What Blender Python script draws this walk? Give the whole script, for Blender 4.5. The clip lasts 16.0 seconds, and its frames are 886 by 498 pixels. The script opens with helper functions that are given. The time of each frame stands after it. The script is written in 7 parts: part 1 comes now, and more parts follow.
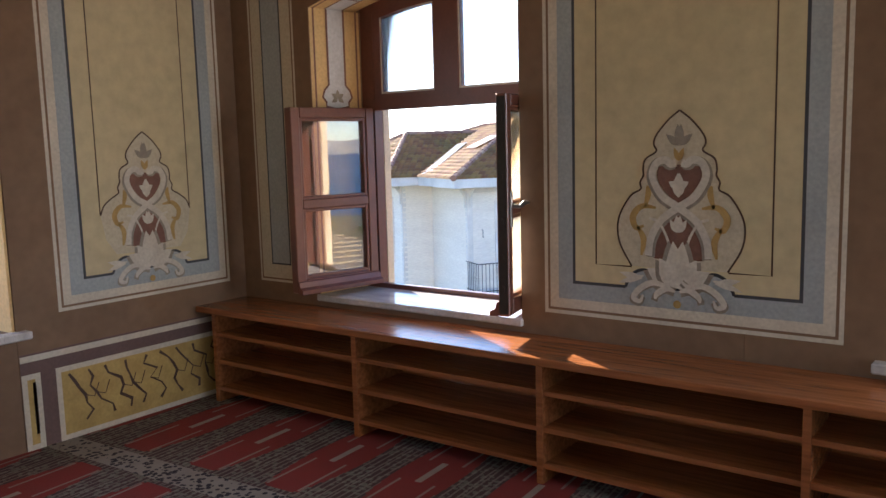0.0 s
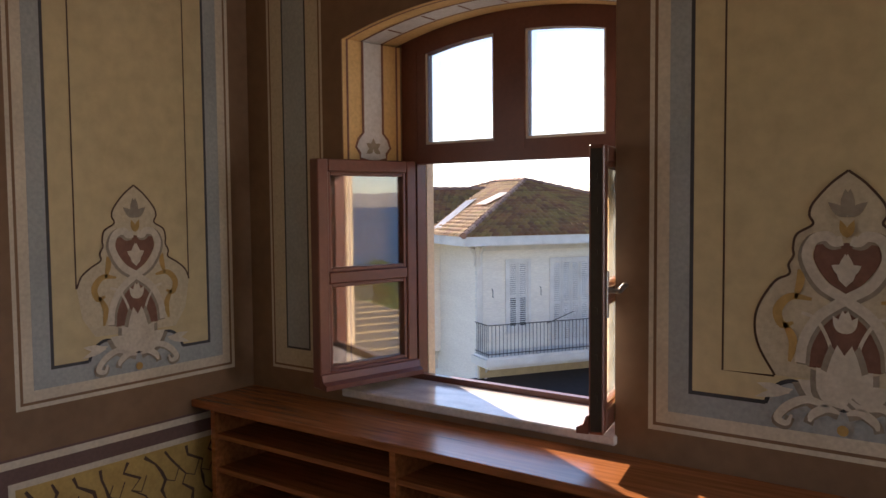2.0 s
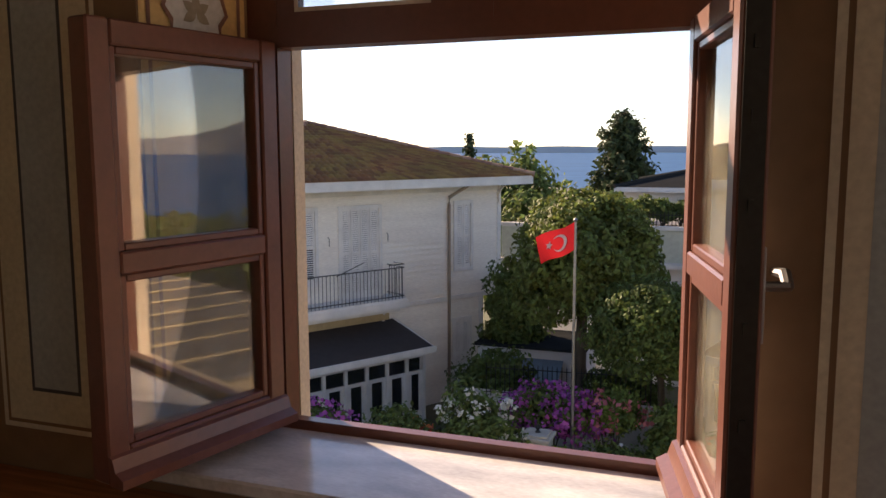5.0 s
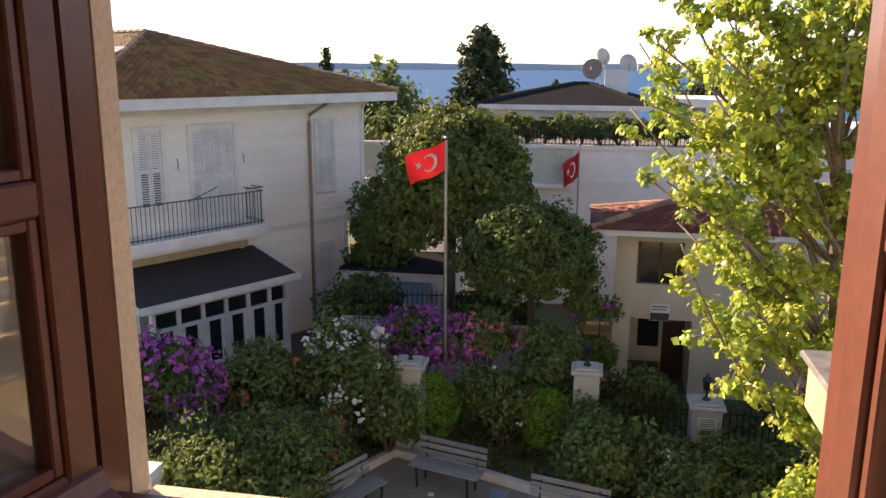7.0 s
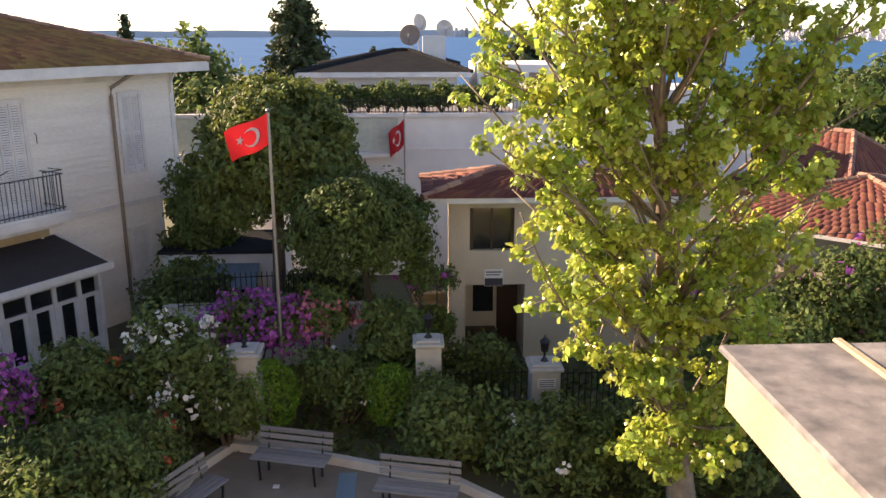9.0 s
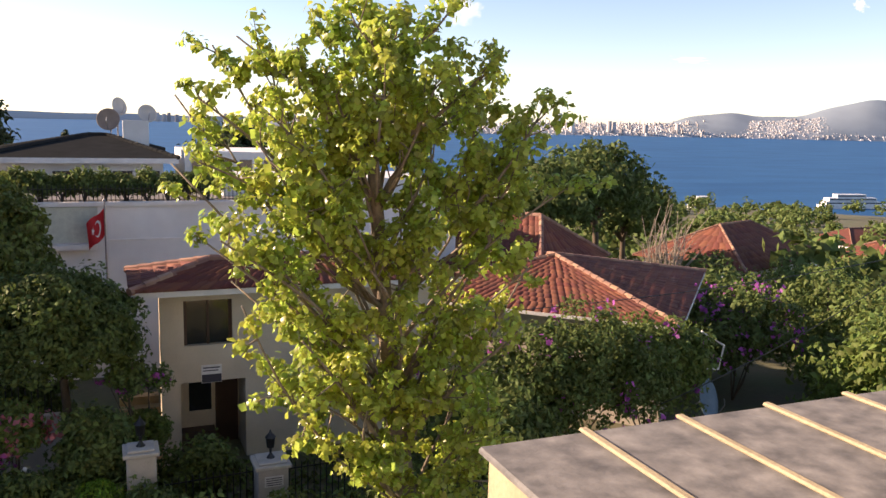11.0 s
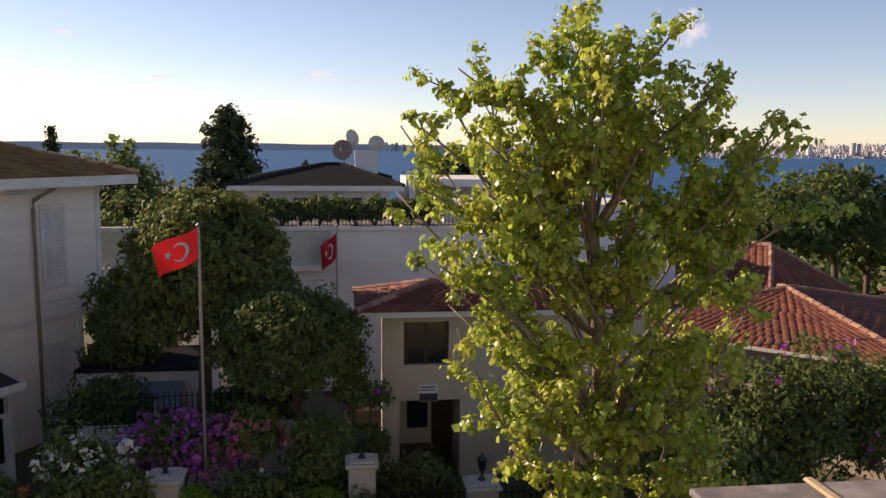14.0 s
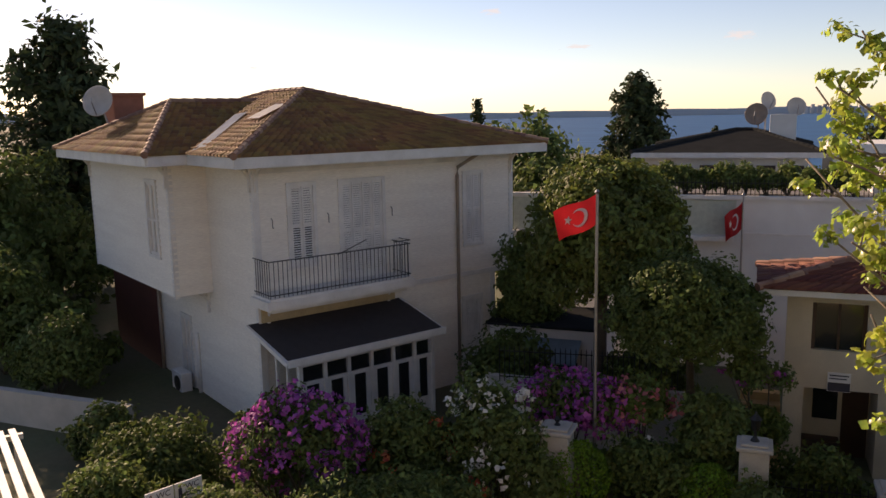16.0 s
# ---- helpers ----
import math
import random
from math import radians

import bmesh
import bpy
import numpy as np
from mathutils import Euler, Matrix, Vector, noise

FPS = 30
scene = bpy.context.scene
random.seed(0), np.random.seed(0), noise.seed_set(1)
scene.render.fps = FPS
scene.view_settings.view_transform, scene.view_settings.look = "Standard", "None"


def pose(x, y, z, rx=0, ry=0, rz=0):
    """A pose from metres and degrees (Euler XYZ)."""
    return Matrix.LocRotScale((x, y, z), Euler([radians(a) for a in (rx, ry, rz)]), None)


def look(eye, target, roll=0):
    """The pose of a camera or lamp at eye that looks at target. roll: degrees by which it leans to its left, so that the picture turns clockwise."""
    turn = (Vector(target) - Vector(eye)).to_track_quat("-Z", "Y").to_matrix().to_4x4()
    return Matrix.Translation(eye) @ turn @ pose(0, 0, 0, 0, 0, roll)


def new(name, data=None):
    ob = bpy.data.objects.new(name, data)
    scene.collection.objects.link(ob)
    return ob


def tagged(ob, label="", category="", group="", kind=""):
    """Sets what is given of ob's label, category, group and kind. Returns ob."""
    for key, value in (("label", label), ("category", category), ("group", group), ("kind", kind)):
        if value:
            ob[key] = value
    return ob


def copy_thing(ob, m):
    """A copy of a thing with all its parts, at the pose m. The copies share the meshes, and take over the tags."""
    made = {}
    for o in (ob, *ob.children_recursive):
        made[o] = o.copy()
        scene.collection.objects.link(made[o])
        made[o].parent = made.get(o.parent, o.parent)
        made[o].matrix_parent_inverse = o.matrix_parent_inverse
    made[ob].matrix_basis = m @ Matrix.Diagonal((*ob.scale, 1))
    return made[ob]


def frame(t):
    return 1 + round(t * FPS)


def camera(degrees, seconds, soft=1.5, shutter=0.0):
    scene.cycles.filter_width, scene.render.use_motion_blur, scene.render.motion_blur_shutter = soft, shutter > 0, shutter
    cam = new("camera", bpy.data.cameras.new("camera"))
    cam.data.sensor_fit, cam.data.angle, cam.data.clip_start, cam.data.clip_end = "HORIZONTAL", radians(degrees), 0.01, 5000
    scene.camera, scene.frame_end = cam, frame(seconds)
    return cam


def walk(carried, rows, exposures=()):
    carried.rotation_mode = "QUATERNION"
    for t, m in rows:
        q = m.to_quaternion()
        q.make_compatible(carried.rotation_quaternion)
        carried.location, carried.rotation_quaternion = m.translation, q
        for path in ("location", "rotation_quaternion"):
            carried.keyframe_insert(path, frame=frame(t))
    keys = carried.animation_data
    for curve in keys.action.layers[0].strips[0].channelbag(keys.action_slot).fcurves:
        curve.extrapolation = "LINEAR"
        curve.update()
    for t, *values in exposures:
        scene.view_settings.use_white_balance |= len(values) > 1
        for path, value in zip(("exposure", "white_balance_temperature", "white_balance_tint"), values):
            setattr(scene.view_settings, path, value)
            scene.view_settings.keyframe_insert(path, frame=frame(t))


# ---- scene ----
cam = camera(57.1, 16.0)
PATH = [
    (0, (2.993, -3.379, 1.487), (1.809, -1.787, 1.237), -1.5),
    (0.5, (2.905, -3.347, 1.516), (1.73, -1.74, 1.324), -1.3),
    (1, (2.723, -3.148, 1.516), (1.54, -1.543, 1.366), -1.2),
    (1.5, (2.5, -2.976, 1.521), (1.306, -1.377, 1.39), -1.0),
    (2, (2.242, -2.821, 1.525), (1.053, -1.217, 1.409), -0.5),
    (2.5, (2.0, -2.594, 1.496), (0.853, -0.959, 1.381), 0.2),
    (3, (1.74, -2.399, 1.498), (0.694, -0.697, 1.406), 0.3),
    (5.3, (0.874, -1.464, 1.426), (0.221, 0.404, 1.139), 0.2),
    (5.5, (0.832, -1.353, 1.417), (0.205, 0.52, 1.102), 0.5),
    (6, (0.716, -1.085, 1.397), (0.197, 0.809, 1.021), 0.4),
    (6.5, (0.567, -0.904, 1.388), (0.167, 1.009, 0.965), 0.3),
    (7, (0.489, -0.732, 1.369), (0.138, 1.187, 0.926), 0.3),
    (7.5, (0.427, -0.552, 1.393), (0.133, 1.376, 0.952), 0.5),
    (8, (0.321, -0.451, 1.392), (0.199, 1.497, 0.959), 0.7),
    (8.5, (0.255, -0.313, 1.38), (0.282, 1.628, 0.897), -0.0),
    (9, (0.252, -0.165, 1.358), (0.329, 1.765, 0.841), -0.1),
    (9.5, (0.234, -0.074, 1.359), (0.382, 1.852, 0.841), -0.8),
    (10, (0.197, 0.004, 1.37), (0.555, 1.92, 0.925), -0.4),
    (10.2, (0.161, -0.036, 1.398), (0.63, 1.865, 0.988), 0.2),
    (12.3, (0.176, 0.164, 1.404), (1.054, 1.945, 1.168), 2.0),
    (12.5, (0.167, 0.153, 1.41), (1.049, 1.933, 1.178), 2.1),
    (13, (0.19, 0.17, 1.393), (1.017, 1.977, 1.169), 2.1),
    (13.5, (0.17, 0.122, 1.409), (0.776, 2.014, 1.172), 1.7),
    (14, (0.187, 0.005, 1.41), (0.436, 1.973, 1.159), 0.5),
    (14.5, (0.246, -0.031, 1.398), (0.125, 1.947, 1.125), -0.4),
    (15, (0.428, -0.06, 1.448), (-0.014, 1.868, 1.151), -1.1),
    (15.5, (0.388, -0.060, 1.436), (-0.247, 1.811, 1.122), -1.2),
    (16, (0.386, -0.030, 1.428), (-0.324, 1.811, 1.102), -1.1),
]
walk(cam, [(t, look(eye, target, roll)) for t, eye, target, roll in PATH],
     exposures=[(0, 2.5, 5900, 15), (0.5, 2.25, 6200, 17), (1, 2.1, 6450, 18), (2, 1.9, 6650, 20), (3, 1.75, 6900, 21), (5.3, 1.35, 7500, 23), (7, 1.55, 7600, 23), (9, 1.72, 7600, 24), (10.2, 1.55, 7600, 24), (12.3, 0.85, 7000, 26), (13, 0.8, 7000, 26), (14, 0.58, 7400, 27), (15, 0.25, 7800, 27), (15.5, 0.2, 7900, 27), (16, 0.5, 7900, 26)])

# ---- world, sun, exposure ----
SUN_AZ, SUN_EL = radians(58.5), radians(22)      # left of +y, above the horizon
TO_SUN = Vector((-math.sin(SUN_AZ) * math.cos(SUN_EL), math.cos(SUN_AZ) * math.cos(SUN_EL), math.sin(SUN_EL)))
world = bpy.data.worlds.new("sky")
scene.world = world
world.use_nodes = True
wn = world.node_tree
sky = wn.nodes.new("ShaderNodeTexSky")
sky.sky_type, sky.sun_disc = "NISHITA", False
sky.sun_elevation, sky.sun_rotation = SUN_EL, -SUN_AZ
sky.air_density, sky.dust_density, sky.ozone_density = 0.75, 0.15, 1.7
wn.links.new(sky.outputs[0], wn.nodes["Background"].inputs[0])
wn.nodes["Background"].inputs[1].default_value = 0.100
sun = new("sun", bpy.data.lights.new("sun", "SUN"))
sun.data.energy, sun.data.angle, sun.data.color = 5.0, radians(0.6), (1.0, 0.83, 0.63)
sun.matrix_world = look(TO_SUN * 50, (0, 0, 0))



def opening_lamp(at, aim, w, h, power):
    """Area lamp standing in for skylight at a real or added window opening."""
    lamp = new("opening_fill", bpy.data.lights.new("opening_fill", "AREA"))
    lamp.data.shape, lamp.data.size, lamp.data.size_y, lamp.data.energy, lamp.data.color = "RECTANGLE", w, h, power, (1.0, 0.95, 0.88)
    lamp.matrix_world = look(at, tuple(Vector(at) + Vector(aim)))


opening_lamp((-1.50, -2.1, 1.48), (1, 0, 0), 1.25, 1.7, 0.8)
# Added lamp in a second, unseen side-wall opening.
opening_lamp((-1.50, -4.55, 1.48), (1, 0, 0), 1.25, 1.7, 0.8)
opening_lamp((3.23, 0.42, 1.48), (0, -1, 0), 1.25, 1.7, 2.5)
# Added lamp in the farther, unseen north-wall opening.
opening_lamp((5.75, 0.42, 1.48), (0, -1, 0), 1.25, 1.7, 2.5)
# Fill lamps in two made-up east openings; the second brightens the west wall.
opening_lamp((6.66, -4.8, 1.48), (-1, 0, 0), 1.15, 1.7, 2)
opening_lamp((6.66, -0.6, 1.48), (-1, 0, 0), 1.1, 1.7, 14)

# ---- materials ----
def mat(name, col, rough=0.7, metal=0.0, col2=None, scale=6.0, bump=0.0, bscale=60.0, mix=0.5, rnd=0.0, island=0.0, stretch=(1, 1, 1), trans=0.0, spec=0.5):
    """A surface with two scales of colour variation, a fine relief, and variation from piece to piece."""
    m = bpy.data.materials.new(name)
    m.use_nodes = True
    nt = m.node_tree
    n, l = nt.nodes, nt.links
    b = n["Principled BSDF"]
    b.inputs["Roughness"].default_value, b.inputs["Metallic"].default_value = rough, metal
    b.inputs["Specular IOR Level"].default_value = spec
    tc = n.new("ShaderNodeTexCoord")
    mp = n.new("ShaderNodeMapping")
    mp.inputs["Scale"].default_value = stretch
    l.new(tc.outputs["Object"], mp.inputs[0])
    c2 = col2 or tuple(v * 0.78 for v in col)
    big = n.new("ShaderNodeTexNoise")
    big.inputs["Scale"].default_value, big.inputs["Detail"].default_value = scale, 6
    l.new(mp.outputs[0], big.inputs[0])
    fine = n.new("ShaderNodeTexNoise")
    fine.inputs["Scale"].default_value, fine.inputs["Detail"].default_value = bscale, 4
    l.new(mp.outputs[0], fine.inputs[0])
    ramp = n.new("ShaderNodeMapRange")
    ramp.inputs[1].default_value, ramp.inputs[2].default_value = 0.3, 0.75
    ramp.inputs[4].default_value = mix * 2
    l.new(big.outputs[0], ramp.inputs[0])
    mx = n.new("ShaderNodeMix")
    mx.data_type = "RGBA"
    mx.inputs[6].default_value, mx.inputs[7].default_value = (*col, 1), (*c2, 1)
    l.new(ramp.outputs[0], mx.inputs[0])
    hv = n.new("ShaderNodeHueSaturation")
    l.new(mx.outputs[2], hv.inputs["Color"])
    f = n.new("ShaderNodeMapRange")
    f.inputs[1].default_value, f.inputs[2].default_value, f.inputs[3].default_value, f.inputs[4].default_value = 0.25, 0.75, 0.88, 1.12
    l.new(fine.outputs[0], f.inputs[0])
    val = f.outputs[0]
    if rnd or island:
        src = n.new("ShaderNodeObjectInfo").outputs["Random"] if rnd else n.new("ShaderNodeNewGeometry").outputs["Random Per Island"]
        amt = rnd or island
        r = n.new("ShaderNodeMapRange")
        r.inputs[3].default_value, r.inputs[4].default_value = 1 - amt, 1 + amt
        l.new(src, r.inputs[0])
        mu = n.new("ShaderNodeMath")
        mu.operation = "MULTIPLY"
        l.new(r.outputs[0], mu.inputs[0]), l.new(val, mu.inputs[1])
        val = mu.outputs[0]
        h = n.new("ShaderNodeMapRange")
        h.inputs[3].default_value, h.inputs[4].default_value = 0.5 - 0.05 * amt, 0.5 + 0.05 * amt
        l.new(src, h.inputs[0]), l.new(h.outputs[0], hv.inputs["Hue"])
    l.new(val, hv.inputs["Value"])
    l.new(hv.outputs[0], b.inputs["Base Color"])
    if bump:
        bp = n.new("ShaderNodeBump")
        bp.inputs["Strength"].default_value, bp.inputs["Distance"].default_value = bump, 0.01
        l.new(fine.outputs[0], bp.inputs["Height"]), l.new(bp.outputs[0], b.inputs["Normal"])
    if trans:
        t = n.new("ShaderNodeBsdfTranslucent")
        s = n.new("ShaderNodeMixShader")
        s.inputs[0].default_value = trans
        l.new(hv.outputs[0], t.inputs[0])
        l.new(b.outputs[0], s.inputs[1]), l.new(t.outputs[0], s.inputs[2])
        l.new(s.outputs[0], n["Material Output"].inputs[0])
    return m


def glass_mat(name, tint=(1, 1, 1), mirror=0.10, dust=0.07):
    """Thin clear glass: see-through with a gloss that grows at grazing angles."""
    m = bpy.data.materials.new(name)
    m.use_nodes = True
    n, l = m.node_tree.nodes, m.node_tree.links
    tr, gl = n.new("ShaderNodeBsdfTransparent"), n.new("ShaderNodeBsdfGlossy")
    tr.inputs[0].default_value, gl.inputs["Roughness"].default_value = (*tint, 1), 0.02
    lw = n.new("ShaderNodeLayerWeight")
    lw.inputs[0].default_value = 0.35
    a = n.new("ShaderNodeMath")
    a.operation, a.use_clamp = "ADD", True
    a.inputs[1].default_value = mirror
    mi = n.new("ShaderNodeMixShader")
    l.new(lw.outputs["Fresnel"], a.inputs[0]), l.new(a.outputs[0], mi.inputs[0])
    l.new(tr.outputs[0], mi.inputs[1]), l.new(gl.outputs[0], mi.inputs[2])
    # a thin film of dust
    du, dm, dn, dr = n.new("ShaderNodeBsdfTranslucent"), n.new("ShaderNodeMixShader"), n.new("ShaderNodeTexNoise"), n.new("ShaderNodeMapRange")
    du.inputs[0].default_value = (0.60, 0.67, 0.66, 1)
    dn.inputs["Scale"].default_value = 5
    dr.inputs[1].default_value, dr.inputs[2].default_value, dr.inputs[3].default_value, dr.inputs[4].default_value = 0.3, 0.8, dust * 0.4, dust * 1.6
    l.new(dn.outputs[0], dr.inputs[0]), l.new(dr.outputs[0], dm.inputs[0])
    l.new(mi.outputs[0], dm.inputs[1]), l.new(du.outputs[0], dm.inputs[2]), l.new(dm.outputs[0], n["Material Output"].inputs[0])
    return m


M_BROWN = mat("brown_wall_paint", (0.215, 0.132, 0.076), 0.75, scale=2, bump=0.12, bscale=16)
M_CREAM = mat("cream_wall_paint", (0.57, 0.49, 0.295), 0.75, mix=0.28, scale=1.5, bump=0.1, bscale=14)
M_SAND = mat("pale_line_paint", (0.62, 0.57, 0.46), 0.75, scale=4)
M_BLUEGREY = mat("blue_grey_paint", (0.36, 0.40, 0.41), 0.75, scale=3)
M_DARKLINE = mat("dark_slate_line_paint", (0.055, 0.06, 0.07), 0.7)
M_THINLINE = mat("thin_brown_line_paint", (0.085, 0.050, 0.034), 0.7)
M_ORN = mat("pale_grey_ornament_paint", (0.58, 0.55, 0.47), 0.75, col2=(0.47, 0.44, 0.37), scale=12)
M_ORNFILL = mat("pale_ground_paint", (0.53, 0.48, 0.35), 0.75, col2=(0.47, 0.43, 0.32), scale=6)
M_ORNDARK = mat("grey_shade_ornament_paint", (0.30, 0.27, 0.22), 0.75, scale=14)
M_ORNRED = mat("brick_red_ornament_paint", (0.205, 0.105, 0.075), 0.75, scale=10)
M_ORNGOLD = mat("ochre_ornament_paint", (0.46, 0.31, 0.11), 0.75, scale=10)
M_PURPLE = mat("mauve_dado_paint", (0.15, 0.095, 0.085), 0.75, scale=4)
M_REVEAL = mat("ochre_reveal_paint", (0.66, 0.46, 0.20), 0.75, scale=3, bump=0.1)
M_REVEALBLUE = mat("pale_blue_reveal_paint", (0.60, 0.62, 0.64), 0.75, scale=3)
M_MARBLEPAINT = mat("yellow_marbled_paint", (0.50, 0.36, 0.12), 0.65, col2=(0.36, 0.24, 0.07), scale=7)
M_CEIL = mat("white_ceiling_paint", (0.70, 0.67, 0.60), 0.85, scale=2)
M_PINE = mat("varnished_pine", (0.38, 0.145, 0.052), 0.20, col2=(0.18, 0.064, 0.022), scale=5, bump=0.05, bscale=40, stretch=(0.6, 9, 9))
M_SASH = mat("red_brown_window_paint", (0.150, 0.054, 0.036), 0.34, scale=6, bump=0.06, bscale=50)
M_MARBLE = mat("white_grey_marble", (0.74, 0.73, 0.71), 0.16, col2=(0.33, 0.33, 0.34), scale=4.5, mix=0.45, stretch=(1, 2.4, 1))
M_STUCCO = mat("warm_cream_stucco", (0.70, 0.58, 0.42), 0.85, scale=2.5, bump=0.35, bscale=70)
M_METAL = mat("dull_black_metal", (0.05, 0.05, 0.05), 0.4, 0.8)
M_CHROME = mat("worn_steel", (0.34, 0.34, 0.35), 0.42, 1.0)
M_GLASS = glass_mat("clear_glass", dust=0.11)
# Opaque near-black panes; the unlit room behind is put into the colour.
M_DARKGLASS = mat("dark_room_glass", (0.02, 0.022, 0.025), 0.08, spec=0.8)
M_SIDING = mat("weathered_white_siding", (0.84, 0.79, 0.70), 0.75, col2=(0.74, 0.68, 0.60), scale=1.3, mix=0.4, stretch=(0.3, 0.3, 3.0), bump=0.08, bscale=22)
M_WHITE = mat("white_trim_paint", (0.78, 0.75, 0.70), 0.6, scale=2)
M_EAVE = mat("white_eave_paint", (0.74, 0.72, 0.68), 0.6, scale=2)
M_TILE = mat("mossy_clay_tile", (0.25, 0.100, 0.034), 0.85, col2=(0.19, 0.108, 0.028), scale=1.0, mix=0.6, island=0.26, bump=0.3, bscale=40)
M_TILERED = mat("orange_clay_tile", (0.175, 0.048, 0.028), 0.85, col2=(0.11, 0.040, 0.026), scale=1.0, island=0.22, bump=0.2, bscale=40)
M_FELT = mat("dark_roofing_felt", (0.045, 0.036, 0.034), 0.9, scale=5, bump=0.3)
M_GREYROOF = mat("grey_roof", (0.034, 0.036, 0.036), 0.95, scale=2, bump=0.2, spec=0.0)
M_IRON = mat("grey_wrought_iron", (0.10, 0.095, 0.09), 0.5, 0.5)
M_PIPE = mat("tan_gutter_pipe", (0.34, 0.27, 0.21), 0.55, scale=3)
M_RUST = mat("rust_brown_cladding", (0.12, 0.035, 0.024), 0.7, scale=3, bump=0.15)
M_LEAD = mat("grey_lead_sheet", (0.080, 0.080, 0.082), 0.8, 0.0, col2=(0.40, 0.39, 0.37), scale=9, mix=0.26, bump=0.3, bscale=30)
M_CONC = mat("pale_concrete", (0.50, 0.47, 0.42), 0.9, scale=2.5, bump=0.3)
M_PLASTERW = mat("white_plaster", (0.76, 0.75, 0.72), 0.85, scale=0.8, bump=0.1)
M_PLASTERB = mat("beige_plaster", (0.60, 0.52, 0.40), 0.85, scale=1.2, bump=0.15)
M_STONE = mat("pale_limestone", (0.47, 0.44, 0.39), 0.8, scale=4, bump=0.25)
M_BENCH = mat("weathered_grey_wood", (0.22, 0.21, 0.20), 0.75, scale=5, bump=0.2, stretch=(1, 8, 8), rnd=0.15)
M_GROUND = mat("garden_earth", (0.13, 0.108, 0.065), 0.95, col2=(0.075, 0.10, 0.04), scale=0.35, bump=0.5, bscale=6)
M_PAVE = mat("earthy_paving", (0.22, 0.185, 0.14), 0.9, scale=3, bump=0.2)
M_BARK = mat("mottled_plane_bark", (0.26, 0.21, 0.155), 0.85, col2=(0.14, 0.11, 0.08), scale=7, bump=0.5, bscale=25)
M_BARKD = mat("dark_bark", (0.10, 0.075, 0.05), 0.9, scale=7, bump=0.5, bscale=25)
M_LEAFP = mat("plane_leaf", (0.50, 0.53, 0.095), 0.30, col2=(0.27, 0.40, 0.070), scale=0.9, mix=0.5, island=0.38, trans=0.55)
M_LEAFD = mat("dark_leaf", (0.088, 0.125, 0.038), 0.65, spec=0.2, col2=(0.115, 0.155, 0.040), scale=0.8, island=0.35, trans=0.25)
M_LEAFM = mat("mid_green_leaf", (0.105, 0.150, 0.046), 0.65, spec=0.2, col2=(0.155, 0.20, 0.056), scale=0.8, island=0.4, trans=0.35)
M_LEAFL = mat("light_green_leaf", (0.17, 0.22, 0.05), 0.6, spec=0.25, col2=(0.10, 0.16, 0.042), scale=0.8, island=0.35, trans=0.4)
M_BALL = mat("bright_clipped_leaf", (0.17, 0.30, 0.025), 0.6, col2=(0.10, 0.20, 0.02), scale=3, island=0.3, trans=0.35, spec=0.25)
M_NEEDLE = mat("conifer_needle", (0.040, 0.060, 0.030), 0.7, spec=0.15, col2=(0.06, 0.08, 0.03), scale=0.7, island=0.4, trans=0.15)
M_BOUG = mat("magenta_bract", (0.46, 0.11, 0.43), 0.6, col2=(0.36, 0.07, 0.34), scale=2, island=0.35, trans=0.4)
M_PINK = mat("pink_flower", (0.62, 0.20, 0.24), 0.6, island=0.3, trans=0.4)
M_ORANGE = mat("orange_flower", (0.62, 0.14, 0.06), 0.6, island=0.3, trans=0.4)
M_WFLOWER = mat("white_flower", (0.80, 0.78, 0.72), 0.6, island=0.1, trans=0.3)
M_FLAG = mat("red_flag_cloth", (0.55, 0.018, 0.022), 0.7, scale=3, trans=0.35)
M_FLAGW = mat("white_flag_cloth", (0.8, 0.78, 0.75), 0.7, trans=0.3)
M_DISH = mat("grey_dish", (0.50, 0.47, 0.43), 0.5, scale=3)
M_DISHR = mat("rusty_dish", (0.30, 0.22, 0.17), 0.7, scale=4)
M_SEA = mat("wind_ruffled_sea", (0.010, 0.075, 0.19), 0.6, col2=(0.022, 0.115, 0.26), scale=0.012, bump=0.6, bscale=0.25, mix=0.5, spec=0.2, stretch=(1, 2.5, 1))
# Distance haze is mixed into these two pale, bluish base colours.
M_FARLAND = mat("haze_tinted_far_hill", (0.26, 0.31, 0.35), 0.95, col2=(0.40, 0.41, 0.42), scale=0.02)
M_FARCITY = mat("haze_tinted_far_buildings", (0.50, 0.48, 0.47), 0.9, island=0.45)
M_BLUE = mat("blue_grey_sheet", (0.16, 0.24, 0.30), 0.4, scale=3)
M_DOOR = mat("dark_brown_door", (0.06, 0.03, 0.02), 0.5, scale=3)
M_INK = mat("dark_print", (0.04, 0.04, 0.06), 0.6)
M_SIGN = mat("white_sign_board", (0.75, 0.74, 0.72), 0.5)


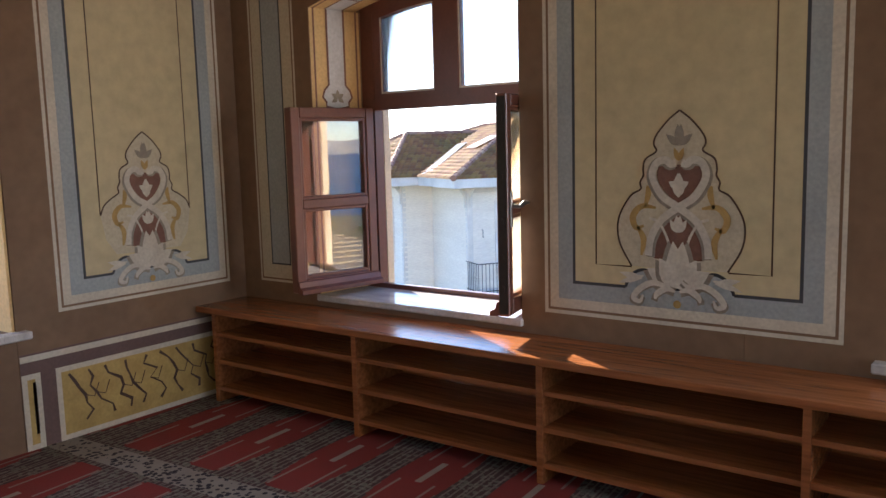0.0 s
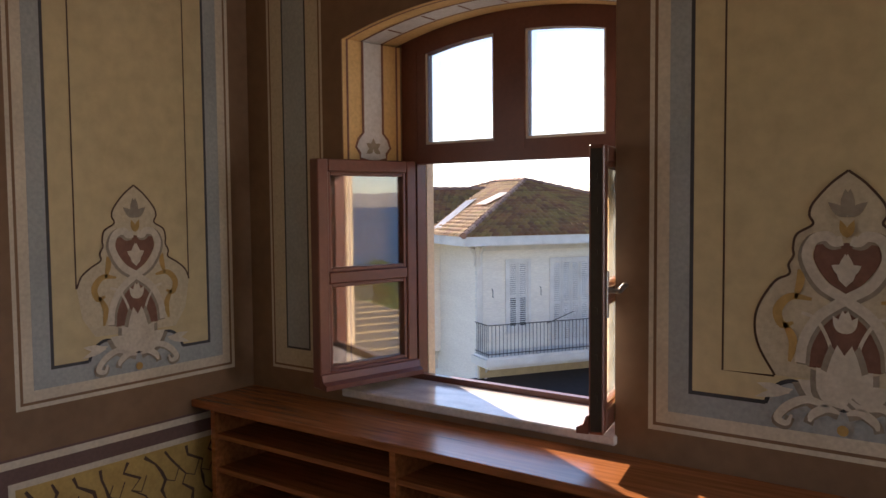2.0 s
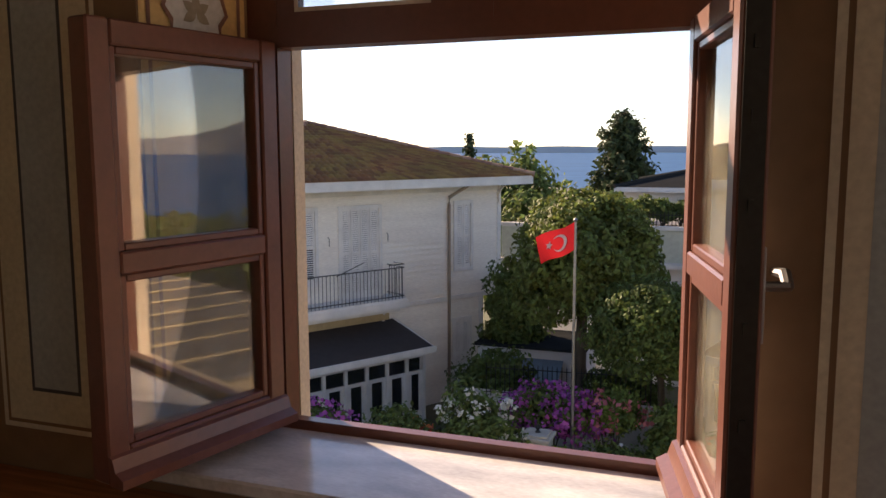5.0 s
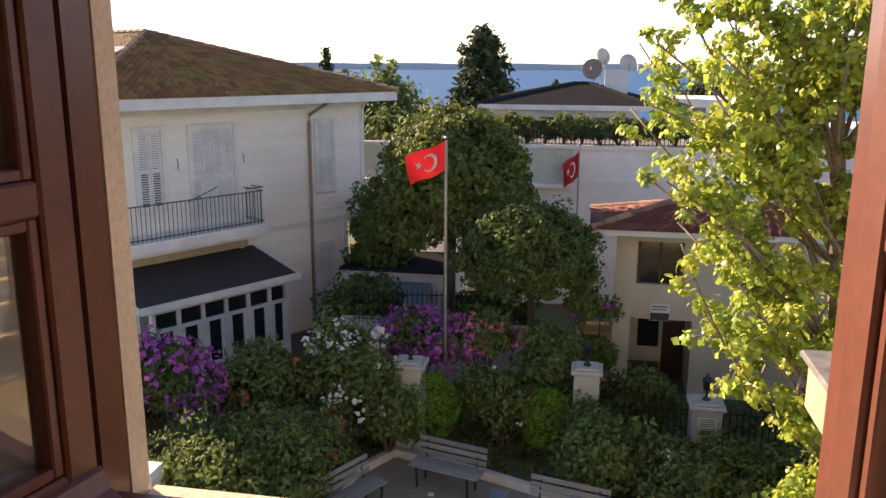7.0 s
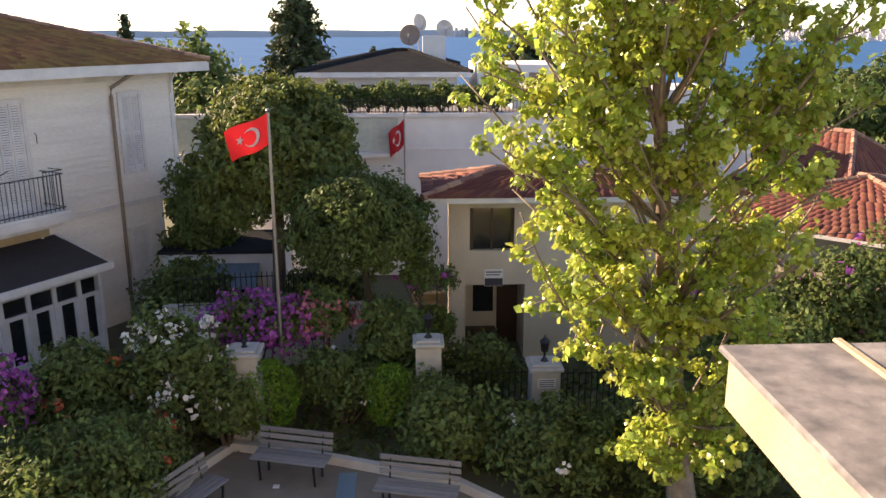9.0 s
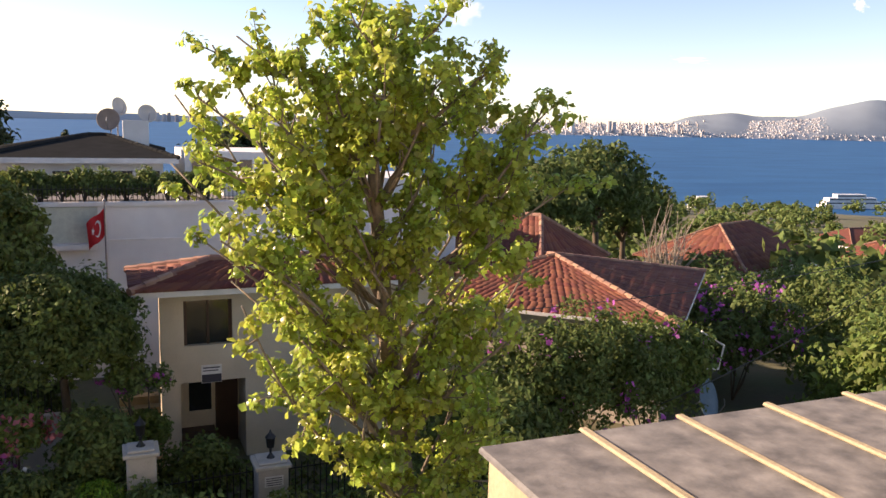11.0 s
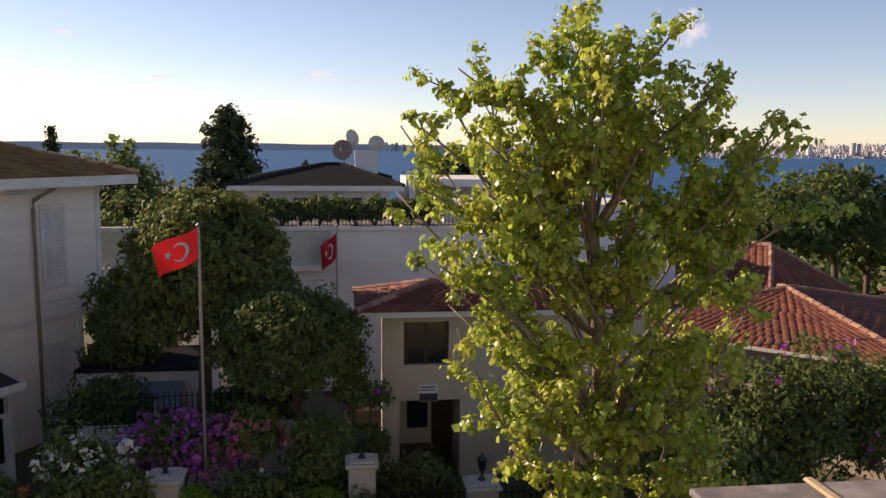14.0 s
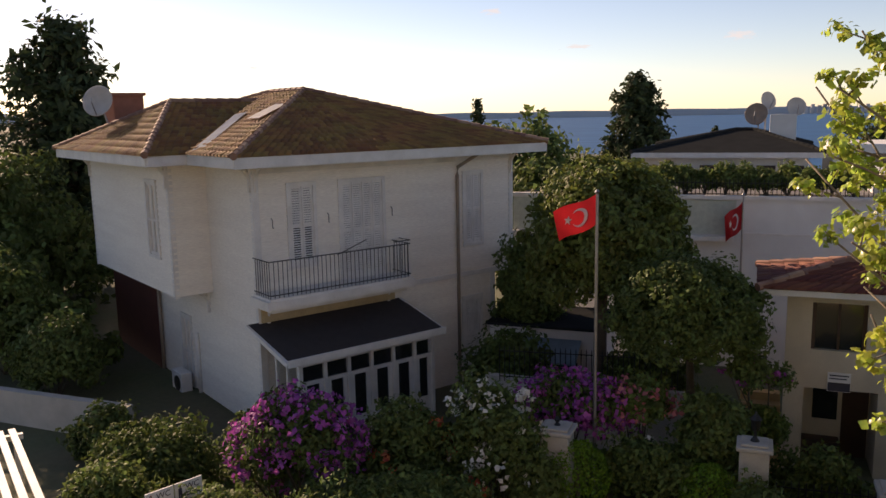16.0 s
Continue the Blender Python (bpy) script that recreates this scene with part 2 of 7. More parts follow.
def cloud_mat():
    """Soft-edged glowing vapour: noise thins it out towards the edge of its sheet."""
    m = bpy.data.materials.new("glowing_evening_cloud")
    m.use_nodes = True
    n, l = m.node_tree.nodes, m.node_tree.links
    tc, ns, ln = n.new("ShaderNodeTexCoord"), n.new("ShaderNodeTexNoise"), n.new("ShaderNodeVectorMath")
    ns.inputs["Scale"].default_value, ns.inputs["Detail"].default_value = 1.9, 6
    oi, ad = n.new("ShaderNodeObjectInfo"), n.new("ShaderNodeVectorMath")
    ad.operation, ln.operation = "ADD", "LENGTH"
    sc = n.new("ShaderNodeVectorMath")
    sc.operation = "SCALE"
    sc.inputs[3].default_value = 40
    cx = n.new("ShaderNodeCombineXYZ")
    l.new(oi.outputs["Random"], cx.inputs[0]), l.new(cx.outputs[0], sc.inputs[0])
    l.new(tc.outputs["UV"], ad.inputs[0]), l.new(sc.outputs[0], ad.inputs[1]), l.new(ad.outputs[0], ns.inputs[0])
    l.new(tc.outputs["UV"], ln.inputs[0])
    f = n.new("ShaderNodeMath")
    f.operation = "SUBTRACT"
    l.new(ns.outputs[0], f.inputs[0])
    g = n.new("ShaderNodeMapRange")
    g.inputs[3].default_value, g.inputs[4].default_value = 0.10, 0.60
    l.new(ln.outputs["Value"], g.inputs[0]), l.new(g.outputs[0], f.inputs[1])
    a = n.new("ShaderNodeMapRange")
    a.inputs[1].default_value, a.inputs[2].default_value, a.inputs[4].default_value = 0.0, 0.30, 0.80
    l.new(f.outputs[0], a.inputs[0])
    # Emission stands in for daylight on the cloud.
    em, tr, mi = n.new("ShaderNodeEmission"), n.new("ShaderNodeBsdfTransparent"), n.new("ShaderNodeMixShader")
    em.inputs[0].default_value, em.inputs[1].default_value = (0.90, 0.95, 1.0, 1), 0.62
    l.new(a.outputs[0], mi.inputs[0]), l.new(tr.outputs[0], mi.inputs[1]), l.new(em.outputs[0], mi.inputs[2])
    l.new(mi.outputs[0], n["Material Output"].inputs[0])
    return m


M_CLOUD = cloud_mat()


# ---- building helpers ----
ID = Matrix.Identity(4)


def thing(name, label, category, at=(0, 0, 0), rz=0.0, group="", kind=""):
    e = new(name)
    e.empty_display_size = 0.1
    e.matrix_world = pose(*at, 0, 0, rz)
    return tagged(e, label, category, group, kind)


def wm(ob):
    """Where an object stands in the world, before the scene is evaluated."""
    return wm(ob.parent) @ ob.matrix_parent_inverse @ ob.matrix_basis if ob.parent else ob.matrix_basis.copy()


def part(name, bm, material, parent=None, label="", smooth=False, local=False):
    """Links a bmesh as one mesh object. Its coordinates are its parent's own (local) or the world's."""
    me = bpy.data.meshes.new(name)
    if parent is not None and not local:
        bm.transform(wm(parent).inverted())
    bm.to_mesh(me)
    bm.free()
    if smooth:
        me.polygons.foreach_set("use_smooth", [True] * len(me.polygons))
    me.materials.append(material)
    ob = new(name, me)
    if parent is not None:
        ob.parent = parent
    if label:
        ob["label"] = label
    return ob


def struct(name, bm, material, label, category, smooth=False):
    return tagged(part(name, bm, material, None, "", smooth), label, category, "", "structure")


def box(bm, x0, x1, y0, y1, z0, z1, m=ID, bevel=0.0):
    v = [bm.verts.new(m @ Vector(p)) for p in ((x0, y0, z0), (x1, y0, z0), (x1, y1, z0), (x0, y1, z0), (x0, y0, z1), (x1, y0, z1), (x1, y1, z1), (x0, y1, z1))]
    f = [bm.faces.new([v[i] for i in q]) for q in ((3, 2, 1, 0), (4, 5, 6, 7), (0, 1, 5, 4), (1, 2, 6, 5), (2, 3, 7, 6), (3, 0, 4, 7))]
    if bevel:
        bmesh.ops.bevel(bm, geom=list({e for q in f for e in q.edges}), offset=bevel, segments=1, affect="EDGES")
    return bm


def bx(*a, m=ID, bevel=0.0):
    return box(bmesh.new(), *a, m=m, bevel=bevel)


def prism(bm, pts, h0, h1, axis="z", m=ID):
    """A polygon swept along an axis. pts are the two other coordinates."""
    put = {"z": lambda a, b, h: (a, b, h), "y": lambda a, b, h: (a, h, b), "x": lambda a, b, h: (h, a, b)}[axis]
    lo = [bm.verts.new(m @ Vector(put(a, b, h0))) for a, b in pts]
    hi = [bm.verts.new(m @ Vector(put(a, b, h1))) for a, b in pts]
    fs = [bm.faces.new(lo[::-1]), bm.faces.new(hi)]
    for i in range(len(pts)):
        j = (i + 1) % len(pts)
        fs.append(bm.faces.new((lo[i], lo[j], hi[j], hi[i])))
    bmesh.ops.recalc_face_normals(bm, faces=fs)
    return bm


def tube(bm, pts, r, seg=8, m=ID, close=False):
    """A round rod along a line of points; r is one radius or one for each point."""
    pts = [m @ Vector(p) for p in pts]
    rings = []
    for i, p in enumerate(pts):
        d = (pts[min(i + 1, len(pts) - 1)] - pts[max(i - 1, 0)]).normalized()
        a = d.orthogonal().normalized() if abs(d.z) < 0.9 else Vector((1, 0, 0))
        a = (a - d * a.dot(d)).normalized()
        b = d.cross(a)
        rr = r[i] if isinstance(r, (list, tuple)) else r
        rings.append([bm.verts.new(p + (a * math.cos(k * 2 * math.pi / seg) + b * math.sin(k * 2 * math.pi / seg)) * rr) for k in range(seg)])
    for q, w in zip(rings, rings[1:]):
        for k in range(seg):
            bm.faces.new((q[k], q[(k + 1) % seg], w[(k + 1) % seg], w[k]))
    bm.faces.new(rings[0][::-1]), bm.faces.new(rings[-1])
    return bm


def lathe(bm, prof, m=ID, seg=14):
    """A turned shape from a profile of (radius, height)."""
    rings = [[bm.verts.new(m @ Vector((r * math.cos(k * 2 * math.pi / seg), r * math.sin(k * 2 * math.pi / seg), h))) for k in range(seg)] for r, h in prof]
    for q, w in zip(rings, rings[1:]):
        for k in range(seg):
            bm.faces.new((q[k], q[(k + 1) % seg], w[(k + 1) % seg], w[k]))
    bm.faces.new(rings[0][::-1]), bm.faces.new(rings[-1])
    return bm


def ribbon(bm, pts, w, depth, m=ID):
    """A painted stroke: a flat band along a line of (a, b) points; w is one width or one for each point."""
    L, Rr = [], []
    for i, p in enumerate(pts):
        a, b = Vector(pts[max(i - 1, 0)]), Vector(pts[min(i + 1, len(pts) - 1)])
        d = (b - a)
        if d.length < 1e-9:
            d = Vector((1, 0))
        d.normalize()
        ww = (w[i] if isinstance(w, (list, tuple)) else w) / 2
        L.append(bm.verts.new(m @ Vector((p[0] - d.y * ww, depth, p[1] + d.x * ww))))
        Rr.append(bm.verts.new(m @ Vector((p[0] + d.y * ww, depth, p[1] - d.x * ww))))
    for i in range(len(pts) - 1):
        bm.faces.new((L[i], Rr[i], Rr[i + 1], L[i + 1]))
    return bm


def flat(bm, pts, depth, m=ID):
    bm.faces.new([bm.verts.new(m @ Vector((a, depth, b))) for a, b in pts])
    return bm


def arc(cx, cz, rx, rz, a0, a1, n=16):
    return [(cx + rx * math.cos(radians(a0 + (a1 - a0) * i / n)), cz + rz * math.sin(radians(a0 + (a1 - a0) * i / n))) for i in range(n + 1)]


def raw(name, verts, faces, material, parent=None, label="", smooth=False):
    me = bpy.data.meshes.new(name)
    verts = np.asarray(verts, dtype=np.float32)
    faces = np.asarray(faces, dtype=np.int32)
    k = faces.shape[1]
    me.vertices.add(len(verts)), me.loops.add(faces.size), me.polygons.add(len(faces))
    me.vertices.foreach_set("co", verts.ravel())
    me.loops.foreach_set("vertex_index", faces.ravel())
    me.polygons.foreach_set("loop_start", np.arange(0, faces.size, k, dtype=np.int32))
    me.update(calc_edges=True)
    if smooth:
        me.polygons.foreach_set("use_smooth", [True] * len(me.polygons))
    me.materials.append(material)
    ob = new(name, me)
    if parent is not None:
        ob.parent = parent
        ob.matrix_parent_inverse = wm(parent).inverted()
    if label:
        ob["label"] = label
    return ob


RNG = np.random.default_rng(7)


def leaves(name, centres, out, size, material, parent, label="", spread=0.8, wide=0.55, droop=0.15):
    """Many folded leaves, each of four triangles, at the centres, roughly facing along out."""
    n = len(centres)
    nrm = out + RNG.normal(0, spread, (n, 3))
    nrm /= np.linalg.norm(nrm, axis=1, keepdims=True) + 1e-9
    t = np.cross(nrm, RNG.normal(0, 1, (n, 3)))
    t /= np.linalg.norm(t, axis=1, keepdims=True) + 1e-9
    b = np.cross(nrm, t)
    s = (size * RNG.uniform(0.6, 1.35, (n, 1)))
    base, tip = centres - t * s * 0.5, centres + t * s * 0.5 - np.array([0, 0, 1]) * s * droop
    mid = centres + nrm * s * 0.10
    lf, rt = centres + b * s * wide * 0.5 + t * s * 0.08, centres - b * s * wide * 0.5 + t * s * 0.08
    v = np.stack([base, lf, tip, rt, mid], 1).reshape(-1, 3)
    i = (np.arange(n) * 5)[:, None]
    f = np.concatenate([i + np.array([[0, 4, 1]]), i + np.array([[1, 4, 2]]), i + np.array([[2, 4, 3]]), i + np.array([[3, 4, 0]])], 0)
    return raw(name, v, f, material, parent, label)


def clump_points(centre, radii, clumps, per, csize, shell=0.75, flat_bottom=0.0):
    """Leaf places on many uneven lumps spread through an ellipsoid. Returns places and outward ways."""
    c = np.array(centre)
    d = RNG.normal(0, 1, (clumps, 3))
    d /= np.linalg.norm(d, axis=1, keepdims=True)
    d[:, 2] = np.where(d[:, 2] < -0.5, -d[:, 2] * flat_bottom - 0.2, d[:, 2])
    rr = RNG.uniform(shell, 1.0, (clumps, 1)) * RNG.uniform(0.82, 1.1, (clumps, 1))
    cc = c + d * rr * np.array(radii)
    cs = csize * RNG.uniform(0.55, 1.3, (clumps, 1))
    q = RNG.normal(0, 1, (clumps, per, 3))
    q /= np.linalg.norm(q, axis=2, keepdims=True)
    q[:, :, 2] = q[:, :, 2] * 0.8 + 0.15
    pts = cc[:, None, :] + q * cs[:, None, :] * RNG.uniform(0.55, 1.05, (clumps, per, 1))
    way = q * 0.6 + d[:, None, :] * 0.7
    return pts.reshape(-1, 3), way.reshape(-1, 3)


# ---- the room ----
XL, ZC = -1.10, 3.45            # left wall, ceiling
ZS, RISE, XM, HALF = 2.29, 0.10, 0.26, 0.69   # window arch


def arch_z(x, zs=ZS, rise=RISE):
    return zs + rise * (1 - ((x - XM) / HALF) ** 2)


def window_wall(x0, x1, xm, name):
    """A stretch of the thick outer wall with one splayed, arched opening, in plan about xm."""
    bm = bmesh.new()
    o = xm - XM
    prism(bm, [(x0, 0), (-0.433 + o, 0), (-0.365 + o, 0.36), (-0.365 + o, 0.435), (-0.285 + o, 0.435), (-0.285 + o, 0.46), (x0, 0.46)], -7.0, ZS)
    prism(bm, [(0.953 + o, 0), (x1, 0), (x1, 0.46), (0.875 + o, 0.46), (0.875 + o, 0.435), (0.895 + o, 0.435), (0.895 + o, 0.36)], -7.0, ZS)
    prism(bm, [(-0.433 + o, 0.0), (0.953 + o, 0.0), (0.895 + o, 0.36), (0.895 + o, 0.46), (-0.365 + o, 0.46), (-0.365 + o, 0.36)], -7.0, 0.598)
    xs = [(-0.433 + 1.386 * i / 20) for i in range(21)]
    prism(bm, [(x0, ZS)] + [(x + o, arch_z(x)) for x in xs] + [(x1, ZS), (x1, ZC + 0.3), (x0, ZC + 0.3)], 0.0, 0.46, "y")
    return struct(name, bm, M_BROWN, "thick brown painted wall with an arched window opening", "wall")


wall_north = window_wall(XL - 0.02, 2.02, XM, "wall_north")
struct("wall_north_2", bx(2.022, 2.56, 0.0, 0.46, -7.0, ZC + 0.3), M_BROWN, "brown painted wall between two windows", "wall")
# Nearer opening partly shows; the farther one is added unseen for a lamp.
nw = bmesh.new()
box(nw, 2.562, 6.7, 0.0, 0.46, -7.0, 0.6), box(nw, 2.562, 6.7, 0.0, 0.46, 2.35, ZC + 0.3), box(nw, 3.9, 5.0, 0.0, 0.46, 0.6, 2.35)
struct("wall_north_3", nw, M_BROWN, "brown painted wall with further windows", "wall")
struct("wall_west", bx(XL - 0.45, XL, -1.46, 0.46, -7.0, ZC + 0.3), M_BROWN, "brown painted side wall with stencilled panels", "wall")
# Opening nearest the corner partly shows; the other is added for a lamp.
ww = bmesh.new()
for a, b in ((-3.9, -2.75), (-6.6, -5.2)):
    box(ww, XL - 0.45, XL, a, b, 0.6, 2.35)
box(ww, XL - 0.45, XL, -6.6, -1.462, -7.0, 0.6), box(ww, XL - 0.45, XL, -6.6, -1.462, 2.35, ZC + 0.3)
struct("wall_west_2", ww, M_BROWN, "brown painted side wall with further windows", "wall")
struct("window_reveal_2", bx(XL - 0.44, XL - 0.004, -1.478, -1.464, 0.62, 2.34), M_REVEAL, "ochre painted side of a window recess", "wall")
struct("window_reveal_3", bx(2.564, 2.578, 0.004, 0.44, 0.62, 2.34), M_REVEAL, "ochre painted side of a window recess", "wall")
struct("wall_south", bx(XL - 0.45, 6.7, -6.8, -6.602, -0.2, ZC + 0.3), M_CREAM, "plain cream back wall", "wall")
# Unseen wall; its openings are added to let in the fill lamps.
ew = bmesh.new()
box(ew, 6.502, 6.7, -6.6, 0.46, -0.2, 0.6), box(ew, 6.502, 6.7, -6.6, 0.46, 2.35, ZC + 0.3)
for a, b in ((-6.6, -5.4), (-4.2, -1.2), (-0.03, 0.46)):
    box(ew, 6.502, 6.7, a, b, 0.6, 2.35)
struct("wall_east", ew, M_CREAM, "unseen cream side wall with two added openings for lamps", "wall")
struct("ceiling", bx(XL, 6.5, -6.6, 0.0, ZC, ZC + 0.15), M_CEIL, "plain pale ceiling", "ceiling")
struct("floor", bx(XL - 0.3, 6.5, -6.6, 0.3, -0.25, -0.012), M_PINE, "wooden floor under the carpet", "floor")
# outer plaster skin
sk = bmesh.new()
box(sk, XL - 0.5, -0.285, 0.462, 0.488, -7, 5.5)
box(sk, 0.875, 6.7, 0.462, 0.488, -7, 5.5)
box(sk, -0.285, 0.875, 0.462, 0.488, -7, 0.56)
box(sk, -0.285, 0.875, 0.462, 0.488, 2.36, 5.5)
struct("outer_plaster", sk, M_STUCCO, "warm cream plaster on the outer wall", "wall")
jm = bmesh.new()
box(jm, -0.2845, -0.270, 0.436, 0.491, 0.60, 2.36)
box(jm, 0.862, 0.8745, 0.436, 0.491, 0.60, 2.36)
struct("outer_jamb", jm, M_STUCCO, "cream plastered window jamb", "wall")
# carpet
def carpet_mat():
    m = mat("red_prayer_carpet", (0.20, 0.022, 0.02), 0.95, scale=8, bump=0.5, bscale=260)
    n, l = m.node_tree.nodes, m.node_tree.links
    b = n["Principled BSDF"]
    tc, mp = n.new("ShaderNodeTexCoord"), n.new("ShaderNodeMapping")
    mp.inputs["Rotation"].default_value = (0, 0, radians(86))
    l.new(tc.outputs["Object"], mp.inputs[0])
    sx = n.new("ShaderNodeSeparateXYZ")
    l.new(mp.outputs[0], sx.inputs[0])

    def op(kind, a, v=0.0, w=None):
        q = n.new("ShaderNodeMath")
        q.operation = kind
        for i, s in enumerate((a, v, w)):
            if s is None:
                continue
            if isinstance(s, (int, float)):
                q.inputs[i].default_value = s
            else:
                l.new(s, q.inputs[i])
        return q.outputs[0]
    fx = op("ABSOLUTE", op("SUBTRACT", op("FRACT", op("MULTIPLY", sx.outputs[0], 1 / 1.2)), 0.5))
    fy = op("ABSOLUTE", op("SUBTRACT", op("FRACT", op("MULTIPLY", sx.outputs[1], 1 / 0.5)), 0.5))
    # stepped niche: its half width shrinks in steps towards the end
    step = op("MULTIPLY", op("FLOOR", op("MULTIPLY", fx, 18)), 1 / 18)
    niche = op("LESS_THAN", op("ADD", fy, op("MULTIPLY", op("POWER", step, 2.0), 0.95)), 0.31)
    niche = op("MULTIPLY", niche, op("LESS_THAN", fx, 0.40))
    vo = n.new("ShaderNodeTexVoronoi")
    vo.inputs["Scale"].default_value = 34
    l.new(mp.outputs[0], vo.inputs[0])
    wave = op("GREATER_THAN", vo.outputs["Distance"], 0.42)
    line = op("GREATER_THAN", op("SINE", op("MULTIPLY", fy, 95)), 0.55)

    def blend(f, a, c):
        q = n.new("ShaderNodeMix")
        q.data_type = "RGBA"
        if isinstance(f, float):
            q.inputs[0].default_value = f
        else:
            l.new(f, q.inputs[0])
        for i, s in ((6, a), (7, c)):
            if isinstance(s, tuple):
                q.inputs[i].default_value = (*s, 1)
            else:
                l.new(s, q.inputs[i])
        return q.outputs[2]
    border = blend(wave, (0.17, 0.17, 0.13), (0.07, 0.035, 0.035))
    border = blend(op("MULTIPLY", line, 0.55), border, (0.33, 0.30, 0.24))
    red = blend(op("MULTIPLY", op("LESS_THAN", fy, 0.035), op("LESS_THAN", fx, 0.10)), (0.27, 0.026, 0.020), (0.42, 0.36, 0.29))
    rule = op("MULTIPLY", op("LESS_THAN", op("ABSOLUTE", op("SUBTRACT", fy, 0.185)), 0.014), op("MULTIPLY", op("GREATER_THAN", fx, 0.10), op("LESS_THAN", fx, 0.38)))
    red = blend(op("MULTIPLY", rule, 0.8), red, (0.36, 0.30, 0.24))
    edge = op("GREATER_THAN", fx, 0.43)
    col = blend(niche, border, red)
    col = blend(edge, col, blend(wave, (0.02, 0.02, 0.03), (0.34, 0.31, 0.26)))
    ns = n.new("ShaderNodeTexNoise")
    ns.inputs["Scale"].default_value = 14
    l.new(tc.outputs["Object"], ns.inputs[0])
    l.new(blend(op("MULTIPLY", ns.outputs[0], 0.35), col, (0.08, 0.05, 0.04)), b.inputs["Base Color"])
    return m


tagged(part("carpet", bx(XL, 6.5, -6.6, 0.0, -0.010, 0.0), carpet_mat()), "red prayer carpet with niche pattern and grey borders", "carpet", "", "structure")


# ---- painted wall decoration ----
def frame_band(bm, a0, a1, b0, b1, w, depth, m):
    for q in (((a0, b0), (a1, b0), (a1 - w, b0 + w), (a0 + w, b0 + w)), ((a1, b0), (a1, b1), (a1 - w, b1 - w), (a1 - w, b0 + w)),
              ((a1, b1), (a0, b1), (a0 + w, b1 - w), (a1 - w, b1 - w)), ((a0, b1), (a0, b0), (a0 + w, b0 + w), (a0 + w, b1 - w))):
        flat(bm, q, depth, m)


def spline(pts, n=8):
    """A smooth line through a few control points."""
    P = [Vector(p) for p in pts]
    P = [P[0] * 2 - P[1]] + P + [P[-1] * 2 - P[-2]]
    out = []
    for i in range(1, len(P) - 2):
        for k in range(n):
            t = k / n
            a, b, c, d = P[i - 1], P[i], P[i + 1], P[i + 2]
            out.append(tuple(0.5 * ((2 * b) + (c - a) * t + (2 * a - 5 * b + 4 * c - d) * t * t + (3 * b - a - 3 * c + d) * t ** 3)))
    return out + [tuple(P[-2])]


def taper(n, w):
    return [w * (0.25 + 0.75 * math.sin(math.pi * min(1, (i + 0.6) / n))) for i in range(n)]


LAYER = [0]


def leaf_shape(bm, x, z, ang, ln, wd, depth, m, flip=1):
    a = radians(ang)
    LAYER[0] += 1
    depth -= 0.00006 * (LAYER[0] % 20)
    for s in (1, -1):
        pts = [(0, 0)] + [(ln * t, s * wd * math.sin(math.pi * t ** 0.8)) for t in (0.2, 0.4, 0.6, 0.8)] + [(ln, 0)]
        flat(bm, [(x + flip * (p * math.cos(a) - q * math.sin(a)), z + p * math.sin(a) + q * math.cos(a)) for p, q in (pts if s == 1 else pts[::-1])], depth, m)


